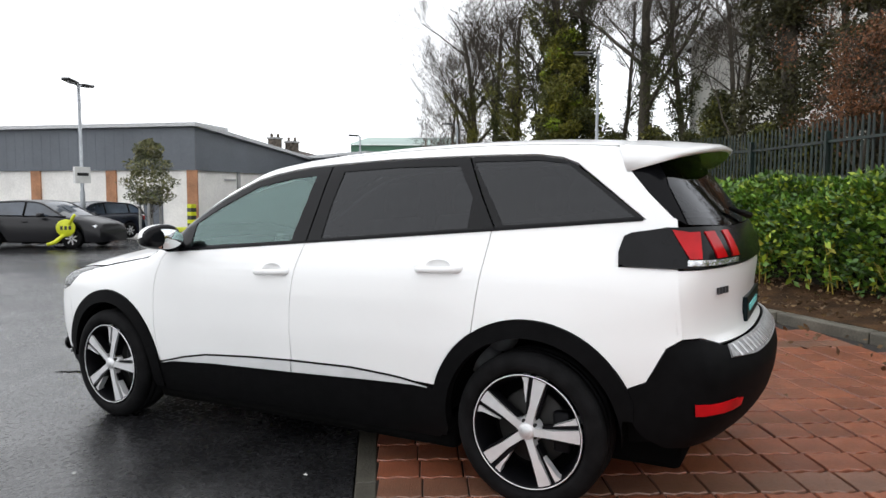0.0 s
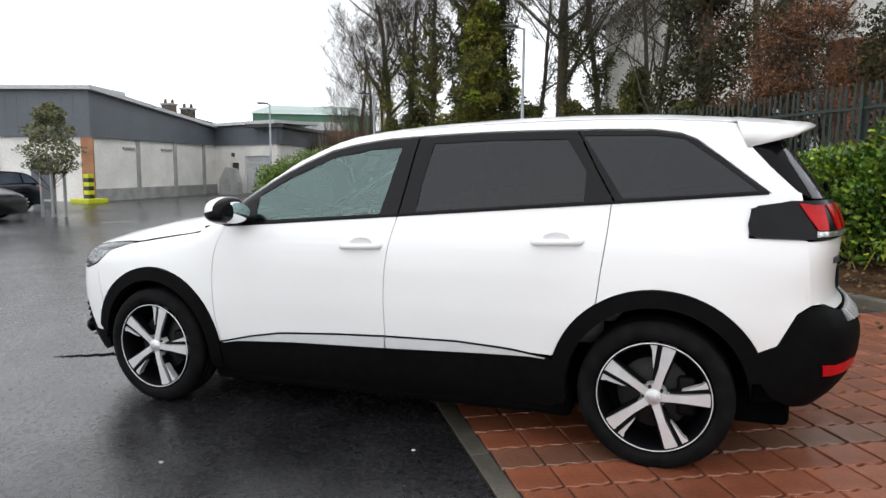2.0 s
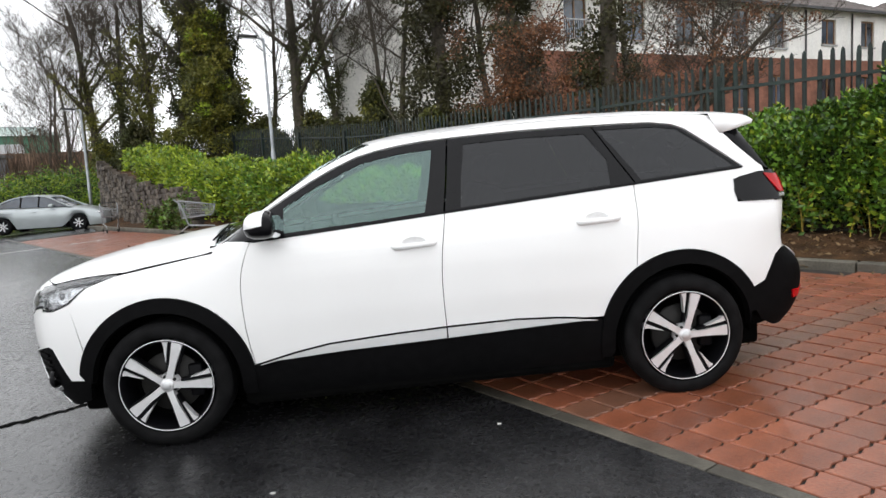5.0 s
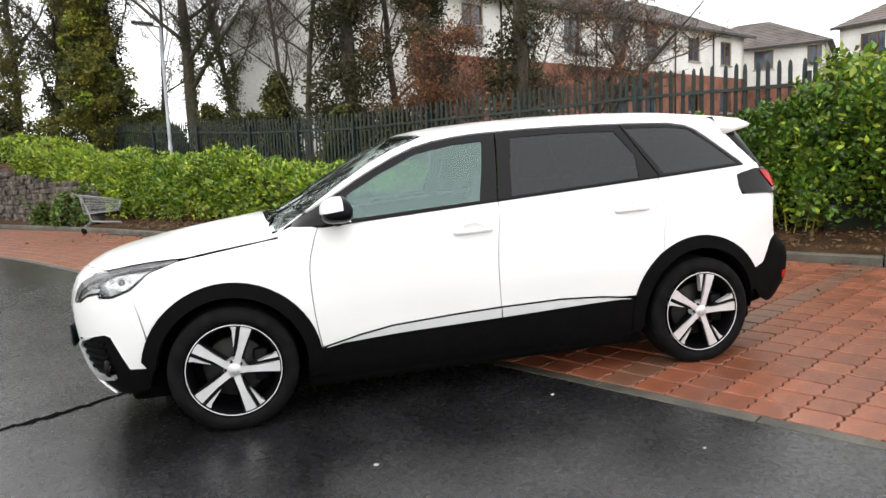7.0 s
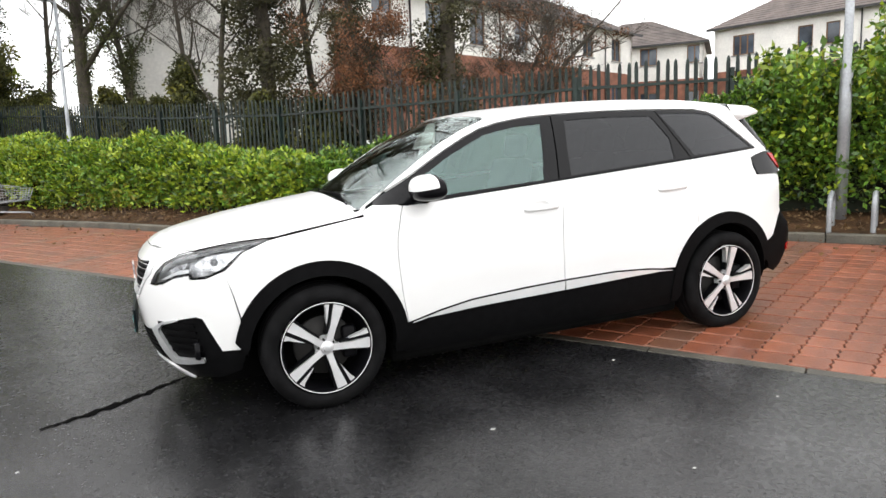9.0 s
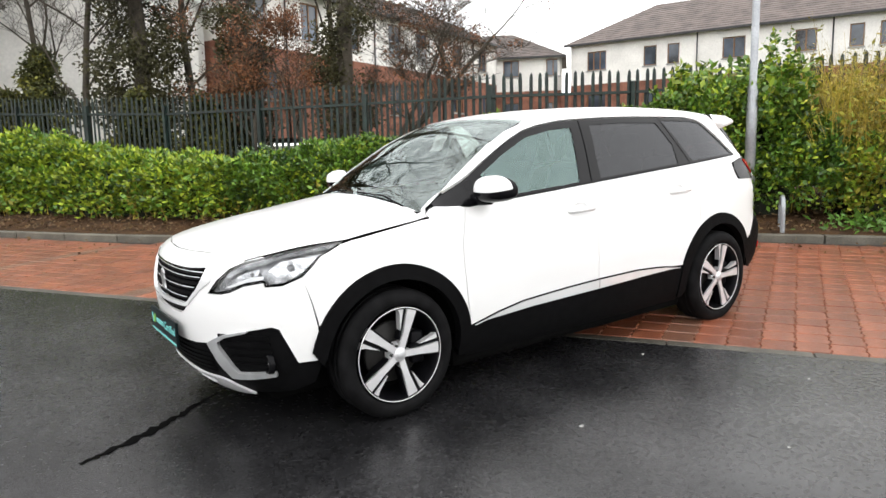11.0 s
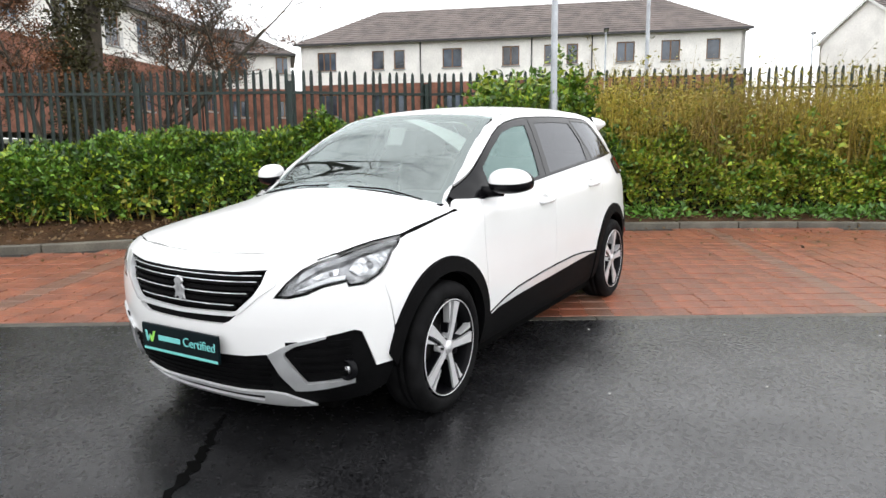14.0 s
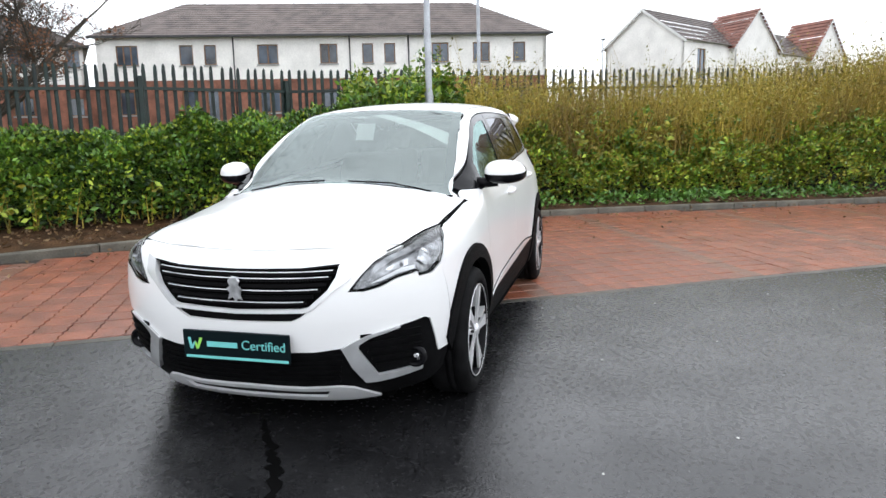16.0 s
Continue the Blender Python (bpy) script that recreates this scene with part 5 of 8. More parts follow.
CAR_TURN = CAR_TURN @ Matrix.Translation((0, -0.85, 0.6)) @ Matrix.Rotation(radians(-1.5), 4, 'X') @ Matrix.Translation((0, 0.85, -0.6))

WZ = [0.15, 0.25, 0.35, 0.46, 0.65, 0.85, 0.97, 1.05, 1.12, 1.25, 1.40, 1.50, 1.58, 1.66]
WY = [0.80, 0.845, 0.868, 0.880, 0.888, 0.878, 0.862, 0.828, 0.786, 0.735, 0.672, 0.625, 0.585, 0.54]
TX = [-2.45, -2.36, -2.30, -2.20, -2.05, -1.80, -1.50, -1.25, -1.14, -1.05, -0.85, -0.55, -0.30, -0.10, 0.20, 0.60, 1.00, 1.40, 1.75, 2.05, 2.4]
TZ = [0.70, 0.815, 0.880, 0.945, 0.985, 1.035, 1.080, 1.112, 1.125, 1.165, 1.290, 1.455, 1.560, 1.590, 1.612, 1.628, 1.631, 1.621, 1.594, 1.552, 1.49]
FZ = [0.15, 0.22, 0.28, 0.36, 0.48, 0.60, 0.70, 0.80, 0.88, 1.0, 1.7]
FX = [-2.16, -2.22, -2.27, -2.305, -2.33, -2.345, -2.345, -2.335, -2.31, -2.20, -1.5]
RZ = [0.15, 0.26, 0.36, 0.46, 0.58, 0.66, 0.70, 0.74, 0.85, 1.00, 1.10, 1.20, 1.35, 1.50, 1.60, 1.70]
RX = [2.02, 2.14, 2.25, 2.31, 2.325, 2.31, 2.275, 2.215, 2.215, 2.235, 2.22, 2.17, 2.06, 1.95, 1.90, 1.85]


def smooth_interp(v, xs, ys):
    d = 0.035
    return (np.interp(v - d, xs, ys) + 2 * np.interp(v, xs, ys) + np.interp(v + d, xs, ys)) / 4


def smax(a, b, k):
    return 0.5 * (a + b + np.sqrt((a - b) ** 2 + k * k))


def car_solid(x, y, z):
    """Below nought inside the car's skin."""
    ay = np.abs(y)
    w = smooth_interp(z, WZ, WY)
    w = w - 0.075 * np.clip((-1.15 - x) / 1.0, 0, 2) ** 2 - 0.085 * np.clip((x - 1.15) / 1.0, 0, 2) ** 2
    for cx in (-1.42, 1.42):
        w = w + 0.020 * np.exp(-(((x - cx) / 0.50) ** 2 + ((z - 0.42) / 0.42) ** 2) ** 2)
    side = ay - w
    crown = np.interp(x, [-2.3, -1.6, -1.1, -0.6, 0.2, 1.6], [0.05, 0.085, 0.075, 0.05, 0.045, 0.05])
    top = z - (smooth_interp(x, TX, TZ) - crown * (ay / 0.65) ** 2)
    front = (smooth_interp(z, FZ, FX) + 0.33 * (ay / 0.85) ** 2.6) - x
    rear = x - (smooth_interp(z, RZ, RX) - 0.20 * (ay / 0.85) ** 2.8)
    f = smax(side, top, 0.05)
    f = smax(f, front, 0.06)
    f = smax(f, rear, 0.05)
    return smax(f, 0.165 - z, 0.04)


def bisect(fn, lo, hi, n=34):
    lo, hi = np.array(lo, float), np.array(hi, float)
    for _ in range(n):
        m = (lo + hi) / 2
        out = fn(m) > 0
        hi = np.where(out, m, hi)
        lo = np.where(out, lo, m)
    return (lo + hi) / 2


def skin_side(p):
    x, z = p[:, 0], p[:, 1]
    y = bisect(lambda m: car_solid(x, m, z), x * 0, x * 0 + 1.2)
    return np.stack([x, -y, z], 1)


def skin_top(p):
    x, y = p[:, 0], p[:, 1]
    z = bisect(lambda m: car_solid(x, y, m), x * 0 + 0.5, x * 0 + 2.0)
    return np.stack([x, y, z], 1)


def skin_polar(cx, sgn):
    def fn(p):
        a, z = np.radians(p[:, 0]), p[:, 1]
        dx, dy = sgn * np.cos(a), -np.sin(a)
        r = bisect(lambda m: car_solid(cx + dx * m, dy * m, z), a * 0, a * 0 + 1.8)
        return np.stack([cx + dx * r, dy * r, z], 1)
    return fn


skin_front = skin_polar(-1.2, -1)
skin_rear = skin_polar(1.2, 1)


LAMP_O = np.array([-1.65, -0.40, 0.70])


def skin_lamp(p):
    """The skin seen from a point inside the front corner: bearing and height angle in degrees."""
    a, e = np.radians(p[:, 0]), np.radians(p[:, 1])
    d = np.stack([-np.cos(a) * np.cos(e), -np.sin(a) * np.cos(e), np.sin(e)], 1)
    r = bisect(lambda m: car_solid(*(LAMP_O[:, None] + d.T * m)), a * 0, a * 0 + 1.2)
    return LAMP_O + d * r[:, None]


def lamp_angles(q):
    d = np.array(q) - LAMP_O
    return (math.degrees(math.atan2(-d[1], -d[0])), math.degrees(math.atan2(d[2], math.hypot(d[0], d[1]))))


def inset(pts, w):
    """The same outline drawn in by w all round."""
    n = len(pts)
    area = sum(pts[i][0] * pts[(i + 1) % n][1] - pts[(i + 1) % n][0] * pts[i][1] for i in range(n))
    sg = 1 if area > 0 else -1
    out = []
    for i in range(n):
        p, q, r = (Vector(pts[(i + k) % n]) for k in (-1, 0, 1))
        d0, d1 = (q - p).normalized(), (r - q).normalized()
        n0, n1 = Vector((-d0.y, d0.x)) * sg, Vector((-d1.y, d1.x)) * sg
        m = (n0 + n1)
        m = m / max(m.length_squared, 0.5) * 2
        out.append(tuple(q + m * w))
    return out


def skin_normal(p):
    e = 1e-3
    g = np.stack([car_solid(*(p + d).T) - car_solid(*(p - d).T) for d in (np.array([e, 0, 0]), np.array([0, e, 0]), np.array([0, 0, e]))], 1)
    return g / (np.linalg.norm(g, axis=1, keepdims=True) + 1e-9)


def polar(spec, cx=-1.2, sgn=-1):
    """Bearing and height of a point on the skin, given as ('x', x, z) on the left side, ('y', y, z) at the end, or ('t', bearing, z)."""
    kind, a, z = spec
    if kind == 't':
        return (a, z)
    if kind == 'x':
        q = skin_side(np.array([[a, z]]))[0]
    else:
        yy = np.array([a])
        zz = np.array([z])
        x = bisect(lambda m: car_solid(sgn * m, yy, zz), [1.0], [2.6])
        q = (sgn * x[0], a, z)
    return (math.degrees(math.atan2(-q[1], sgn * (q[0] - cx))), z)


def fill(outer, holes=(), step=0.05, ystep=None):
    """A flat patch with holes, cut by a grid of lines so that it can bend: points, faces."""
    loops = [[Vector((*q, 0)) for q in outer]] + [[Vector((*q, 0)) for q in h] for h in holes]
    from_all = [v for lp in loops for v in lp]
    tris = tessellate_polygon(loops)
    bm = bmesh.new()
    vs = [bm.verts.new(v) for v in from_all]
    for t in tris:
        if len(set(t)) == 3:
            try:
                bm.faces.new([vs[i] for i in t])
            except ValueError:
                pass
    A = np.array([v[:2] for v in from_all])
    for ax_, st in ((0, step), (1, ystep or step)):
        lo, hi = A[:, ax_].min(), A[:, ax_].max()
        for c in np.arange(math.ceil(lo / st) * st, hi, st):
            no = (1, 0, 0) if ax_ == 0 else (0, 1, 0)
            co = (c, 0, 0) if ax_ == 0 else (0, c, 0)
            bmesh.ops.bisect_plane(bm, geom=bm.verts[:] + bm.edges[:] + bm.faces[:], dist=1e-5, plane_co=co, plane_no=no)
    bmesh.ops.remove_doubles(bm, verts=bm.verts, dist=1e-5)
    return bm


def panel(name, outer, skin, material, parent, holes=(), offset=0.0, depth=0.018, step=0.06, ystep=None, label="", both=False, flip=False):
    """A body panel: a patch laid on the car's skin, with its edges turned inwards. both: also its mirror image on the other side."""
    bm = fill(outer, holes, step, ystep)
    bm.verts.ensure_lookup_table()
    P = np.array([v.co[:2] for v in bm.verts])
    Q = skin(P)
    N = skin_normal(Q)
    Q = Q + N * offset
    for v, q in zip(bm.verts, Q):
        v.co = q
    bm.normal_update()
    bm.faces.ensure_lookup_table()
    bm.verts.index_update()
    mean = sum((f.normal.dot(Vector(N[f.verts[0].index])) for f in bm.faces))
    if mean < 0:
        bmesh.ops.reverse_faces(bm, faces=bm.faces)
    if depth:
        edges = [e for e in bm.edges if e.is_boundary]
        idx = {v: N[v.index] for e in edges for v in e.verts}
        for e in edges:
            e.smooth = False
        inner = {v: bm.verts.new(v.co - Vector(n) * depth) for v, n in idx.items()}
        for e in edges:
            a, b = e.verts
            f = e.link_faces[0]
            ls = list(f.verts)
            if ls[(ls.index(a) + 1) % len(ls)] == b:
                a, b = b, a
            nf = bm.faces.new((a, b, inner[b], inner[a]))
            nf.smooth = False
    obs = []
    copies = [bm]
    if both:
        b2 = bm.copy()
        for v in b2.verts:
            v.co.y *= -1
        bmesh.ops.reverse_faces(b2, faces=b2.faces)
        copies.append(b2)
    for b in copies:
        obs.append(part(name, b, material, parent, label))
    return obs


def circle(cx, cz, r, a0, a1, n=24):
    return [(cx + r * math.cos(radians(a)), cz + r * math.sin(radians(a))) for a in np.linspace(a0, a1, n)]


def wheel(cx, cy, side, base, parent):
    """Five-spoke machined alloy wheel with its tyre; side -1 is the left of the car."""
    w = thing("wheel")
    w.parent = parent
    w.matrix_basis = Matrix.Translation((cx, cy, (0.337 if cx < 0 else 0.326) + (0.03 if side > 0 else 0))) @ Matrix.Rotation(0 if side < 0 else math.pi, 4, 'Z')
    R = 0.342
    bm = bmesh.new()
    lathe(bm, [(0.245, 0.10), (0.252, -0.085), (0.262, -0.104), (0.285, -0.112), (0.312, -0.106), (R - 0.008, -0.090), (R, -0.070), (R, -0.045), (R - 0.007, -0.043), (R - 0.007, -0.035), (R, -0.033), (R, -0.006), (R - 0.007, -0.004), (R - 0.007, 0.004), (R, 0.006), (R, 0.070), (R - 0.008, 0.09), (0.31, 0.11), (0.26, 0.105), (0.245, 0.10)], 'y', 64)
    part("tyre", bm, M_TYRE, w, "black rubber tyre")
    rim = bmesh.new()
    lathe(rim, [(0.252, -0.098), (0.250, -0.104), (0.243, -0.106), (0.238, -0.098), (0.232, -0.075), (0.222, -0.03), (0.215, 0.06)], 'y', 64)
    rim_ob = part("rim", rim, M_RIMBLACK, w)
    ring = bmesh.new()
    lathe(ring, [(0.2500, -0.1045), (0.249, -0.1070), (0.2455, -0.1075), (0.244, -0.104)], 'y', 64)
    part("rim_edge", ring, M_RIMFACE, rim_ob, "bright machined rim edge")
    disc = bmesh.new()
    lathe(disc, [(0.02, -0.02), (0.16, -0.02), (0.165, -0.01), (0.165, 0.0), (0.02, 0.0)], 'y', 48)
    part("brake_disc", disc, M_DISC, w, "dark steel brake disc")
    cal = bmesh.new()
    add_box(cal, (0.10, -0.05, -0.09), (0.18, 0.02, 0.09), 0.015)
    part("brake_caliper", cal, M_RIMBLACK, w)
    back = bmesh.new()
    lathe(back, [(0.001, 0.05), (0.22, 0.05)], 'y', 40)
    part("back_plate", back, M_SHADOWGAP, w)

    def bar(name, pts_in, material, y0, y1, ang):
        b = bmesh.new()
        c, s = math.cos(radians(ang)), math.sin(radians(ang))
        P = [(r * c - t * s, r * s + t * c, r) for r, t in pts_in]
        fr = [b.verts.new((x, y0 + 0.006 * max(0.0, 1 - r / 0.12), z)) for x, z, r in P]
        bk = [b.verts.new((x * 1.0, y1, z)) for x, z, r in P]
        f = b.faces.new(fr)
        n = len(P)
        for i in range(n):
            b.faces.new((fr[i], bk[i], bk[(i + 1) % n], fr[(i + 1) % n]))
        bmesh.ops.recalc_face_normals(b, faces=b.faces)
        if f.normal.y > 0:
            bmesh.ops.reverse_faces(b, faces=b.faces)
        part(name, b, material, w, smooth=False)

    for k in range(5):
        a = base + 72 * k
        bar("spoke", [(0.016, -0.021), (0.045, -0.019), (0.12, -0.021), (0.243, -0.033), (0.2455, 0.0), (0.243, 0.026), (0.12, 0.013), (0.045, 0.016), (0.016, 0.021)], M_RIMFACE, -0.100, -0.055, a)
        bar("spoke_recess", [(0.07, 0.014), (0.242, 0.026), (0.240, 0.052), (0.07, 0.024)], M_RIMBLACK, -0.088, -0.045, a)
        bar("spoke_blade", [(0.122, 0.034), (0.241, 0.049), (0.232, 0.083), (0.220, 0.074), (0.206, 0.063), (0.165, 0.050)], M_RIMFACE, -0.097, -0.06, a)
        bar("spoke_web", [(0.06, -0.028), (0.242, -0.042), (0.243, -0.033), (0.07, -0.020)], M_RIMBLACK, -0.090, -0.045, a)
    hub = bmesh.new()
    lathe(hub, [(0.024, -0.106), (0.031, -0.104), (0.036, -0.098), (0.040, -0.088), (0.056, -0.07), (0.06, -0.04)], 'y', 32)
    hb = part("hub", hub, M_RIMFACE, w)
    cap = bmesh.new()
    lathe(cap, [(0.001, -0.110), (0.019, -0.1095), (0.023, -0.107), (0.025, -0.100)], 'y', 24)
    part("hub_cap", cap, M_SILVER, hb, "grey hub cap")
    for k in range(5):
        a = radians(base + 36 + 72 * k)
        n = bmesh.new()
        lathe(n, [(0.001, -0.090), (0.008, -0.090), (0.009, -0.07)], 'y', 6, (0.044 * math.cos(a), 0, 0.044 * math.sin(a)))
        part("wheel_nut", n, M_DISC, hb)
    return w


def seat(parent, x, y, wide=0.5, headrest=True):
    s = thing("seat")
    s.parent = parent
    s.matrix_basis = Matrix.Translation((x, y, 0))
    bm = bmesh.new()
    add_box(bm, (-0.28, -wide / 2, 0.48), (0.24, wide / 2, 0.64), 0.06)
    part("cushion", bm, M_SEAT, s)
    bm = bmesh.new()
    add_box(bm, (-0.06, -wide / 2, 0.0), (0.07, wide / 2, 0.66), 0.055, Matrix.Translation((0.24, 0, 0.60)) @ Matrix.Rotation(radians(18), 4, 'Y'))
    part("backrest", bm, M_SEAT, s)
    if headrest:
        bm = bmesh.new()
        add_box(bm, (-0.05, -0.13, 0.0), (0.05, 0.13, 0.19), 0.045, Matrix.Translation((0.455, 0, 1.235)) @ Matrix.Rotation(radians(12), 4, 'Y'))
        part("headrest", bm, M_SEAT, s)
    return s


def build_car():
    c = thing("car", CAR_TURN, "white seven-seat family car with black cladding, parked nose out", "car")
    mir = lambda pts: pts + [(-a, z) for a, z in pts[::-1]]  # noqa: E731
    ft = lambda specs: [polar(s) for s in specs]  # noqa: E731
    rt = lambda specs: [polar(s, 1.2, 1) for s in specs]  # noqa: E731
    belt = lambda x: 1.112 + 0.0605 * x  # noqa: E731
    RA = 0.475
    sill_top = [(-0.93, 0.402), (-0.74, 0.446), (-0.545, 0.478), (-0.2, 0.498), (0.1, 0.508), (0.485, 0.512), (0.75, 0.496), (0.935, 0.470)]
    sx, sz = zip(*sill_top)
    st = lambda x: float(np.interp(x, sx, sz))  # noqa: E731
    gap_f = spline([(-0.945, 0.402), (-0.972, 0.60), (-0.978, 0.835), (-0.945, 0.98), (-0.915, 1.052)], 4)
    gap_m = spline([(0.098, 0.508), (0.094, 0.715), (0.106, 0.895), (0.135, 1.07), (0.142, belt(0.142) - 0.006)], 4)
    gap_r = spline([(1.163, 0.735), (1.178, 0.86), (1.198, 1.008), (1.212, belt(1.212) - 0.006)], 4)
    g = 0.0022
    # fender
    lamp_up = [(-2.215, -0.543, 0.800), (-2.165, -0.593, 0.858), (-2.109, -0.635, 0.888), (-2.02, -0.680, 0.908), (-1.896, -0.705, 0.929), (-1.775, -0.728, 0.942)]
    lamp_rear, lamp_tip = (-1.632, -0.744, 0.955), (-2.25, -0.50, 0.731)
    lamp_low = [(-2.22, -0.560, 0.733), (-2.185, -0.625, 0.748), (-2.137, -0.686, 0.780), (-2.066, -0.756, 0.797), (-2.062, -0.763, 0.776), (-1.99, -0.807, 0.779), (-1.90, -0.824, 0.810), (-1.80, -0.812, 0.890)]
    lamp = [lamp_angles(q) for q in [lamp_tip] + lamp_up + [lamp_rear] + lamp_low[::-1]]
    lamp3 = skin_lamp(np.array(lamp))
    up3, low3 = lamp3[1:7], lamp3[8:][::-1]
    seam = skin_top(np.array([(-1.632, -0.745), (-1.527, -0.748), (-1.42, -0.755), (-1.30, -0.761), (-1.13, -0.770)]))
    seam_low = [(-1.655, 0.932), (-1.554, 0.947), (-1.377, 0.974), (-1.221, 0.997), (-1.13, 1.010)]
    a0 = 152.0
    fender = [(x - g, z) for x, z in gap_f] + [(-0.95, 1.060), (-1.06, 1.062), (-1.09, 1.048), (-1.125, 1.028)] + seam_low[::-1] + [(low3[7][0] + 0.006, low3[7][2]), (low3[6][0] + 0.004, low3[6][2] - 0.004), (-1.90, 0.80), (-1.865, 0.68)] + circle(-1.42, 0.335, RA, a0, 8.0, 22)
    panel("front_wing", fender, skin_side, M_WHITE, c, both=True)
    rail_s = [(x, z - 0.006) for x, _, z in seam] + [(x, z + 0.005) for x, z in seam_low[::-1]]
    panel("bonnet_rail", rail_s, skin_side, M_WHITE, c, both=True, offset=-0.002, step=0.05, ystep=0.02, label="white strip beside the bonnet")
    # doors
    door_f = [(x + g, z) for x, z in gap_f] + [(x, belt(x) - 0.006) for x in (-0.88, -0.5, -0.2, 0.0, 0.13)] + [(x - g, z) for x, z in gap_m[::-1]] + [(x, st(x)) for x in (0.0, -0.2, -0.4, -0.545, -0.74, -0.85)]
    cup = lambda x, z: [(x + 0.066 * math.cos(k * math.pi / 10), z + 0.030 * math.sin(k * math.pi / 10)) for k in range(20)]  # noqa: E731
    cup_f, cup_r = cup(-0.040, 0.978), cup(0.972, 1.020)
    fd = panel("front_door", door_f, skin_side, M_WHITE, c, both=True, holes=[cup_f], depth=0.012)
    door_r = [(x + g, z) for x, z in gap_m] + [(x, belt(x) - 0.006) for x in (0.3, 0.6, 0.9, 1.15)] + [(x - g, z) for x, z in gap_r[::-1]] + circle(1.42, 0.335, RA + 0.002, 122.5, 162.5, 10) + [(x, st(x)) for x in (0.85, 0.7, 0.5, 0.3)]
    rd = panel("rear_door", door_r, skin_side, M_WHITE, c, both=True, holes=[cup_r], depth=0.012)
    quarter = [(x + g, z) for x, z in gap_r] + [(x, belt(x) - 0.006) for x in (1.4, 1.6, 1.8)] + [(1.90, belt(1.87) + 0.0), (2.0, 1.228), (2.005, 1.19), (1.96, 1.192), (1.80, 1.16), (1.79, 1.035), (1.99, 1.03), (2.02, 1.025), (2.03, 0.90), (2.04, 0.755), (1.985, 0.722), (1.912, 0.585), (1.842, 0.555)] + circle(1.42, 0.335, RA, 27, 122, 26)
    panel("rear_wing", quarter, skin_side, M_WHITE, c, both=True)
    # handles: a dished cup in the door, and a bowed bar across it
    for ds, ring, x0, zc in ((fd, cup_f, -0.155, 0.962), (rd, cup_r, 0.862, 1.004)):
        rim = skin_side(np.array(ring))
        nrm = skin_normal(rim)
        mid = rim.mean(0)
        for d, s in zip(ds, (-1, 1)):
            b = bmesh.new()
            rows = []
            for f, dep in ((1.0, 0.0), (0.86, 0.016), (0.62, 0.026), (0.30, 0.030)):
                q = mid + (rim - mid) * f - nrm * dep
                rows.append([b.verts.new((p[0], p[1] * -s, p[2])) for p in q])
            for r0, r1 in zip(rows, rows[1:]):
                for k in range(20):
                    b.faces.new((r0[k], r0[(k + 1) % 20], r1[(k + 1) % 20], r1[k]))
            b.faces.new(rows[-1])
            part("handle_cup", b, M_WHITE, d, "white dished handle cup")
            y0 = s * abs(float(skin_side(np.array([[x0 + 0.11, zc]]))[0][1]))
            path = [tuple(p) for p in spline([(x0, y0 - s * 0.006, zc + 0.002), (x0 + 0.025, y0 + s * 0.022, zc), (x0 + 0.115, y0 + s * 0.032, zc + 0.002), (x0 + 0.205, y0 + s * 0.022, zc + 0.004), (x0 + 0.232, y0 - s * 0.010, zc + 0.006)], 4)]
            hb = bmesh.new()
            add_tube(hb, path, 0.012, 10)
            for v in hb.verts:
                v.co.z = zc + (v.co.z - zc) * 1.25
            part("handle", hb, M_WHITE, d, "white door handle")
    # sill, chrome strip
    low = [(-0.95, 0.215), (0.0, 0.200), (0.96, 0.215)]
    strip_lo = [(-0.80, 0.412), (-0.485, 0.430), (0.097, 0.444), (0.60, 0.460), (0.90, 0.466)]
    sk = [(-0.955, 0.395), (-0.80, 0.409)] + [(x, z - 0.003) for x, z in strip_lo[1:]] + [(0.955, 0.462), (0.985, 0.40), (1.0, 0.27)] + low[::-1] + [(-1.0, 0.27)]
    panel("side_skirt", sk, skin_side, M_PLASTIC, c, both=True, offset=0.004, depth=0.05, label="black plastic side skirt")
    for x0, x1, nm in ((-0.92, 0.094, "front"), (0.102, 0.93, "rear")):
        xs = np.linspace(x0, x1, 12)
        lo = [float(np.interp(x, [p[0] for p in strip_lo], [p[1] for p in strip_lo])) for x in xs]
        lo = [min(q, st(x) - 0.010) for q, x in zip(lo, xs)]
        tp = [st(x) - 0.009 for x in xs]
        poly = list(zip(xs, lo)) + [(x, max(t, l + 0.003)) for x, t, l in zip(xs[::-1], tp[::-1], lo[::-1])]
        # black strip laid on the skin as the shade of the door gap
        gap_strip = [(x, st(x) - 0.008) for x in xs] + [(x, st(x) + 0.001) for x in xs[::-1]]
        panel("sill_seal", gap_strip, skin_side, M_SHADOWGAP, c, both=True, offset=0.003, depth=0.01, label="thin dark strip painted as the shaded gap above the sill")
        panel("chrome_strip", poly, skin_side, M_STRIP, c, both=True, offset=0.010, depth=0.02, label="bright chrome strip")
    # wheel arch trims
    fa = circle(-1.42, 0.335, RA - 0.004, 168, -7, 30) + [(-0.955, 0.24), (-1.02, 0.24)] + circle(-1.42, 0.335, 0.395, -8, 172, 30) + [(-1.83, 0.36)]
    panel("arch_trim", fa, skin_side, M_PLASTIC, c, both=True, offset=0.013, depth=0.05, label="black wheel arch trim")
    ra = circle(1.42, 0.335, RA - 0.004, 187, 20, 30) + [(1.86, 0.42), (1.82, 0.42)] + circle(1.42, 0.335, 0.395, -5, 188, 30) + [(1.01, 0.24), (0.96, 0.24)]
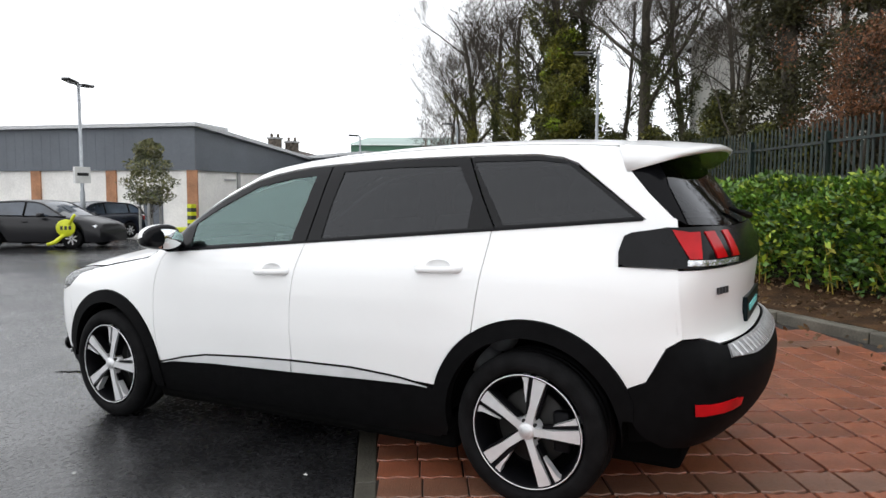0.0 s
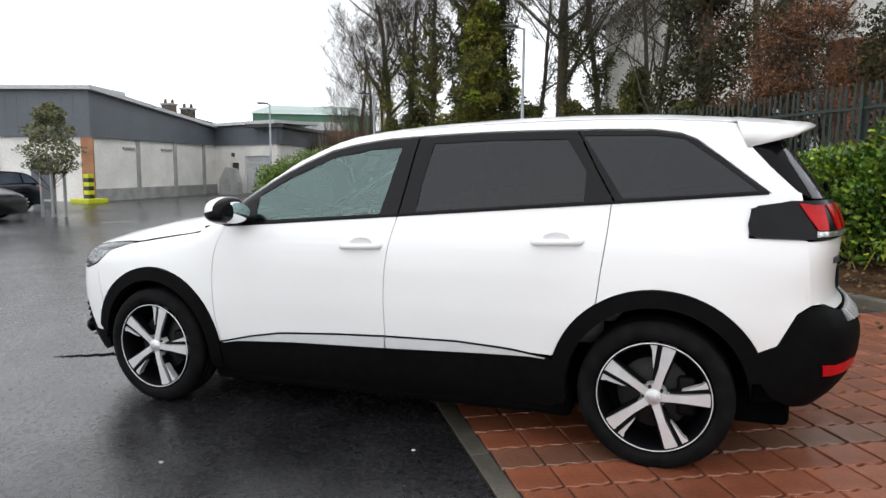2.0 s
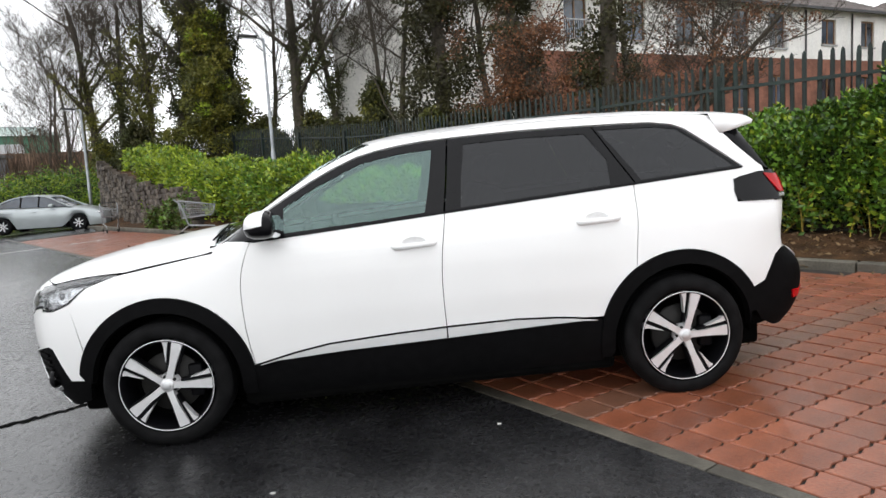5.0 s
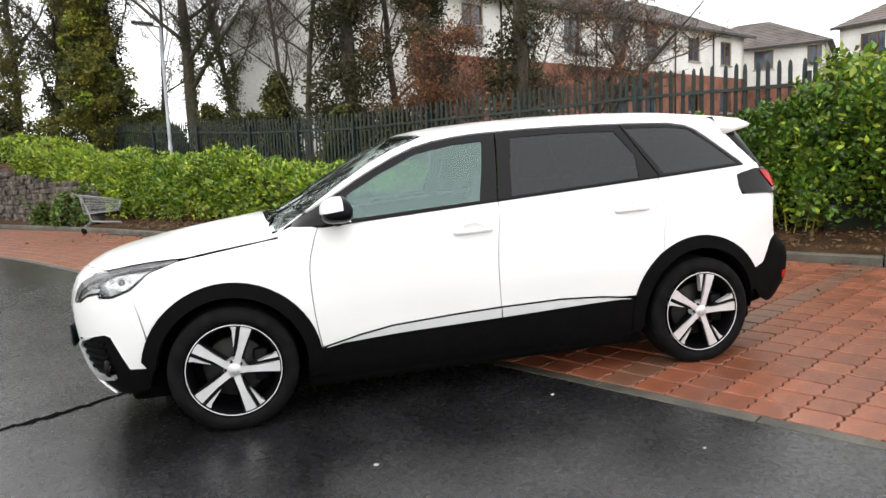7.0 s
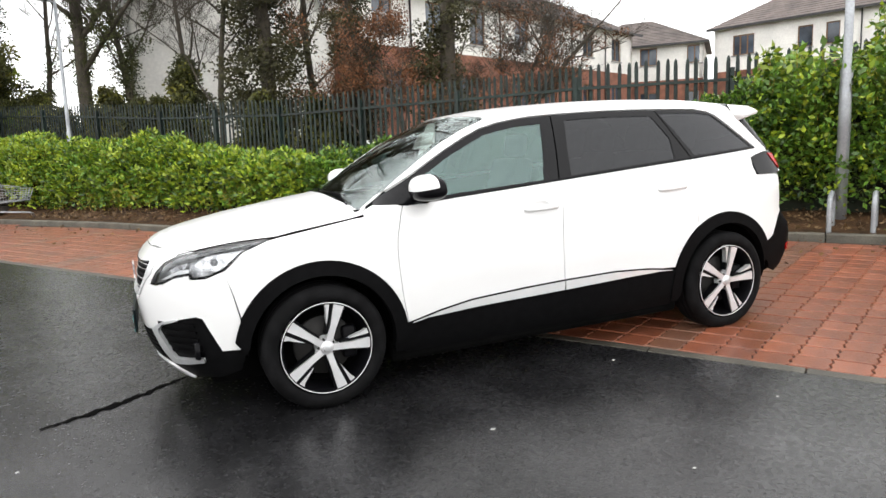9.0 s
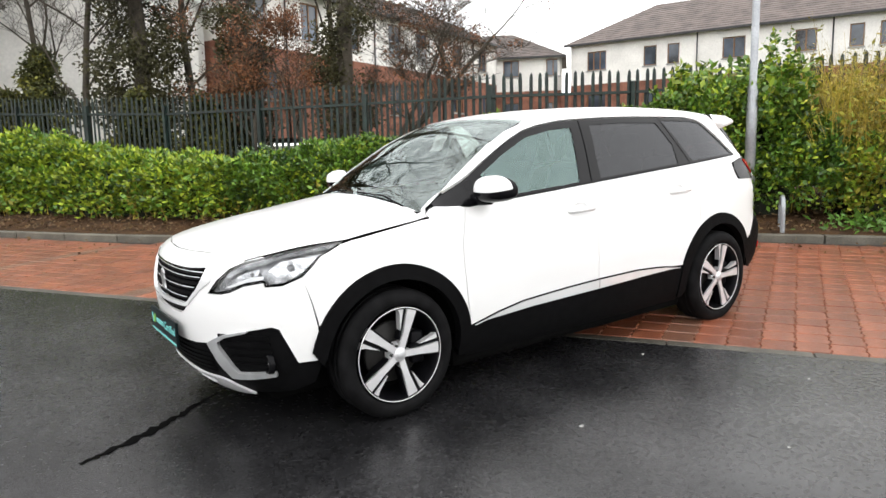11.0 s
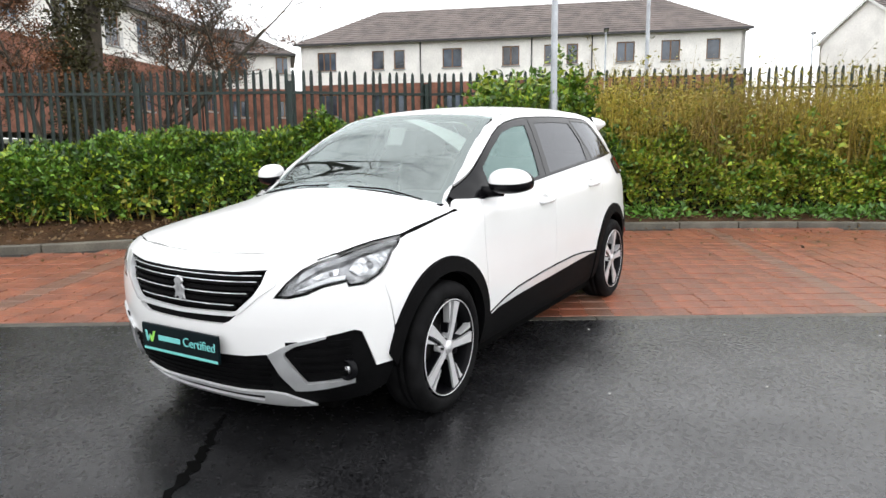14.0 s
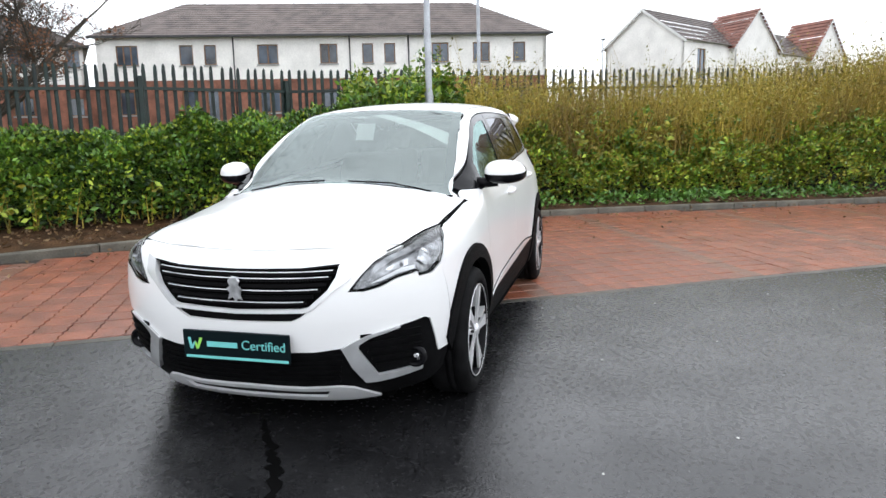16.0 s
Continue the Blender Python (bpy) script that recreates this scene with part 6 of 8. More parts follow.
    panel("arch_trim", ra, skin_side, M_PLASTIC, c, both=True, offset=0.013, depth=0.05, label="black wheel arch trim")
    # window frames and glass
    dlo_top = spline([(-1.075, 1.066), (-1.0, 1.112), (-0.79, 1.228), (-0.58, 1.342), (-0.32, 1.455), (-0.06, 1.503), (0.18, 1.520), (0.60, 1.530), (1.02, 1.526), (1.38, 1.515), (1.50, 1.494), (1.60, 1.43)], 6)
    tx, tz = zip(*[tuple(p) for p in dlo_top])
    top_at = lambda x: float(np.interp(x, tx, tz))  # noqa: E731
    gl_f = [(-0.735, 1.085), (-0.4, 1.104), (0.035, 1.128), (0.075, 1.30), (0.108, 1.472), (-0.08, 1.462), (-0.30, 1.424), (-0.54, 1.322), (-0.735, 1.218)]
    gl_r = [(0.235, 1.140), (1.085, 1.192), (1.088, 1.33), (0.985, 1.487), (0.62, 1.494), (0.29, 1.486), (0.255, 1.30)]
    gl_q = [(1.262, 1.204), (1.55, 1.219), (1.835, 1.236), (1.66, 1.375), (1.525, 1.475), (1.40, 1.494), (1.06, 1.503), (1.16, 1.36)]
    fr_f = [(-1.06, 1.058), (-0.93, 1.064)] + [(x, belt(x)) for x in (-0.6, -0.2, 0.135)] + [(0.165, 1.30), (0.195, top_at(0.195))] + [(x, top_at(x)) for x in (0.05, -0.06, -0.2, -0.32, -0.45, -0.58, -0.69, -0.79, -0.9, -1.0, -1.05)]
    fr_r = [(x, belt(x)) for x in (0.145, 0.5, 0.9, 1.222)] + [(1.13, 1.34), (1.028, top_at(1.028))] + [(x, top_at(x)) for x in (0.8, 0.6, 0.4, 0.205)] + [(0.175, 1.30)]
    fr_q = [(x, belt(x)) for x in (1.232, 1.5, 1.7, 1.875)] + [(1.66, 1.392), (1.56, 1.468), (1.50, 1.494)] + [(x, top_at(x)) for x in (1.38, 1.2, 1.038)] + [(1.14, 1.34)]
    for nm, fr, gl, gm, lb in (("front", fr_f, gl_f, G_CLEAR, "green-tinted side glass"), ("rear", fr_r, gl_r, G_DARK, "dark privacy glass"), ("quarter", fr_q, gl_q, G_DARK, "dark privacy glass")):
        panel("window_frame", fr, skin_side, M_PILLARBLACK, c, holes=[gl], both=True, offset=-0.004, depth=0.02, label="gloss black window frame")
        for o in panel("window_glass", [(x, z) for x, z in gl], skin_side, gm, c, both=True, offset=-0.008, depth=0, label=lb):
            o.visible_shadow = False
    bl = [(x, belt(x) - 0.008) for x in np.linspace(-0.9, 1.87, 20)] + [(x, belt(x) + 0.004) for x in np.linspace(1.87, -0.9, 20)]
    panel("belt_moulding", bl, skin_side, M_GLOSSBLACK, c, both=True, offset=0.004, depth=0.01, label="thin black belt moulding")
    # cant rail, A pillar, D pillar
    ye = lambda x: float(np.interp(x, [-1.16, -0.88, -0.58, -0.25, -0.05, 0.2, 1.4, 1.75, 2.0], [0.690, 0.645, 0.597, 0.552, 0.545, 0.545, 0.545, 0.53, 0.50]))  # noqa: E731
    xs_e = [-1.13, -1.05, -0.97, -0.88, -0.73, -0.58, -0.42, -0.25, -0.1, 0.05, 0.2, 0.5, 0.8, 1.1, 1.4, 1.6, 1.75]
    edge3 = skin_top(np.array([[x, -ye(x) + (0.010 if x < -0.1 else 0)] for x in xs_e]))
    rail = [(x, z - 0.004) for x, _, z in edge3] + [(1.79, 1.44), (1.88, 1.335), (1.992, 1.222), (1.94, 1.222), (1.885, 1.222), (1.672, 1.394), (1.572, 1.472), (1.50, 1.502)] + [(x, top_at(x) + 0.007) for x in (1.38, 1.2, 1.0, 0.8, 0.6, 0.4, 0.18, 0.05, -0.06, -0.2, -0.32, -0.45, -0.58, -0.69, -0.79, -0.9, -1.0)] + [(-1.075, 1.072), (-1.12, 1.034), (-1.165, 1.022)]
    panel("roof_rail", rail, skin_side, M_WHITE, c, both=True, step=0.05, ystep=0.03, label="white roof side and pillars")
    # roof, windscreen, bonnet
    roof = [(-0.235, -0.575), (-0.295, -0.3), (-0.315, 0.0), (-0.295, 0.3), (-0.235, 0.575)] + [(x, ye(x) - 0.006) for x in (-0.1, 0.2, 0.8, 1.4, 1.72)] + [(1.80, 0.35), (1.82, 0), (1.80, -0.35)] + [(x, -ye(x) + 0.006) for x in (1.72, 1.4, 0.8, 0.2, -0.1)]
    panel("roof", roof, skin_top, M_WHITE, c, step=0.09)
    ws = [(x, -ye(x) - 0.008) for x in (-0.243, -0.42, -0.58, -0.73, -0.88, -1.0, -1.10)] + [(-1.145, -0.68), (-1.185, -0.45), (-1.215, 0.0), (-1.185, 0.45), (-1.145, 0.68)] + [(x, ye(x) + 0.008) for x in (-1.10, -1.0, -0.88, -0.73, -0.58, -0.42, -0.243)] + [(-0.304, 0.3), (-0.324, 0.0), (-0.304, -0.3)]
    inner = [(x, -ye(x) + 0.05) for x in (-0.30, -0.58, -0.88, -1.06)] + [(-1.12, -0.4), (-1.145, 0.0), (-1.12, 0.4)] + [(x, ye(x) - 0.05) for x in (-1.06, -0.88, -0.58, -0.30)] + [(-0.355, 0.3), (-0.375, 0.0), (-0.355, -0.3)]
    panel("screen_border", ws, skin_top, M_GLOSSBLACK, c, holes=[inner], depth=0.012, offset=-0.006, label="black windscreen border")
    wo = panel("windscreen", ws, skin_top, G_SCREEN, c, depth=0, offset=-0.003, label="clear windscreen reflecting the sky")
    wo[0].visible_shadow = False
    top_edge = [('y', 0.0, 0.898), ('y', -0.19, 0.902), ('y', -0.43, 0.907), ('y', -0.58, 0.909)]
    front3 = skin_front(np.array(ft(top_edge)))
    side_e = [(x, y + 0.006) for x, y, _ in seam[::-1]] + [(x + 0.002, y + 0.004) for x, y, _ in up3[::-1][:3]]
    nose_e = [(x + 0.003, y) for x, y, _ in front3[::-1]]
    he = side_e + nose_e
    hood = [(-1.135, -0.735), (-1.150, -0.60), (-1.190, -0.40), (-1.218, 0.0), (-1.190, 0.40), (-1.150, 0.60), (-1.135, 0.735)] + [(x, -y) for x, y in he] + he[::-1][1:]
    panel("bonnet", hood, skin_top, M_WHITE, c, step=0.07)
    # black strips laid over the bonnet and wing gaps as their shade
    gap3 = list(up3[2:]) + list(seam)
    gl_ = [(x, y + 0.006) for x, y, _ in gap3] + [(x, y - 0.003) for x, y, _ in gap3[::-1]]
    panel("bonnet_seal", gl_, skin_top, M_SHADOWGAP, c, both=True, offset=0.002, depth=0.004, step=0.1, label="black strip painted as the shaded gap beside the bonnet")
    g2 = [(x, z + 0.0035) for x, z in seam_low] + [(x, z - 0.0015) for x, z in seam_low[::-1]]
    panel("wing_seal", g2, skin_side, M_SHADOWGAP, c, both=True, offset=0.0015, depth=0.003, step=0.1, ystep=0.05, label="thin dark strip painted as the shaded wing seam")
    cowl = bmesh.new()
    for y0, y1 in ((-0.62, 0.62),):
        add_box(cowl, (-1.24, y0, 0.97), (-1.10, y1, 1.03), 0.01)
    part("cowl", cowl, M_PLASTIC, c, "black cowl panel")
    for y0, y1 in ((-0.58, -0.08), (0.08, 0.56)):
        p0 = skin_top(np.array([[-1.17, y0], [-1.15, (y0 + y1) / 2], [-1.185, y1]]))
        wb = bmesh.new()
        add_tube(wb, [Vector(q) + Vector((0, 0, 0.008)) for q in p0], 0.005, 6)
        part("wiper", wb, M_PLASTIC, c, "black wiper blade")
    # front bumper
    near = lambda q: (math.degrees(math.atan2(-q[1], -(q[0] + 1.2))), q[2])  # noqa: E731
    bump_low = [('x', -1.845, 0.39), ('x', -1.945, 0.392), ('x', -1.985, 0.48), ('x', -2.024, 0.570), ('y', -0.781, 0.582), ('y', -0.69, 0.560), ('y', -0.568, 0.530), ('y', -0.46, 0.476), ('y', -0.35, 0.462), ('y', 0.0, 0.456)]
    arch_f = [('x', -1.868, 0.67), ('x', -1.848, 0.56), ('x', -1.845, 0.50)]
    left = ft(top_edge) + [near(q - np.array([0, 0, 0.004])) for q in up3[3::-1]] + [near(lamp3[0] + np.array([0, 0.004, 0]))] + [near(q - np.array([0, 0, 0.005])) for q in low3[:7]] + ft(arch_f + bump_low)
    bump = left + [(-a, z) for a, z in left[::-1]][1:-1]
    grille_l = ft([('y', 0.0, 0.826), ('y', -0.3, 0.832), ('y', -0.44, 0.845), ('y', -0.485, 0.850), ('y', -0.478, 0.80), ('y', -0.42, 0.735), ('y', -0.345, 0.668), ('y', -0.30, 0.660), ('y', 0.0, 0.650)])
    grille = grille_l + [(-a, z) for a, z in grille_l[::-1]][1:-1]
    slot_l = ft([('y', 0.0, 0.640), ('y', -0.25, 0.644), ('y', -0.330, 0.650), ('y', -0.295, 0.622), ('y', -0.255, 0.604), ('y', 0.0, 0.598)])
    slot = slot_l + [(-a, z) for a, z in slot_l[::-1]][1:-1]
    panel("front_bumper", bump, skin_front, M_WHITE, c, holes=[grille, slot], step=3.0, ystep=0.05, label="white front bumper")
    ins = grille
    gr = thing("grille")
    gr.parent = c
    # near-black sheet behind the slats takes the place of the shade there
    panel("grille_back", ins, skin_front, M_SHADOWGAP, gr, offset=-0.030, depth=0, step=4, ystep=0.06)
    panel("slot_back", [(a * 0.99, z) for a, z in slot], skin_front, M_PLASTIC, gr, offset=-0.02, depth=0, step=4, ystep=0.06)

    def strip(name, za, zb, half, off, material, parent, bow=0.0, label="", n=14, depth=0.02):
        ys = np.linspace(-half, half, n)
        lo = [polar(('y', y, za + bow * (y / 0.5) ** 2)) for y in ys]
        hi = [polar(('y', y, zb + bow * (y / 0.5) ** 2)) for y in ys]
        return panel(name, lo + hi[::-1], skin_front, material, parent, offset=off, depth=depth, step=6, ystep=0.1, label=label)

    for k in range(6):
        z = 0.674 + 0.0262 * k
        half = float(np.interp(z, [0.66, 0.735, 0.80, 0.85], [0.315, 0.405, 0.452, 0.458])) - 0.01
        strip("slat", z, z + 0.016, half, -0.012, M_PLASTIC, gr, 0.012, "black grille slat")
        if k % 2 == 0 or k == 5:
            strip("slat_edge", z + 0.0118, z + 0.0158, half - 0.01, -0.0085, M_CHROME, gr, 0.012, "thin bright slat edge", depth=0.006)
    lo_o = ft([('y', -0.518, 0.862), ('y', -0.505, 0.785), ('y', -0.445, 0.742), ('y', -0.345, 0.656), ('y', -0.315, 0.646), ('y', 0.0, 0.637)])
    lo_i = ft([('y', -0.458, 0.846), ('y', -0.447, 0.795), ('y', -0.415, 0.742), ('y', -0.335, 0.670), ('y', -0.305, 0.662), ('y', 0.0, 0.652)])
    sur = lo_o + [(-a, z) for a, z in lo_o[::-1]][1:] + [(-a, z) for a, z in lo_i] + lo_i[::-1][1:]
    panel("grille_surround", sur, skin_front, M_CHROME, gr, offset=0.006, depth=0.025, step=4, ystep=0.05, label="bright chrome grille surround")
    tp = ft([('y', -0.47, 0.844), ('y', -0.3, 0.829), ('y', 0.0, 0.823)])
    tq = ft([('y', -0.47, 0.851), ('y', -0.3, 0.836), ('y', 0.0, 0.830)])
    panel("grille_top_trim", tp + [(-a, z) for a, z in tp[::-1]][1:] + [(-a, z) for a, z in tq] + tq[::-1][1:], skin_front, M_GLOSSBLACK, gr, offset=0.003, depth=0.02, step=6, ystep=0.1)
    # badge: a plain upright shape
    bd = bmesh.new()
    x_b = -2.352
    out = [(-0.012, 0.066), (0.020, 0.062), (0.034, 0.040), (0.022, 0.022), (0.040, 0.002), (0.034, -0.030), (0.046, -0.058), (0.016, -0.050), (0.004, -0.066), (-0.012, -0.040), (-0.044, -0.058), (-0.030, -0.020), (-0.050, 0.004), (-0.026, 0.018), (-0.040, 0.044)]
    fr = [bd.verts.new((x_b + 0.012, -q * 0.72, 0.745 + w * 0.8)) for q, w in out]
    bk = [bd.verts.new((x_b + 0.02, -q * 0.8, 0.745 + w * 0.88)) for q, w in out]
    bd.faces.new(fr)
    for i in range(len(out)):
        j = (i + 1) % len(out)
        bd.faces.new((fr[i], fr[j], bk[j], bk[i]))
    bmesh.ops.recalc_face_normals(bd, faces=bd.faces)
    part("badge", bd, M_BADGE, gr, "plain silver badge", smooth=False)
    # lower front: black apron with pockets, slats, bright skid bar
    ap_l = ft([('y', 0.0, 0.452), ('y', -0.35, 0.458), ('y', -0.46, 0.472), ('y', -0.568, 0.526), ('y', -0.69, 0.556), ('y', -0.781, 0.578), ('x', -2.024, 0.566), ('x', -1.985, 0.476), ('x', -1.945, 0.388), ('x', -1.85, 0.386), ('x', -1.835, 0.36), ('x', -1.86, 0.27), ('x', -1.95, 0.235), ('y', -0.6, 0.205), ('y', -0.3, 0.192), ('y', 0.0, 0.190)])
    apron = ap_l + [(-a, z) for a, z in ap_l[::-1]][1:-1]
    ap = panel("front_apron", apron, skin_front, M_PLASTIC, c, offset=-0.006, depth=0.03, step=3, ystep=0.05, label="black plastic front apron")[0]
    for k in range(6):
        z = 0.300 + 0.026 * k
        strip("lower_slat", z, z + 0.012, 0.43 + 0.006 * k, 0.003, M_PLASTIC, ap, 0.006, "black lower grille slat", depth=0.012)
    for s in (1, -1):
        for k in range(5):
            z = 0.372 + 0.037 * k
            y0, y1 = -0.585 + 0.012 * k, -0.765
            pts = [polar(('y', y, z + 0.02 * (abs(y) - 0.55))) for y in np.linspace(y0, y1, 5)]
            pts = pts + [(a, zz + 0.016) for a, zz in pts[::-1]]
            panel("pocket_slat", [(a * s, z_) for a, z_ in pts], skin_front, M_PLASTIC, ap, offset=0.006, depth=0.012, step=6, ystep=0.1, label="black fog lamp pocket slat")
        ci = ft([('y', -0.457, 0.478), ('y', -0.515, 0.510), ('y', -0.568, 0.533), ('y', -0.69, 0.563), ('y', -0.69, 0.554), ('y', -0.575, 0.520), ('y', -0.530, 0.492), ('y', -0.525, 0.470), ('y', -0.590, 0.335), ('y', -0.65, 0.340), ('x', -2.035, 0.355), ('x', -2.03, 0.332), ('y', -0.65, 0.310), ('y', -0.58, 0.300), ('y', -0.533, 0.300), ('y', -0.49, 0.385)])
        panel("pocket_trim", [(a * s, z_) for a, z_ in ci], skin_front, M_SILVER, ap, offset=0.012, depth=0.03, step=3, ystep=0.05, label="bright C-shaped fog pocket trim")
        fq = skin_front(np.array([[polar(('y', -0.735, 0.398))[0] * s, 0.395]]))[0]
        fg = bmesh.new()
        lathe(fg, [(0.024, 0.012), (0.034, -0.002), (0.046, -0.006), (0.052, 0.004), (0.054, 0.02)], 'x', 28, tuple(fq))
        part("fog_bezel", fg, M_GLOSSBLACK, ap, "black fog lamp bezel")
        fg = bmesh.new()
        lathe(fg, [(0.001, 0.004), (0.014, 0.005), (0.024, 0.011), (0.025, 0.02)], 'x', 24, tuple(fq))
        part("fog_lamp", fg, M_LAMPIN, ap, "round fog lamp")
    sk_t = ft([('y', 0.0, 0.283), ('y', -0.265, 0.277), ('y', -0.42, 0.284), ('y', -0.475, 0.275), ('y', -0.57, 0.205), ('y', -0.43, 0.190), ('y', -0.3, 0.193), ('y', 0.0, 0.196)])
    skid = sk_t + [(-a, z) for a, z in sk_t[::-1]][1:-1]
    sh_ = ft([('y', 0.0, 0.262), ('y', -0.25, 0.258), ('y', -0.375, 0.260), ('y', -0.345, 0.222), ('y', 0.0, 0.221)])
    sl = sh_ + [(-a, z) for a, z in sh_[::-1]][1:-1]
    panel("skid_bar", skid, skin_front, M_CHROME, ap, holes=[sl], offset=0.010, depth=0.012, step=4, ystep=0.05, label="silver skid bar with a slot")
    # plate
    pl = thing("plate")
    pl.parent = c
    px = -2.362
    box("plate_board", (px, -0.262, 0.424), (px + 0.014, 0.262, 0.556), M_PLATE, pl, "dark teal plate", 0.004)
    box("plate_band", (px - 0.002, -0.255, 0.429), (px + 0.002, 0.25, 0.441), M_TEAL, pl, "pale teal lower band")
    for pts, m in ((((-0.235, 0.522), (-0.222, 0.522), (-0.214, 0.470), (-0.226, 0.470)), M_TEAL), (((-0.205, 0.505), (-0.196, 0.505), (-0.214, 0.470), (-0.226, 0.470)), M_TEAL), (((-0.205, 0.505), (-0.196, 0.505), (-0.184, 0.470), (-0.196, 0.470)), M_LIMEP), (((-0.176, 0.522), (-0.162, 0.522), (-0.184, 0.470), (-0.196, 0.470)), M_LIMEP)):
        b = bmesh.new()
        b.faces.new([b.verts.new((px - 0.003, -q, w)) for q, w in pts])
        b2 = bmesh.ops.extrude_face_region(b, geom=b.faces[:])
        for v in [e for e in b2["geom"] if isinstance(e, bmesh.types.BMVert)]:
            v.co.x += 0.004
        part("plate_mark", b, m, pl, smooth=False)
    box("word_bar", (px - 0.003, -0.010, 0.484), (px + 0.001, 0.140, 0.508), M_TEAL, pl, "plain teal bar")
    cu = bpy.data.curves.new("lettering", 'FONT')
    cu.body = "Certified"
    cu.size = 0.060
    cu.extrude = 0.0015
    tx_ = new("lettering", cu)
    tx_.parent = pl
    tx_.matrix_basis = Matrix.Translation((px - 0.002, -0.030, 0.480)) @ Matrix(((0, 0, -1, 0), (-1, 0, 0, 0), (0, 1, 0, 0), (0, 0, 0, 1)))
    cu.materials.append(M_TEAL)
    # headlamps
    head_in = inset(lamp, 1.0)
    for s in (1, -1):
        L = thing("headlamp")
        L.parent = c

        def piece(name, pts, material, off, label="", holes=(), depth=0.0):
            b0 = fill(pts, holes, 4, 3)
            Q = skin_lamp(np.array([v.co[:2] for v in b0.verts]))
            N = skin_normal(Q)
            Q = Q + N * off
            for v, q in zip(b0.verts, Q):
                v.co = (q[0], q[1] * s, q[2])
            b0.normal_update()
            if sum(f.normal.dot(Vector((N[0][0], N[0][1] * s, N[0][2]))) for f in b0.faces) < 0:
                bmesh.ops.reverse_faces(b0, faces=b0.faces)
            return part(name, b0, material, L, label)

        piece("housing", lamp, M_LAMPGREY, -0.030, "dark headlamp housing")
        piece("rim", lamp, M_SHADOWGAP, -0.003, "black headlamp rim", [head_in])
        A = lambda q: lamp_angles(q)  # noqa: E731
        band = [A(q) for q in ((-2.20, -0.565, 0.775), (-2.165, -0.595, 0.835), (-2.10, -0.640, 0.872), (-2.02, -0.690, 0.893), (-1.90, -0.715, 0.917), (-1.775, -0.738, 0.934), (-1.67, -0.750, 0.942), (-1.70, -0.772, 0.922), (-1.79, -0.760, 0.915), (-1.91, -0.735, 0.898), (-2.03, -0.705, 0.874), (-2.11, -0.655, 0.850), (-2.16, -0.610, 0.815))]
        piece("light_strip", band, M_LAMPGREY, -0.008, "silver daytime light strip")
        bowl = [A(q) for q in ((-1.76, -0.780, 0.905), (-1.86, -0.755, 0.893), (-1.96, -0.730, 0.880), (-2.02, -0.735, 0.840), (-2.00, -0.775, 0.812), (-1.93, -0.805, 0.808), (-1.85, -0.815, 0.842))]
        piece("main_reflector", bowl, M_LAMPIN, -0.014, "bright main reflector bowl")
        shelf = [A(q) for q in ((-2.03, -0.725, 0.815), (-2.09, -0.690, 0.815), (-2.15, -0.640, 0.790), (-2.20, -0.580, 0.760), (-2.17, -0.625, 0.768), (-2.12, -0.690, 0.795), (-2.06, -0.745, 0.806))]
        piece("inner_trim", shelf, M_SILVER, -0.012, "grey inner trim")
        side = [A(q) for q in ((-2.05, -0.705, 0.852), (-2.11, -0.665, 0.838), (-2.15, -0.630, 0.812), (-2.12, -0.665, 0.808), (-2.06, -0.710, 0.822))]
        piece("inner_reflector", side, M_LAMPIN, -0.016, "bright inner reflector")
        for q0, r in (((-1.93, -0.785, 0.852), 0.022), ((-2.085, -0.69, 0.828), 0.012)):
            q = skin_lamp(np.array([A(q0)]))[0]
            n = skin_normal(q[None])[0]
            b = bmesh.new()
            lathe(b, [(0.001, -0.012), (r * 0.5, -0.010), (r * 0.9, 0.0), (r, 0.010)], 'x', 20)
            d = Vector((n[0], n[1] * s, n[2]))
            bmesh.ops.transform(b, matrix=Matrix.Translation(Vector((q[0], q[1] * s, q[2])) - d * 0.016) @ d.to_track_quat('-X', 'Z').to_matrix().to_4x4(), verts=b.verts)
            part("projector", b, M_LAMPGREY, L, "round grey projector lens")
        o = piece("cover", lamp, G_LENS, 0.0005, "clear headlamp cover")
        o.visible_shadow = False
    # rear: bumper, tailgate, lamps, glass
    rb_l = rt([('y', 0.0, 0.715), ('y', -0.45, 0.715), ('y', -0.62, 0.71), ('x', 2.10, 0.745), ('x', 2.045, 0.75), ('x', 1.985, 0.716), ('x', 1.912, 0.58), ('x', 1.842, 0.55), ('x', 1.84, 0.44), ('x', 1.89, 0.36), ('x', 1.97, 0.315), ('y', -0.5, 0.30), ('y', 0.0, 0.295)])
    rb = panel("rear_bumper", rb_l + [(-a, z) for a, z in rb_l[::-1]][1:-1], skin_rear, M_PLASTIC, c, offset=0.004, depth=0.04, step=3, ystep=0.05, label="black plastic rear bumper")[0]
    sp_l = rt([('y', 0.0, 0.714), ('y', -0.45, 0.714), ('y', -0.60, 0.708), ('y', -0.64, 0.668), ('y', -0.45, 0.655), ('y', 0.0, 0.655)])
    step = panel("bumper_step", sp_l + [(-a, z) for a, z in sp_l[::-1]][1:-1], skin_rear, M_GREYSTEP, rb, offset=0.010, depth=0.02, step=4, ystep=0.05, label="ribbed grey bumper step")[0]
    for y in np.linspace(-0.58, 0.58, 24):
        q = rt([('y', y - 0.008, 0.706), ('y', y + 0.008, 0.706), ('y', y + 0.008, 0.664), ('y', y - 0.008, 0.664)])
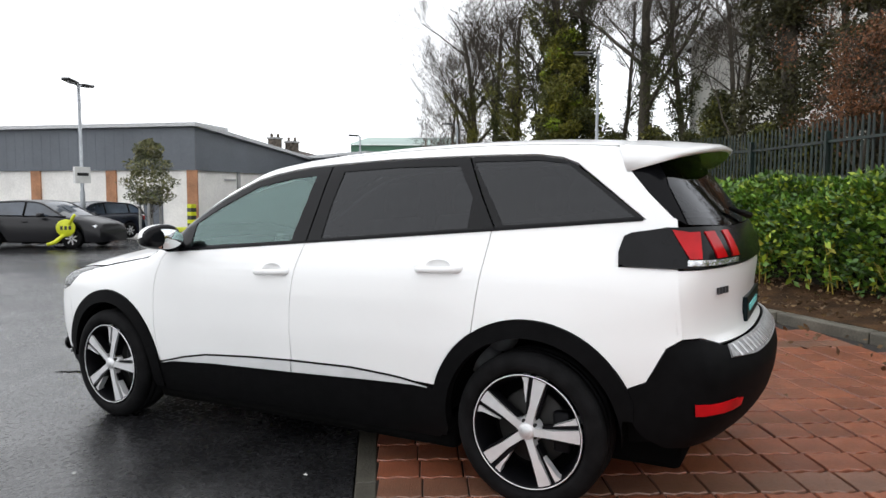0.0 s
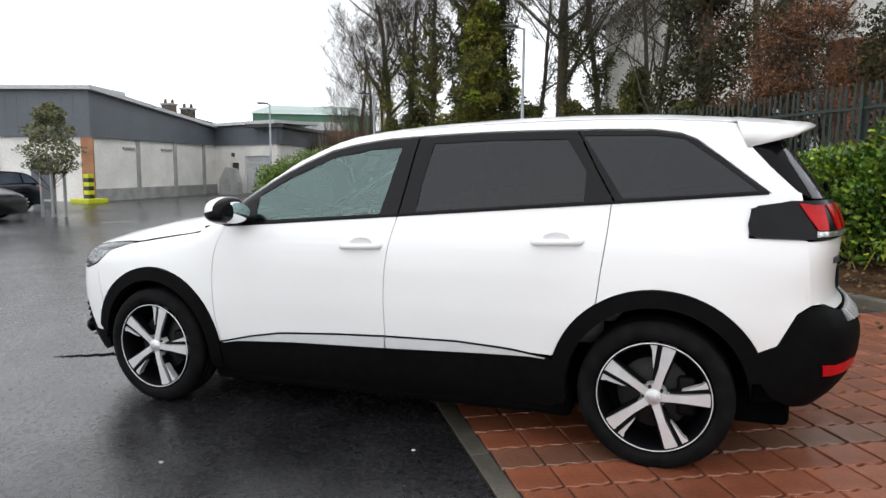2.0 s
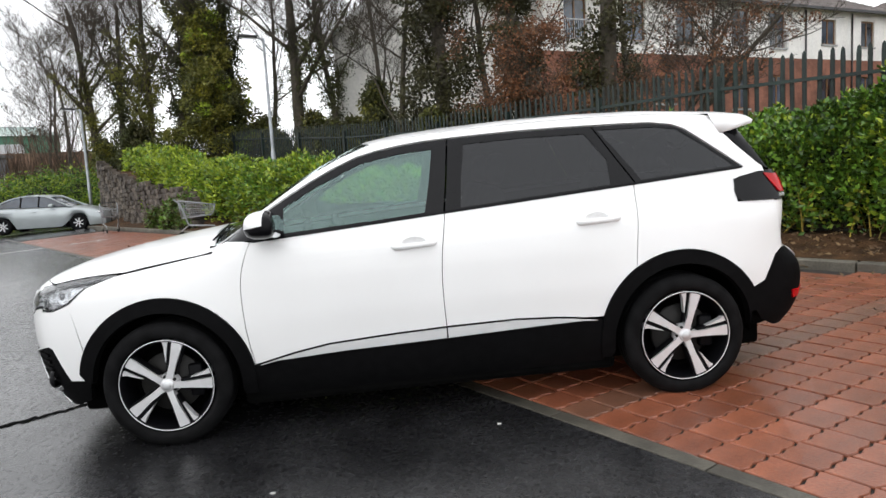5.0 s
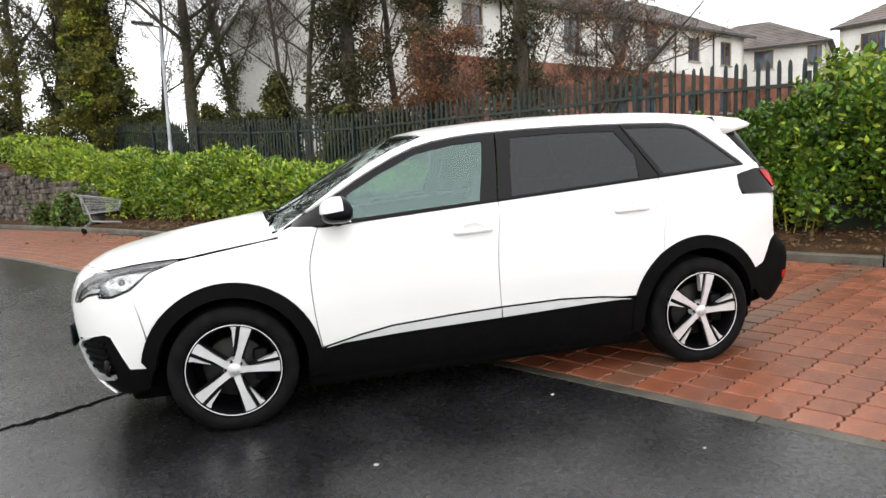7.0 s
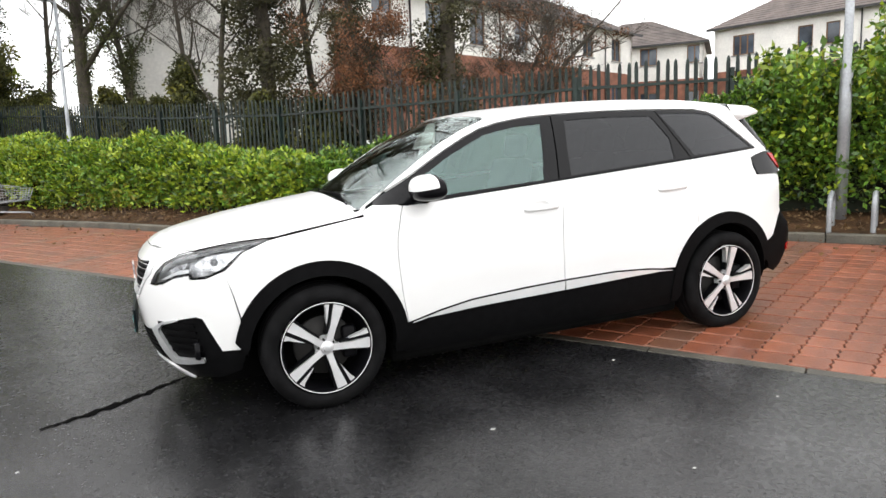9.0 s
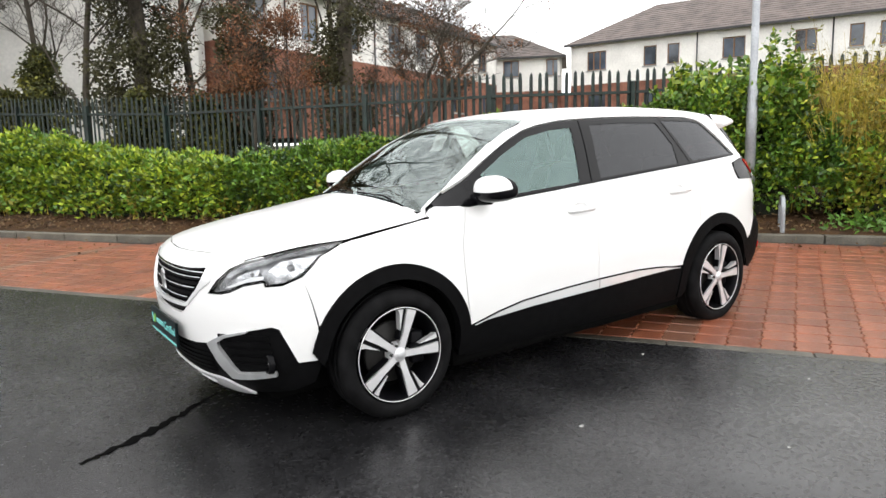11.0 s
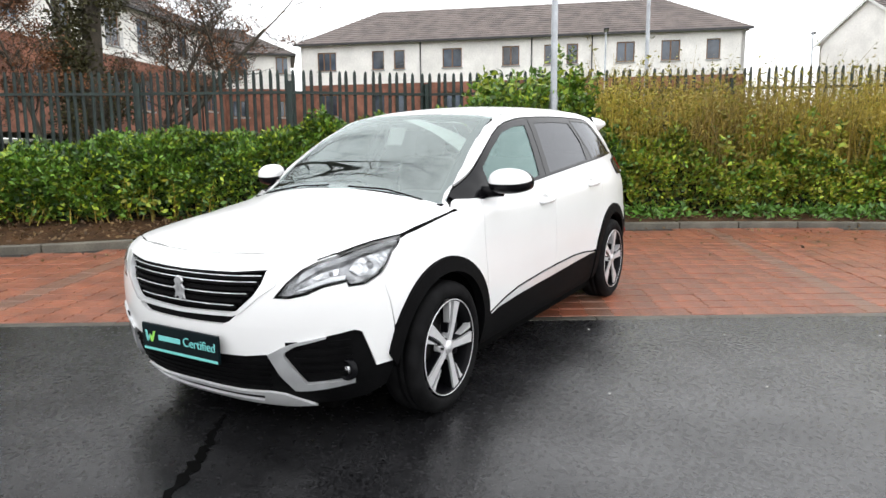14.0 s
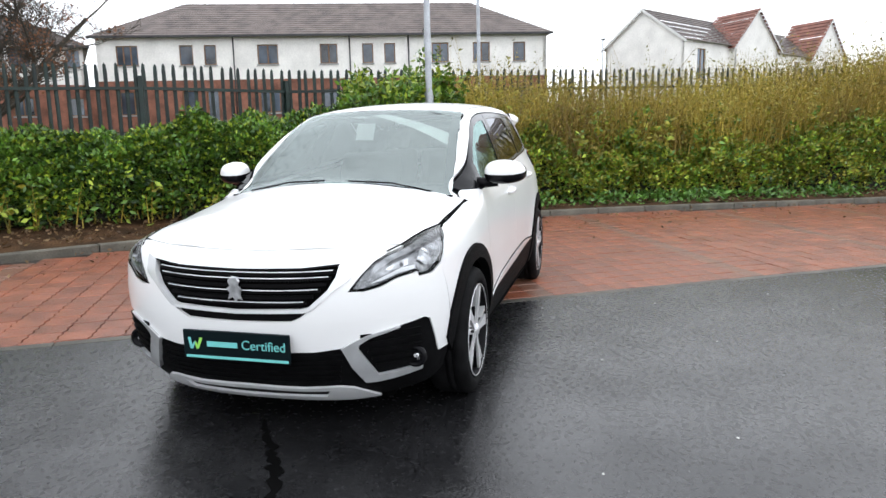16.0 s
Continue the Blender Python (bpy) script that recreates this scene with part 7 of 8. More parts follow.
        panel("step_rib", q, skin_rear, M_SILVER, step, offset=0.014, depth=0.006, step=10, ystep=0.1)
    for s in (1, -1):
        rf = rt([('x', 2.09, 0.505), ('y', -0.64, 0.51), ('y', -0.60, 0.505), ('y', -0.60, 0.475), ('y', -0.66, 0.465), ('x', 2.09, 0.460)])
        panel("reflector", [(a * s, z) for a, z in rf], skin_rear, M_RED, rb, offset=0.010, depth=0.01, step=4, ystep=0.05, label="red rear reflector")
    tg_l = rt([('y', 0.0, 1.022), ('y', -0.5, 1.022), ('x', 2.12, 1.022), ('x', 2.008, 1.022), ('x', 2.015, 0.90), ('x', 2.026, 0.757), ('x', 2.10, 0.752), ('y', -0.62, 0.722), ('y', -0.45, 0.722), ('y', 0.0, 0.722)])
    tg = panel("tailgate", tg_l + [(-a, z) for a, z in tg_l[::-1]][1:-1], skin_rear, M_WHITE, c, offset=-0.003, step=3, ystep=0.05)[0]
    bx = lambda y, z: float(skin_rear(np.array([[polar(('y', y, z), 1.2, 1)[0], z]]))[0][0])  # noqa: E731
    for k, (y0, w) in enumerate(((-0.60, 0.02), (-0.575, 0.022), (-0.55, 0.022), (-0.525, 0.022))):
        x0 = bx(y0, 0.93)
        box("tailgate_mark", (x0 - 0.004, y0 - w / 2 + 0.002, 0.915), (x0 + 0.006, y0 + w / 2 - 0.004, 0.942), M_PIPE, tg, "small dark bar", m=Matrix.Identity(4))
    x0 = bx(-0.1, 0.80)
    box("rear_plate", (x0 - 0.01, -0.26, 0.75), (x0 + 0.012, 0.26, 0.86), M_PLATE, tg, "dark teal rear plate", 0.004)
    box("rear_plate_bar", (x0 + 0.011, -0.2, 0.79), (x0 + 0.016, 0.15, 0.82), M_TEAL, tg, "plain teal bar")
    lb = rt([('y', 0.0, 1.178), ('y', -0.5, 1.182), ('x', 2.10, 1.186), ('x', 1.965, 1.186), ('x', 1.83, 1.168), ('x', 1.803, 1.155), ('x', 1.787, 1.09), ('x', 1.793, 1.045), ('x', 1.83, 1.034), ('x', 2.0, 1.028), ('x', 2.12, 1.03), ('y', -0.5, 1.03), ('y', 0.0, 1.03)])
    rl = panel("lamp_band", lb + [(-a, z) for a, z in lb[::-1]][1:-1], skin_rear, M_DARKLENS, c, offset=0.012, depth=0.03, step=3, ystep=0.04, label="dark rear lamp band")[0]
    for s in (1, -1):
        for (xa, xb) in ((('x', 2.045), ('x', 2.075)), (('y', -0.635), ('y', -0.575)), (('y', -0.51), ('y', -0.455))):
            q = [polar((xa[0], xa[1], 1.165), 1.2, 1), polar((xb[0], xb[1], 1.165), 1.2, 1), (polar((xb[0], xb[1], 1.06), 1.2, 1)[0] - 1.2, 1.062), (polar((xa[0], xa[1], 1.06), 1.2, 1)[0] - 0.6, 1.062)]
            if xa[0] == 'x':
                q = [polar(('x', 1.985, 1.176), 1.2, 1)] + q
            panel("light_claw", [(a * s, z) for a, z in q], skin_rear, M_RED, rl, offset=0.017, depth=0.008, step=3, ystep=0.04, label="red claw-shaped light")
        q = rt([('x', 2.05, 1.058), ('y', -0.45, 1.056), ('y', -0.45, 1.036), ('x', 2.05, 1.036)])
        panel("light_foot", [(a * s, z) for a, z in q], skin_rear, M_LAMPIN, rl, offset=0.016, depth=0.006, step=3, ystep=0.04, label="clear lamp strip")
    rg_l = rt([('y', 0.0, 1.50), ('y', -0.40, 1.49), ('y', -0.53, 1.47), ('y', -0.60, 1.36), ('y', -0.66, 1.20), ('y', -0.4, 1.188), ('y', 0.0, 1.186)])
    rg = panel("rear_glass", rg_l + [(-a, z) for a, z in rg_l[::-1]][1:-1], skin_rear, G_DARK, c, offset=0.0, depth=0.01, step=4, ystep=0.05, label="dark rear window")[0]
    for s in (1, -1):
        fin = rt([('y', -0.535, 1.47), ('y', -0.605, 1.36), ('y', -0.665, 1.20), ('x', 1.998, 1.222), ('x', 1.885, 1.335), ('x', 1.795, 1.44)])
        panel("pillar_fin", [(a * s, z) for a, z in fin], skin_rear, M_GLOSSBLACK, c, offset=0.002, depth=0.02, step=3, ystep=0.04, label="gloss black pillar fin")
    # roof spoiler
    b = bmesh.new()
    sec = []
    for y in np.linspace(-0.625, 0.625, 19):
        e = (abs(y) / 0.625) ** 2
        zr = float(skin_top(np.array([[1.74, max(min(y, 0.53), -0.53)]]))[0][2])
        x1 = 2.12 - 0.14 * e
        zt = 1.548 - 0.052 * e
        sec.append([(1.74, y * 0.90, zr + 0.004), (1.90, y * 0.96, (zr * 0.55 + zt * 0.45) + 0.006), (x1 - 0.03, y, zt + 0.004), (x1, y, zt - 0.012), (x1 - 0.015, y, zt - 0.03), (1.78, y * 0.985, 1.49 - 0.068 * e)])
    rows = [[b.verts.new(p) for p in r] for r in sec]
    for r0, r1 in zip(rows, rows[1:]):
        for i in range(5):
            b.faces.new((r0[i], r1[i], r1[i + 1], r0[i + 1])).material_index = 1 if i == 4 else 0
    b.faces.new(rows[0])
    b.faces.new(rows[-1][::-1])
    bmesh.ops.recalc_face_normals(b, faces=b.faces)
    part("roof_spoiler", b, [M_WHITE, M_GLOSSBLACK], c, "white roof spoiler with black underside")
    wb = bmesh.new()
    add_tube(wb, [(2.20, 0.05, 1.215), (2.15, -0.25, 1.255)], [0.018, 0.009], 6)
    part("rear_wiper", wb, M_PLASTIC, c, "black rear wiper")
    # mirrors
    for s in (-1, 1):
        mi = thing("mirror")
        mi.parent = c
        my, mw = (0.948, 0.126) if s < 0 else (0.892, 0.104)
        b = bmesh.new()
        bmesh.ops.create_uvsphere(b, u_segments=36, v_segments=24, radius=1)
        for v in b.verts:
            x, y, z = (math.copysign(abs(q) ** 0.74, q) for q in v.co)
            sx_ = 0.105 if x < 0 else 0.055
            taper = 1 - 0.16 * max(0.0, y * s)
            v.co = Vector((-0.80 + sx_ * x + 0.03 * max(0.0, y * s) ** 2, s * (my + mw * y * s), 1.138 + (0.084 * z if z > 0 else 0.062 * z) * taper))
        for co, no in (((-0.80, 0, 1.152), (-0.16, 0, 1.0)), ((-0.79, 0, 1.138), (1, 0, 0))):
            bmesh.ops.bisect_plane(b, geom=b.verts[:] + b.edges[:] + b.faces[:], dist=1e-5, plane_co=co, plane_no=no)
        for f in b.faces:
            m_ = f.calc_center_median()
            f.material_index = 1 if m_.z < 1.152 + 0.16 * (m_.x + 0.80) or m_.x > -0.79 else 0
        part("mirror_shell", b, [M_WHITE, M_GLOSSBLACK], mi, "white mirror cap, black below")
        b = bmesh.new()
        add_tube(b, [(-0.83, s * 0.765, 1.085), (-0.815, s * 0.83, 1.085), (-0.80, s * 0.90, 1.095)], [0.035, 0.032, 0.035], 8)
        part("mirror_arm", b, M_GLOSSBLACK, mi, "black mirror arm")
        b = bmesh.new()
        lathe(b, [(0.001, 0.0), (0.9, 0.0), (1.0, -0.15)], 'x', 24)
        for v in b.verts:
            v.co = Vector((-0.742 + v.co.x * 0.02 - 0.028 * v.co.y, s * (my + v.co.y * 0.095), 1.137 + v.co.z * 0.058))
        part("mirror_glass", b, MATS.get("mirror_silver") or mat("mirror_silver", (0.75, 0.77, 0.78), 0.03, metal=1.0, vary=0.02), mi, "mirror glass")
    # inner shell, wheel houses, floor, cabin
    sh = [(-2.05, 0.30)] + [(-1.845, 0.30)] + circle(-1.42, 0.335, 0.42, 184, -4, 20) + [(-0.98, 0.26), (0.98, 0.26)] + circle(1.42, 0.335, 0.42, 184, -4, 20) + [(2.03, 0.33), (2.03, 1.15), (1.9, 1.2), (1.0, 1.15), (0.0, 1.09), (-0.85, 1.04), (-1.2, 1.01), (-1.75, 0.93), (-2.0, 0.78)]
    # the near-black shell gives the panel gaps their shade by colour
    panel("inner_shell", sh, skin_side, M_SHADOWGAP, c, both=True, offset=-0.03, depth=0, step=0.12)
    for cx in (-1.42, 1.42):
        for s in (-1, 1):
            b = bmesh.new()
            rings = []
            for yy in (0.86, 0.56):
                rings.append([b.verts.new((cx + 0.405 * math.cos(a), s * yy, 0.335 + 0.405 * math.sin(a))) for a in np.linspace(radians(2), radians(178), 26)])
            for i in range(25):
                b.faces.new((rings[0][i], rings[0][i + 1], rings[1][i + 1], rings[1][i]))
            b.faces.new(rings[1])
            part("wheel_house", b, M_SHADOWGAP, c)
    # floor set low and a box added under the sills to block light below
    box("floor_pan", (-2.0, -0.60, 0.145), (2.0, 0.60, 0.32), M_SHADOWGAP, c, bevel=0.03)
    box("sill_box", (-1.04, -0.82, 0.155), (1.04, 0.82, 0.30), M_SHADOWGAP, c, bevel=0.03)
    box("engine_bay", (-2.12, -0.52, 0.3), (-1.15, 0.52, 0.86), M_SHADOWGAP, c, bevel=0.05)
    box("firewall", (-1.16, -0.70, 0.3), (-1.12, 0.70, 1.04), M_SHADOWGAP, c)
    panel("headliner", [(-0.18, -0.52), (-0.18, 0.52), (1.7, 0.5), (1.7, -0.5)], skin_top, M_LINER, c, offset=-0.05, depth=0, step=0.2, label="pale headliner")
    b = bmesh.new()
    add_box(b, (-1.12, -0.70, 0.80), (-0.62, 0.70, 1.02), 0.06)
    add_box(b, (-0.86, -0.62, 0.96), (-0.70, -0.18, 1.075), 0.04)
    part("dashboard", b, M_DASH, c, "dark dashboard")
    b = bmesh.new()
    add_box(b, (-0.72, -0.12, 0.96), (-0.70, 0.14, 1.10), 0.01)
    part("dash_screen", b, M_GLOSSBLACK, c)
    b = bmesh.new()
    add_tube(b, [(0.175 * math.cos(a), 0.175 * math.sin(a), 0) for a in np.linspace(0, 2 * math.pi, 33)], 0.015, 8, cap=False)
    add_box(b, (-0.17, -0.02, -0.01), (0.17, 0.02, 0.01), 0.005)
    bmesh.ops.transform(b, matrix=Matrix.Translation((-0.50, 0.38, 0.93)) @ Matrix.Rotation(radians(66), 4, 'Y'), verts=b.verts)
    part("steering_wheel", b, M_DASH, c, "dark steering wheel")
    for y in (-0.38, 0.38):
        seat(c, 0.02, y, 0.52)
    for y in (-0.46, 0.0, 0.46):
        seat(c, 0.92, y, 0.42)
    box("parcel_shelf", (1.35, -0.66, 0.9), (2.0, 0.66, 0.94), M_DASH, c)
    box("tax_disc", (-0.44, 0.02, 1.34), (-0.437, 0.15, 1.47), M_FRAMEW, c, "white paper behind the windscreen", m=Matrix.Translation((-0.44, 0, 1.40)) @ Matrix.Rotation(radians(30), 4, 'Y') @ Matrix.Translation((0.44, 0, -1.40)))
    panel("paper_strip", [(-0.385, 0.06), (-0.375, -0.06), (-0.60, -0.575), (-0.72, -0.585)], skin_top, M_FRAMEW, c, offset=-0.008, depth=0, step=0.08, label="white strip behind the windscreen")
    b = bmesh.new()
    add_box(b, (-0.40, -0.11, 1.44), (-0.36, 0.11, 1.50), 0.015)
    part("inner_mirror", b, M_DASH, c)
    # wheels
    wheel(-1.42, -0.792, -1, -1, c)
    wheel(1.42, -0.792, -1, 3, c)
    wheel(-1.42, 0.792, 1, 20, c)
    wheel(1.42, 0.792, 1, 40, c)
    return c


build_car()

# ---- other parked cars ----
M_CARDARK = mat("dark_grey_car_paint", (0.007, 0.007, 0.009), 0.3, vary=0.08, scale=2, coat=0.15, spec=0.3)
M_CARBLUE = mat("dark_blue_car_paint", (0.008, 0.011, 0.020), 0.3, vary=0.08, scale=2, coat=0.15, spec=0.3)
M_CARSILVER = mat("silver_green_car_paint", (0.42, 0.46, 0.47), 0.3, metal=0.35, vary=0.04, scale=2, coat=0.6)
M_YELLOW = mat("yellow_plastic", (0.62, 0.66, 0.02), 0.45, vary=0.08, scale=5)


def small_wheel(parent, x, y, r):
    w = thing("wheel")
    w.parent = parent
    s = -1 if y < 0 else 1
    w.matrix_basis = Matrix.Translation((x, y, r))
    b = bmesh.new()
    lathe(b, [(r * 0.66, s * 0.09), (r * 0.9, s * 0.10), (r, s * 0.07), (r, -s * 0.08), (r * 0.6, -s * 0.09)], 'y', 28)
    part("tyre", b, M_TYRE, w)
    b = bmesh.new()
    lathe(b, [(r * 0.68, s * 0.092), (r * 0.60, s * 0.085), (r * 0.56, s * 0.05), (0.02, s * 0.05)], 'y', 28)
    rim = part("rim", b, M_RIMBLACK, w)
    for k in range(7):
        a = 2 * math.pi * k / 7
        b = bmesh.new()
        m = Matrix.Rotation(a, 4, 'Y')
        add_box(b, (0.03, s * 0.055, -0.018), (r * 0.64, s * 0.085, 0.018), 0.0, m)
        part("spoke", b, M_RIMFACE, rim, smooth=False)
    return w


def parked_car(m, paint, label, length, height, body_top, roof, wheel_x, width=1.78, wheel_r=0.315):
    """A parked car, its nose towards -x: body_top and roof are (x, z) curves of the lower body and of the cabin."""
    c = thing("parked_car", m, label, "car")
    bt = [tuple(p) for p in spline(body_top, 5)]
    b = bmesh.new()
    hw = width / 2
    rows = []
    for x, zt in bt:
        f = 1 - 0.16 * (abs(x) / (length / 2)) ** 4
        arch = 0.0
        for wx in wheel_x:
            if abs(x - wx) < wheel_r + 0.06:
                arch = max(arch, math.sqrt(max(0, (wheel_r + 0.06) ** 2 - (x - wx) ** 2)) + wheel_r)
        z0 = max(0.2, min(arch, zt - 0.12))
        prof = [(hw * 0.93 * f, z0), (hw * 0.99 * f, z0 + (zt - z0) * 0.3), (hw * f, z0 + (zt - z0) * 0.55), (hw * 0.97 * f, z0 + (zt - z0) * 0.85), (hw * 0.88 * f, zt - 0.01), (hw * 0.5 * f, zt + 0.025), (0, zt + 0.03)]
        row = [b.verts.new((x, -y, z)) for y, z in prof] + [b.verts.new((x, y, z)) for y, z in prof[::-1][1:]]
        rows.append(row)
    for r0, r1 in zip(rows, rows[1:]):
        for i in range(len(r0) - 1):
            b.faces.new((r0[i], r0[i + 1], r1[i + 1], r1[i]))
    b.faces.new(rows[0][::-1])
    b.faces.new(rows[-1])
    bmesh.ops.recalc_face_normals(b, faces=b.faces)
    part("body", b, paint, c)
    rf = [tuple(p) for p in spline(roof, 5)]
    xs = [p[0] for p in bt]
    zs = [p[1] for p in bt]
    b, g3 = bmesh.new(), bmesh.new()
    top, low = [], []
    for x, z in rf:
        zb = float(np.interp(x, xs, zs)) + 0.01
        top.append((x, max(z, zb)))
        low.append((x, zb))
    wr = lambda z: hw * (0.90 - 0.30 * (z - 0.95))  # noqa: E731
    for sgn in (-1, 1):
        g = bmesh.new()
        lo = [g.verts.new((x, sgn * wr(z), z)) for x, z in low]
        hi = [g.verts.new((x, sgn * wr(z - 0.05), max(z - 0.06, l[1]))) for (x, z), l in zip(top, low)]
        for i in range(len(lo) - 1):
            if hi[i].co.z - lo[i].co.z > 1e-4 or hi[i + 1].co.z - lo[i + 1].co.z > 1e-4:
                g.faces.new((lo[i], lo[i + 1], hi[i + 1], hi[i]))
        part("side_glass", g, M_PANE, c, "dark side windows", smooth=False)
    g2 = bmesh.new()
    prev = None
    flat_lo = min(i for i, p in enumerate(rf) if p[1] > height - 0.10)
    flat_hi = max(i for i, p in enumerate(rf) if p[1] > height - 0.10)
    for i, (x, z) in enumerate(top):
        n = 7
        row_pts = [(x, wr(z - 0.04) * (-1 + 2 * k / (n - 1)), z - 0.05 * abs(-1 + 2 * k / (n - 1)) ** 2.5) for k in range(n)]
        tgt = b if flat_lo <= i <= flat_hi else g2
        row = row_pts
        if prev is not None:
            t = b if flat_lo < i <= flat_hi else (g2 if i <= flat_lo else g3)
            a_ = [t.verts.new(p) for p in prev]
            b_ = [t.verts.new(p) for p in row]
            for k in range(n - 1):
                t.faces.new((a_[k], a_[k + 1], b_[k + 1], b_[k]))
        prev = row
    bmesh.ops.remove_doubles(b, verts=b.verts, dist=1e-4)
    bmesh.ops.remove_doubles(g2, verts=g2.verts, dist=1e-4)
    bmesh.ops.remove_doubles(g3, verts=g3.verts, dist=1e-4)
    part("roof", b, paint, c)
    part("windscreen", g2, M_PANE, c, "dark windscreen")
    part("rear_screen", g3, M_PANE, c, "dark rear screen")
    for sgn in (-1, 1):
        for k, f in enumerate((0.42, 0.64)):
            i = int(f * len(rf))
            (x, z), (_, zl) = top[i], low[i]
            bb = bmesh.new()
            add_tube(bb, [(x + 0.04, sgn * (wr(zl) + 0.004), zl), (x, sgn * (wr(z - 0.05) + 0.004), z - 0.05)], 0.03, 5)
            part("pillar", bb, M_GLOSSBLACK, c)
        pts = [(x, sgn * (wr(z - 0.05) + 0.003), max(z - 0.05, l[1])) for (x, z), l in zip(top, low)]
        bb = bmesh.new()
        add_tube(bb, pts, 0.028, 5)
        part("roof_side", bb, paint, c)
        x0 = bt[0][0]
        x1 = bt[-1][0]
        bb = bmesh.new()
        add_box(bb, (x0 + 0.10, sgn * hw * 0.52, 0.60), (x0 + 0.34, sgn * hw * 0.86, 0.72), 0.03)
        part("headlamp", bb, M_LAMPIN, c)
        bb = bmesh.new()
        add_box(bb, (x1 - 0.18, sgn * hw * 0.55, 0.72), (x1 - 0.02, sgn * hw * 0.86, 0.88), 0.03)
        part("tail_lamp", bb, M_RED, c)
        bb = bmesh.new()
        xm = rf[int(0.27 * len(rf))][0]
        add_box(bb, (xm - 0.08, sgn * (hw * 0.93), 0.95), (xm + 0.08, sgn * (hw * 0.93 + 0.2), 1.08), 0.04)
        part("mirror", bb, paint, c)
        for hx in (0.15, 1.0):
            bb = bmesh.new()
            add_box(bb, (hx - 0.1, sgn * hw * 0.975, 0.80), (hx + 0.1, sgn * (hw * 0.975 + 0.035), 0.83), 0.01)
            part("handle", bb, paint, c)
        for wx in wheel_x:
            small_wheel(c, wx, sgn * (hw - 0.12), wheel_r)
    box("underside", (-length / 2 + 0.3, -hw * 0.8, 0.16), (length / 2 - 0.3, hw * 0.8, 0.34), M_SHADOWGAP, c, bevel=0.04)
    return c


HATCH_B = [(-2.15, 0.55), (-2.05, 0.72), (-1.6, 0.88), (-1.05, 0.97), (0.0, 0.99), (1.2, 1.0), (1.95, 0.98), (2.1, 0.8), (2.13, 0.55)]
HATCH_R = [(-1.12, 0.98), (-0.75, 1.18), (-0.3, 1.41), (0.2, 1.475), (0.9, 1.46), (1.5, 1.39), (1.8, 1.22), (2.0, 0.99)]
SEDAN_B = [(-2.38, 0.52), (-2.28, 0.68), (-1.8, 0.84), (-1.25, 0.94), (0.0, 0.97), (1.3, 1.0), (2.1, 1.0), (2.33, 0.92), (2.38, 0.55)]
SEDAN_R = [(-1.25, 0.95), (-0.8, 1.18), (-0.35, 1.40), (0.15, 1.465), (0.7, 1.44), (1.2, 1.31), (1.75, 1.02)]


def stand(x, y, heading):
    return Matrix.Translation((x, y, land(x, y))) @ Matrix.Rotation(radians(heading), 4, 'Z')


parked_car(stand(-18.8, 8.85, 205), M_CARDARK, "dark grey hatchback with a yellow wheel clamp", 4.3, 1.475, HATCH_B, HATCH_R, (-1.3, 1.3))
parked_car(stand(-22.5, 12.5, 95), M_CARBLUE, "dark blue hatchback beside a lamp post", 4.3, 1.475, HATCH_B, HATCH_R, (-1.3, 1.3))
parked_car(stand(-27.0, 13.2, 40), M_CARDARK, "dark hatchback parked at the supermarket wall", 4.3, 1.475, HATCH_B, HATCH_R, (-1.3, 1.3))
parked_car(stand(-14.0, 23.1, 184), M_CARSILVER, "silver saloon car parked by the far hedge", 4.77, 1.465, SEDAN_B, SEDAN_R, (-1.42, 1.30), wheel_r=0.32)


def yellow_clamp(x, y, heading):
    c = thing("wheel_clamp", Matrix.Translation((x, y, land(x, y))) @ Matrix.Rotation(radians(heading), 4, 'Z'), "bright yellow wheel clamp with black print", "wheel clamp")
    b = bmesh.new()
    lathe(b, [(0.02, -0.02), (0.24, -0.02), (0.26, 0.0), (0.24, 0.02), (0.02, 0.02)], 'y', 28, (0, 0, 0.62))
    part("disc", b, M_YELLOW, c)
    b = bmesh.new()
    add_tube(b, [(0.1, 0, 0.72), (0.22, 0, 0.98), (0.26, 0.0, 1.02)], [0.05, 0.045, 0.04], 8)
    part("upper_arm", b, M_YELLOW, c)
    b = bmesh.new()
    add_tube(b, [(-0.05, 0, 0.42), (-0.3, 0, 0.2), (-0.5, 0, 0.14)], [0.06, 0.06, 0.05], 8)
    part("lower_arm", b, M_YELLOW, c)
    for k in (-0.11, 0.0, 0.11):
        box("print_bar", (k - 0.035, -0.027, 0.57), (k + 0.035, -0.021, 0.68), M_PIPE, c, "plain black bar")


yellow_clamp(-17.15, 8.4, 53)

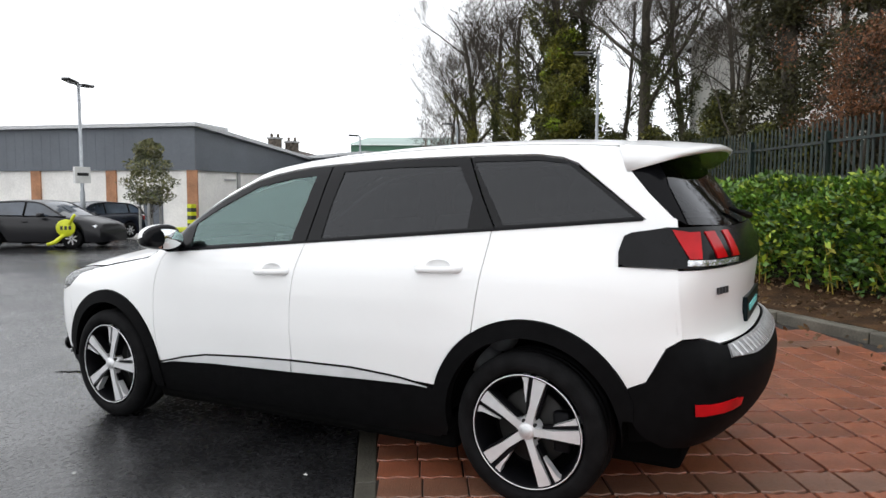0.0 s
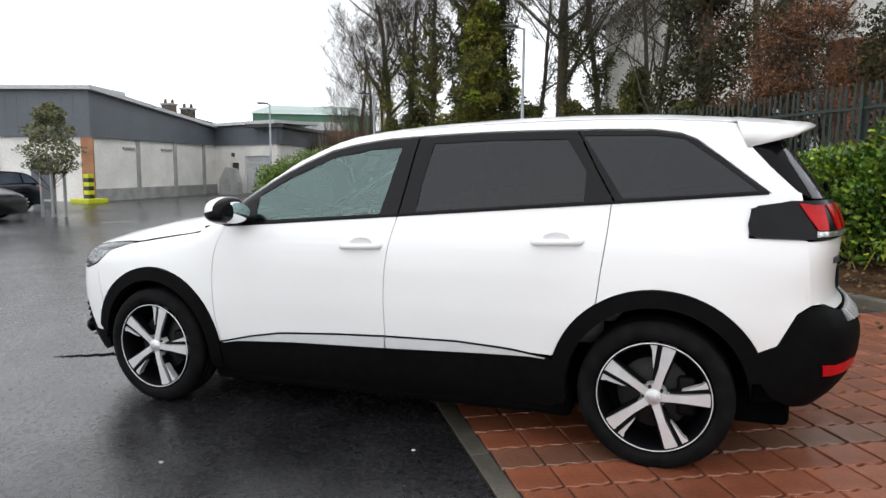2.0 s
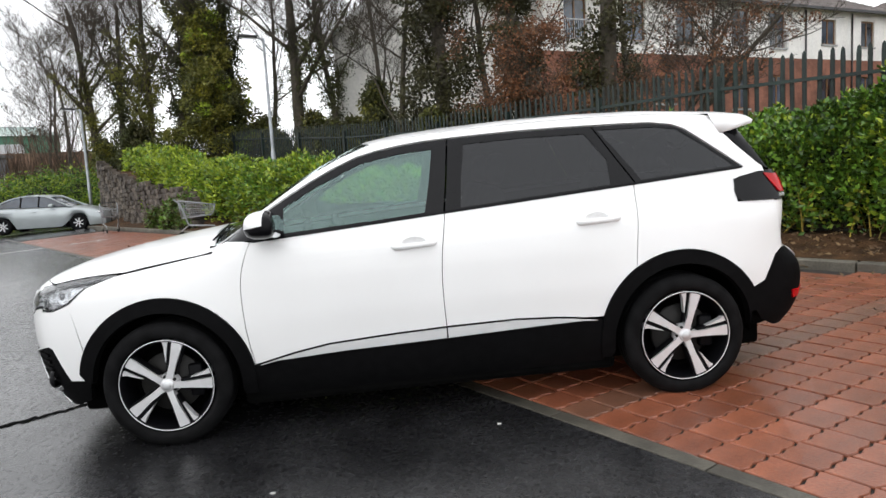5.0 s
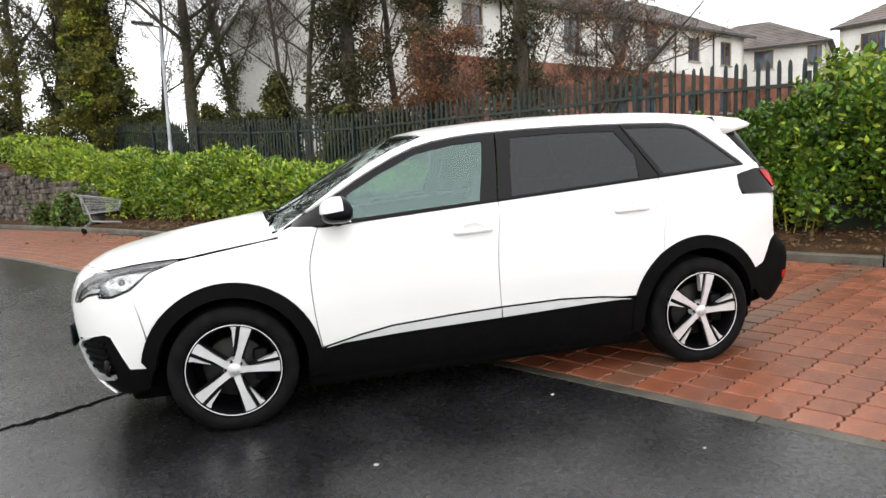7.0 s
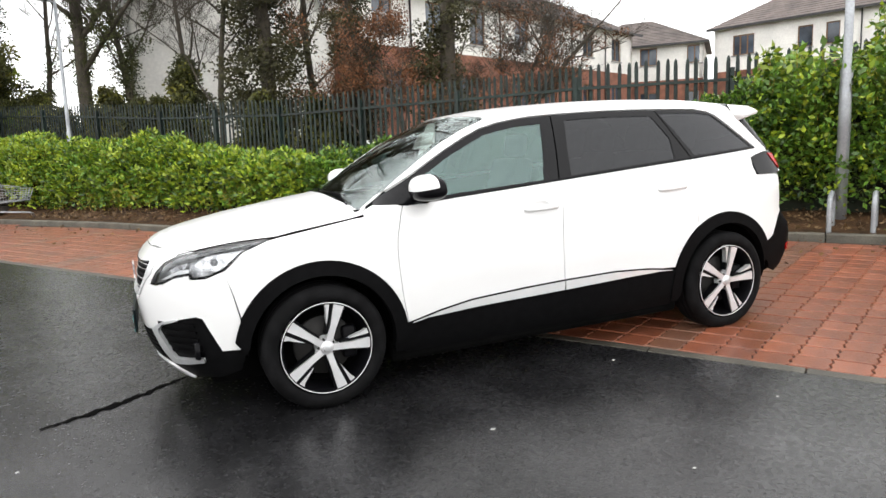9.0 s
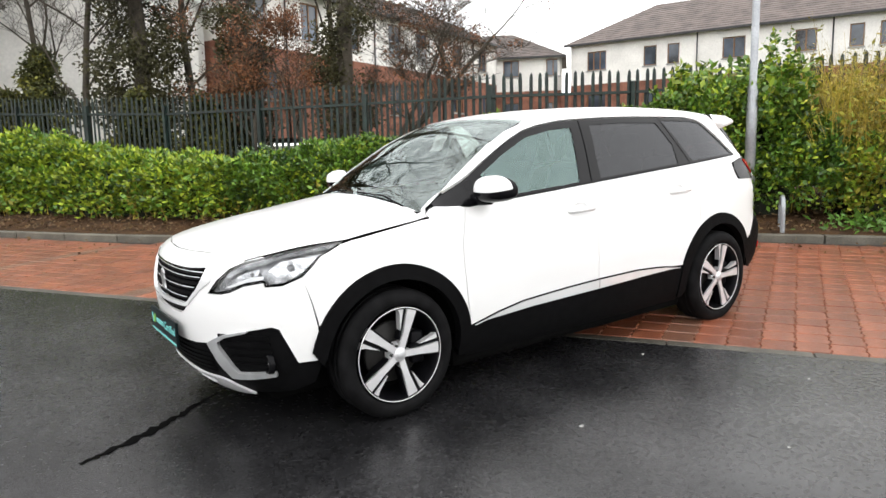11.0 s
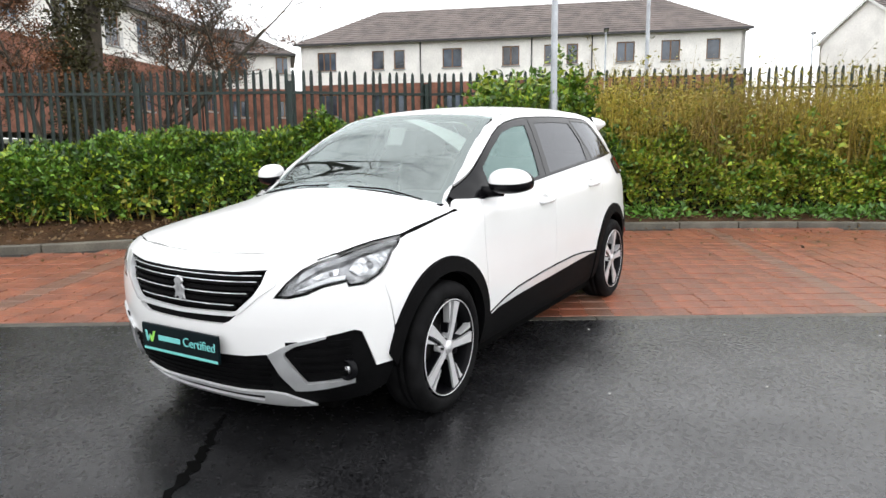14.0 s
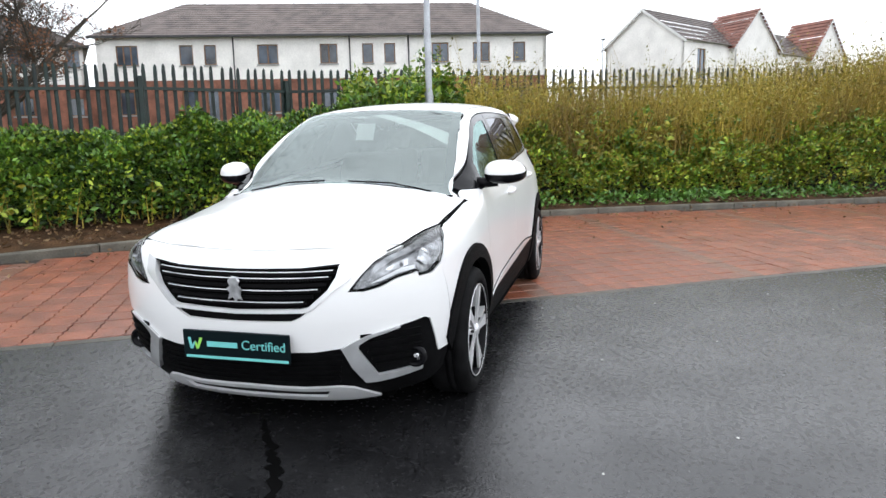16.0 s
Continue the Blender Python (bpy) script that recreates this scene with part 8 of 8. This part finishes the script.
# ---- supermarket frontage: guarded tree, striped bollard, blocks ----
def guarded_tree(x, y):
    t = tree(x, y, 2.0, "small variegated holly tree in a timber guard", 41, 0.05, z=land(x, y) + 0.1, levels=2)
    rng = np.random.default_rng(4)
    n = 5200
    h = rng.uniform(0, 1, n)
    r = np.interp(h, [0, 0.15, 0.5, 0.85, 1], [0.35, 0.85, 0.75, 0.45, 0.12]) * np.sqrt(rng.uniform(0.1, 1, n)) * (1 + 0.25 * np.sin(h * 23))
    a = rng.uniform(0, 2 * math.pi, n)
    P = np.stack([x + r * np.cos(a), y + r * np.sin(a), land(x, y) + 1.35 + 2.15 * h], 1)
    o = leaf_cloud("crown", P, 0.10, mat("variegated_leaf", (0.20, 0.19, 0.075), 0.4, color2=(0.045, 0.06, 0.02), scale=2.5, rand=-0.5), t, "mottled leaves", rng=rng)
    o["kind"] = "stuff"
    g = thing("tree_guard", label="weathered timber stakes round the young tree", category="tree guard")
    for k in range(4):
        aa = math.pi / 4 + k * math.pi / 2
        box("stake", (x + 0.32 * math.cos(aa) - 0.035, y + 0.32 * math.sin(aa) - 0.035, land(x, y)), (x + 0.32 * math.cos(aa) + 0.035, y + 0.32 * math.sin(aa) + 0.035, land(x, y) + 1.45), M_CONC, g, bevel=0.006)


guarded_tree(-17.4, 11.5)


def striped_bollard(x, y):
    c = thing("striped_bollard", label="black and yellow striped bollard on a yellow base", category="bollard")
    z = land(x, y)
    box("base", (x - 0.6, y - 0.6, z), (x + 0.6, y + 0.6, z + 0.22), M_YELLOW, c, bevel=0.03)
    for k in range(6):
        box("stripe", (x - 0.16, y - 0.16, z + 0.22 + 0.2 * k), (x + 0.16, y + 0.16, z + 0.42 + 0.2 * k), M_YELLOW if k % 2 else M_PIPE, c, m=Matrix.Translation((x, y, 0)) @ Matrix.Shear('XY', 4, (0.0, 0.0)) @ Matrix.Translation((-x, -y, 0)))


striped_bollard(-26.4, 20.8)


def loading_ramp():
    c = thing("ramp_wall", label="grey concrete ramp wall beside the loading door", category="wall")
    a, b = (-27.9, 32.3), (-26.2, 31.8)
    bm = bmesh.new()
    pts = [(-1.0, -1.2), (1.0, -1.2), (1.0, 0.3), (0.6, 1.15), (-0.3, 1.25), (-1.0, 0.4)]
    d = Vector((b[0] - a[0], b[1] - a[1], 0)).normalized()
    nr = Vector((-d.y, d.x, 0))
    o = Vector((-27.0, 32.0, 0))
    f = [bm.verts.new(o + d * s + Vector((0, 0, z))) for s, z in pts]
    k = [bm.verts.new(o + d * s + nr * 0.35 + Vector((0, 0, z))) for s, z in pts]
    bm.faces.new(f)
    bm.faces.new(k[::-1])
    for i in range(6):
        j = (i + 1) % 6
        bm.faces.new((f[i], f[j], k[j], k[i]))
    bmesh.ops.recalc_face_normals(bm, faces=bm.faces)
    part("slab", bm, M_CONC, c, smooth=False)


loading_ramp()


# ---- far hedge, reddish scrub, stone wall ----
def leaf_mound(name, pts, label, mats, leaf=0.14, n=5000, seed=1, category="shrub"):
    """A bank of shrubs: lumps along a line of (x, y, radius, height)."""
    rng = np.random.default_rng(seed)
    t = thing(name, label=label, category=category)
    P = []
    verts, faces = [], []
    for x, y, r, h in pts:
        z = land(x, y) - 0.1 if uv(x, y)[0] < kerb_u(uv(x, y)[1]) else bank(x, y) - 0.05
        a = rng.uniform(0, 2 * math.pi, n)
        e = np.arcsin(rng.uniform(0, 1, n))
        q = rng.uniform(0.78, 1.08, n) * np.array([1 + 0.25 * noise.noise(Vector((math.cos(i) * 2 + x, math.sin(i) * 2, j * 2))) for i, j in zip(a, e)])
        P.append(np.stack([x + r * q * np.cos(a) * np.cos(e), y + r * q * np.sin(a) * np.cos(e), z + h * q * np.sin(e) ** 0.8], 1))
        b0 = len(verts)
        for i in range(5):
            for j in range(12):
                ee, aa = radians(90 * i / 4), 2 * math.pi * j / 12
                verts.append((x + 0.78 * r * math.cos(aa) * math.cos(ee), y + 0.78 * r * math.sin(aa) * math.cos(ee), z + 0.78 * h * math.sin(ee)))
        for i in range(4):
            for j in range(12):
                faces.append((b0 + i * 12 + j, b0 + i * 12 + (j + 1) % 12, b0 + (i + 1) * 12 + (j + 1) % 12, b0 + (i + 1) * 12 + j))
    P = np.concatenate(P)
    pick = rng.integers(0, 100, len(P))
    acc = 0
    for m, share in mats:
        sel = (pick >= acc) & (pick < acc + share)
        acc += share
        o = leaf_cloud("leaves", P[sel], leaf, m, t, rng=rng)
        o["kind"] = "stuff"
    # the lumps inside are coloured dark to stand for the shade
    raw("inner_growth", verts, faces, M_CORE, t, "dark sheet that stands for the shade among the leaves", smooth=True)
    return t


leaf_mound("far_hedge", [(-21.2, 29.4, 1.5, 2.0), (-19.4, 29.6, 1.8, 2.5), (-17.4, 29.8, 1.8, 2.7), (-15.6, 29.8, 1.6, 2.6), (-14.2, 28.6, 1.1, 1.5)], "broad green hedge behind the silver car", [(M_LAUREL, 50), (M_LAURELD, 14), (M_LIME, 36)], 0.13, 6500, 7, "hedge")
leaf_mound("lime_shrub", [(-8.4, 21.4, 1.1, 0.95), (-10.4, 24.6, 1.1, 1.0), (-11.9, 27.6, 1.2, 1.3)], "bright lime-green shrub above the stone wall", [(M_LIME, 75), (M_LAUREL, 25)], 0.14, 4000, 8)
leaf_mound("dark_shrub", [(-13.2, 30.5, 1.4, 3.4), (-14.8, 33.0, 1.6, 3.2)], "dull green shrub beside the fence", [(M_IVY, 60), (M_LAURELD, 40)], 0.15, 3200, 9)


def brown_scrub():
    """Bare reddish twigs in front of the far brick wall."""
    rng = random.Random(12)
    t = thing("bare_scrub", label="bare reddish-brown winter scrub", category="shrub")
    bm = bmesh.new()
    for k in range(520):
        f = rng.random()
        x, y = -25.5 + 8.5 * f + rng.uniform(-0.8, 0.8), 38.5 + 1.5 * f + rng.uniform(-1, 1)
        z = 0.2
        h = rng.uniform(2.8, 5.4) * (0.7 + 0.5 * math.sin(f * 3.0))
        dx, dy = rng.uniform(-0.9, 0.9), rng.uniform(-0.6, 0.6)
        add_tube(bm, [(x, y, z), (x + dx * 0.3, y + dy * 0.3, z + h * 0.5), (x + dx, y + dy, z + h)], [0.03, 0.02, 0.006], 3, cap=False)
    o = part("twig_mass", bm, mat("red_twig", (0.15, 0.095, 0.060), 0.8, vary=0.3, scale=1.5, rand=-0.4), t)
    o["kind"] = "stuff"


brown_scrub()


def stone_wall():
    """Rough courses of rubble behind the kerb, higher towards the far end."""
    w = thing("stone_wall", label="rough grey-brown stone retaining wall with uneven top", category="wall")
    rng = random.Random(6)
    for row in range(18):
        v = -27.6 - 0.3 * rng.random()
        while v < -13.9:
            l = rng.uniform(0.2, 0.62)
            p, q = Vector(xy(wall_u(v), v)), Vector(xy(wall_u(v + l), v + l))
            d = (q - p).normalized()
            nr = Vector((d.y, -d.x))
            zb = land(p.x, p.y) + 0.02 + row * 0.145
            top = float(np.interp(v, [-27.6, -26.4, -24.0, -18.0, -14.6, -13.6], [2.5, 2.15, 1.8, 1.2, 0.92, 0.5])) + rng.uniform(-0.12, 0.1)
            if row * 0.145 < top:
                bm = bmesh.new()
                add_box(bm, (0.004, -0.17, 0.002), (l - 0.004, 0.15 + rng.uniform(-0.045, 0.045), 0.143), 0.03)
                for c in bm.verts:
                    c.co += Vector((rng.uniform(-0.018, 0.018), rng.uniform(-0.018, 0.018), rng.uniform(-0.014, 0.014)))
                bmesh.ops.transform(bm, matrix=Matrix(((d.x, nr.x, 0, p.x), (d.y, nr.y, 0, p.y), (0, 0, 1, zb), (0, 0, 0, 1))), verts=bm.verts)
                part("stone", bm, M_STONE, w, smooth=False)
            v += l


stone_wall()
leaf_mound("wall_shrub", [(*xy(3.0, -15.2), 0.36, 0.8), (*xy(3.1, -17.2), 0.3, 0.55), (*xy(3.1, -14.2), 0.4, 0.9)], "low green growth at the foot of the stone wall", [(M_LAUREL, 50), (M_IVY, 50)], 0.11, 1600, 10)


# ---- shopping trolleys ----
def trolley(x, y, heading, scale=1.0):
    t = thing("shopping_trolley", Matrix.Translation((x, y, land(x, y))) @ Matrix.Rotation(radians(heading), 4, 'Z') @ Matrix.Scale(scale, 4), "abandoned chrome wire shopping trolley", "shopping trolley", "trolleys by the hedge")
    b = bmesh.new()
    P = {"a": (-0.42, -0.20, 0.55), "b": (-0.42, 0.20, 0.55), "c": (0.38, -0.27, 0.50), "d": (0.38, 0.27, 0.50), "A": (-0.50, -0.23, 0.82), "B": (-0.50, 0.23, 0.82), "C": (0.44, -0.30, 0.98), "D": (0.44, 0.30, 0.98)}
    V = {k: Vector(v) for k, v in P.items()}
    for k in ("ab", "cd", "ac", "bd", "AB", "AC", "BD", "aA", "bB", "cC", "dD"):
        add_tube(b, [V[k[0]], V[k[1]]], 0.010, 5)
    part("basket_frame", b, M_GALV, t)
    b = bmesh.new()
    for f in np.linspace(0.06, 0.94, 14):
        for p, q, r, s in (("a", "c", "A", "C"), ("b", "d", "B", "D")):
            add_tube(b, [V[p].lerp(V[q], f), V[r].lerp(V[s], f)], 0.004, 4, cap=False)
        add_tube(b, [V["a"].lerp(V["c"], f), V["b"].lerp(V["d"], f)], 0.004, 4, cap=False)
    for f in np.linspace(0.1, 0.9, 6):
        for p, q, r, s in (("a", "A", "c", "C"), ("b", "B", "d", "D"), ("a", "A", "b", "B"), ("c", "C", "d", "D")):
            add_tube(b, [V[p].lerp(V[q], f), V[r].lerp(V[s], f)], 0.004, 4, cap=False)
    o = part("wire_mesh", b, M_GALV, t)
    o["kind"] = "stuff"
    b = bmesh.new()
    add_tube(b, [(0.55, -0.27, 1.02), (0.55, 0.27, 1.02)], 0.016, 8)
    hd = part("handle", b, M_PIPE, t, "dark handle bar")
    for s in (-1, 1):
        b = bmesh.new()
        add_tube(b, [(0.55, 0.27 * s, 1.02), (0.40, 0.27 * s, 0.9), (0.22, 0.25 * s, 0.30), (0.42, 0.26 * s, 0.14)], 0.012, 6)
        part("rear_leg", b, M_GALV, t)
        b = bmesh.new()
        add_tube(b, [(0.22, 0.25 * s, 0.30), (-0.45, 0.17 * s, 0.24), (-0.48, 0.17 * s, 0.13)], 0.012, 6)
        part("lower_rail", b, M_GALV, t)
        for wx, wy in ((0.42, 0.26), (-0.48, 0.17)):
            b = bmesh.new()
            lathe(b, [(0.01, -0.015), (0.06, -0.015), (0.06, 0.015), (0.01, 0.015)], 'y', 14, (wx, wy * s, 0.06))
            part("castor", b, M_TYRE, t, "black castor")
    return t


trolley(-4.85, 11.5, 196, 0.85)
trolley(-9.25, 17.4, 115, 0.9)

# ---- road paint, litter, crack ----
def paint_patch(name, pts, label):
    b = bmesh.new()
    b.faces.new([b.verts.new((x, y, land(x, y) + 0.006)) for x, y in pts])
    return tagged(part(name, b, M_PAINT, smooth=False), label, "road marking", kind="structure")


for k in range(5):
    x, y = -13.6 + 1.25 * k, 9.75 + 0.85 * k
    paint_patch("road_dash", [(x, y), (x + 0.8, y + 0.54), (x + 0.7, y + 0.68), (x - 0.1, y + 0.14)], "worn white dash painted on the asphalt")


def crack():
    rng = random.Random(2)
    pts = []
    for f in np.linspace(0, 1, 34):
        pts.append((-2.88 + 0.78 * f + rng.uniform(-0.012, 0.012), -0.42 + 0.46 * f + rng.uniform(-0.015, 0.015) - 0.05 * math.sin(f * 3.1)))
    verts, faces = [], []
    for i, (x, y) in enumerate(pts):
        w = 0.006 + 0.022 * math.sin(math.pi * i / 33) * rng.uniform(0.4, 1.3)
        verts += [(x - w * 0.5, y + w * 0.85, land(x, y) + 0.004), (x + w * 0.5, y - w * 0.85, land(x, y) + 0.004)]
    for i in range(33):
        faces.append((2 * i, 2 * i + 1, 2 * i + 3, 2 * i + 2))
    tagged(raw("asphalt_crack", verts, faces, M_SHADOWGAP), "dark wet crack in the asphalt", "crack", kind="structure")


crack()


def litter(x, y, z, r, seed, label, m):
    rng = random.Random(seed)
    b = bmesh.new()
    bmesh.ops.create_icosphere(b, subdivisions=2, radius=r)
    for v in b.verts:
        v.co = Vector((v.co.x * 1.3, v.co.y, v.co.z * 0.45)) * rng.uniform(0.75, 1.2)
    bmesh.ops.translate(b, verts=b.verts, vec=(x, y, z + r * 0.25))
    return tagged(part("litter", b, m, smooth=False), label, "litter", "litter on the ground")


M_SCRAP = mat("pale_paper", (0.55, 0.55, 0.53), 0.8, vary=0.15, scale=20)
for i, (x, y, r) in enumerate([(2.0, 5.8, 0.06), (0.32, -1.07, 0.014), (0.71, -1.94, 0.012), (-0.78, -1.56, 0.016), (-0.2, -2.3, 0.012), (1.3, -2.9, 0.012), (-1.7, -2.2, 0.012), (-2.9, -0.9, 0.012), (-3.2, -1.4, 0.010), (0.9, -3.3, 0.012), (-0.9, -3.1, 0.010), (-2.2, -1.6, 0.010)]):
    u, v = uv(x, y)
    litter(x, y, bank(x, y) if u > kerb_u(v) else land(x, y), r * 0.62, i, "scrap of pale wet litter on the ground", M_SCRAP)


def fallen_leaves():
    rng = np.random.default_rng(31)
    n = 5200
    v = rng.uniform(-12, 12, n)
    k = np.concatenate([rng.uniform(0.16, 1.5, n - 450), -np.abs(rng.normal(0, 0.7, 450))])
    u = np.array([kerb_u(q) for q in v]) + k
    x, y = UX * u + UY * v, UY * u - UX * v
    z = np.array([bank(a, b) + 0.03 if q > 0 else land(a, b) + 0.02 for a, b, q in zip(x, y, k)])
    o = leaf_cloud("fallen_leaf", np.stack([x, y, z], 1), 0.06, mat("dead_leaf", (0.16, 0.10, 0.04), 0.7, color2=(0.07, 0.035, 0.015), scale=3, rand=-0.4), rng=rng, tilt=0.15)
    tagged(o, "scattered brown dead leaves along the kerb", "leaves", kind="stuff")


fallen_leaves()


def ferns():
    rng = np.random.default_rng(17)
    t = thing("weeds", label="low bright green weeds at the kerb edge", category="weeds")
    v = np.concatenate([rng.normal(c, 0.35, 260) for c in (5.2, 6.3, 7.2, 8.6, 10.2, 3.6)])
    k = rng.uniform(0.2, 0.75, len(v))
    u = np.array([kerb_u(q) for q in v]) + k
    x, y = UX * u + UY * v, UY * u - UX * v
    z = np.array([bank(a, b) for a, b in zip(x, y)]) + rng.uniform(0, 0.16, len(v))
    o = leaf_cloud("leaves", np.stack([x, y, z], 1), 0.12, mat("weed_leaf", (0.10, 0.22, 0.025), 0.45, color2=(0.05, 0.12, 0.015), scale=2, rand=-0.4), t, rng=rng, long=2.6)
    o["kind"] = "stuff"


ferns()


# ---- kerb and paving, piece by piece ----
M_EDGE = mat("dark_edging_concrete", (0.085, 0.078, 0.062), 0.45, vary=0.25, scale=4, fine=0.35, bump=0.5, bscale=60, rand=0.15)


def build_kerb():
    k = thing("kerb", label="grey concrete kerb along the planted strip", category="kerb", kind="structure")
    v = -34.0
    while v < 24:
        l = 0.9
        a, b = Vector(xy(kerb_u(v), v)), Vector(xy(kerb_u(v + l), v + l))
        d = (b - a)
        ang = math.atan2(d.y, d.x)
        z = land(a.x, a.y)
        bm = bmesh.new()
        add_box(bm, (0.004, 0.0, -0.15), (d.length - 0.004, 0.13, 0.085), 0.014)
        o = part("kerb_stone", bm, M_KERB, k, smooth=False)
        o.matrix_basis = Matrix.Translation((a.x, a.y, z)) @ Matrix.Rotation(ang, 4, 'Z') @ Matrix.Rotation(-math.atan2(land(b.x, b.y) - z, d.length), 4, 'Y')
        v += l
    v = -24.0
    while v < 20:
        l = 0.9
        a, b = Vector(xy(-0.10, v)), Vector(xy(-0.10, v + l))
        d = b - a
        z = land(a.x, a.y)
        bm = bmesh.new()
        add_box(bm, (0.004, 0.0, -0.15), (d.length - 0.004, 0.098, 0.002), 0.004)
        o = part("edging_stone", bm, M_EDGE, k, smooth=False)
        o.matrix_basis = Matrix.Translation((a.x, a.y, z)) @ Matrix.Rotation(math.atan2(d.y, d.x), 4, 'Z') @ Matrix.Rotation(-math.atan2(land(b.x, b.y) - z, d.length), 4, 'Y')
        v += l


build_kerb()

PW, PL, ZIG, SKEW = 0.21, 0.21, 0.016, 0.14


def paver_shape():
    """One interlocking zigzag paver: chamfered top and sides; u runs along x, v along y."""
    side = [(0.0, 0.0), (PL * 0.25, ZIG), (PL * 0.5, 0.0), (PL * 0.75, ZIG), (PL, 0.0)]
    g = 0.0045
    out = [(u + (g if i == 0 else (-g if i == 4 else 0)), -PW / 2 + z + g) for i, (u, z) in enumerate(side)] + [(u + (g if i == 0 else (-g if i == 4 else 0)), PW / 2 + z - g) for i, (u, z) in reversed(list(enumerate(side)))]
    n = len(out)
    cx, cy = PL / 2, ZIG / 2
    ring0 = [(cx + (x - cx) * 0.972, cy + (y - cy) * 0.972, 0.0) for x, y in out]
    ring1 = [(x, y, -0.005) for x, y in out]
    ring2 = [(x, y, -0.03) for x, y in out]
    verts = ring0 + ring1 + ring2
    faces = [tuple(range(n))]
    for r in (0, n):
        for i in range(n):
            j = (i + 1) % n
            faces.append((r + i, r + n + i, r + n + j, r + j))
    # skew the rows a little against the edge
    return verts, faces


def build_paving():
    p = thing("paving", label="wet red and grey interlocking block paving", category="paving", kind="structure")
    verts, faces = paver_shape()
    me_r, me_g = bpy.data.meshes.new("paver"), bpy.data.meshes.new("paver")
    for me, m in ((me_r, M_PAVER), (me_g, M_PAVER_G)):
        me.from_pydata(verts, [], faces)
        me.materials.append(m)
    V = np.array(verts)
    joined = {0: [], 1: []}
    rng = random.Random(8)
    count = 0
    slope_u, slope_v = 0.0418, -0.0147
    for j in range(-100, 84):
        v0 = j * PW
        bay = (v0 - 1.40 + 0.3) % 2.42
        grey_row = bay < PW * 1.02
        i = 0
        while True:
            u0 = 0.003 + i * PL
            vv = v0 + SKEW * (u0 + PL / 2)
            if u0 + PL > kerb_u(vv) - 0.005:
                break
            i += 1
            x, y = xy(u0, v0 + SKEW * u0)
            z = land(x, y) + rng.uniform(-0.0025, 0.0025)
            ku = land(x + UX, y + UY) - land(x, y)
            kv = land(x + UY, y - UX) - land(x, y)
            M = np.array([[UX + SKEW * UY, UY, 0, x], [UY - SKEW * UX, -UX, 0, y], [ku + SKEW * kv + rng.uniform(-0.006, 0.006), kv + rng.uniform(-0.006, 0.006), 1, z], [0, 0, 0, 1]])
            grey = grey_row or (i < 1 and rng.random() < 0.4)
            near = 0.55 < vv < 4.9 and u0 < 3.6
            if near and count < 300 and u0 < 3.4:
                count += 1
                o = new("paver", me_g if grey else me_r)
                o.parent = p
                o.matrix_basis = Matrix(M.tolist())
            else:
                joined[1 if grey else 0].append(V @ M[:3, :3].T + M[:3, 3])
    for g, m in ((0, M_PAVER_J), (1, M_PAVER_G)):
        vs, fs = [], []
        n = len(V)
        for k, q in enumerate(joined[g]):
            vs.append(q)
            fs += [tuple(a + k * n for a in f) for f in faces]
        o = raw("paver_field", np.concatenate(vs), fs, m, p, "grey blocks" if g else "red blocks")
        o["kind"] = "stuff"
    # bedding under the joints
    vs, fs = [], []
    st = list(np.arange(-22, 18.1, 0.5))
    for v in st:
        for f in (0.0, 0.5, 1.0):
            u = -0.02 + (kerb_u(v) + 0.02) * f
            x, y = xy(u, v)
            vs.append((x, y, land(x, y) - 0.014))
    for i in range(len(st) - 1):
        for j in range(2):
            a = i * 3 + j
            fs.append((a, a + 3, a + 4, a + 1))
    raw("bedding", vs, fs, M_JOINT, p, "dark joint sand")


build_paving()
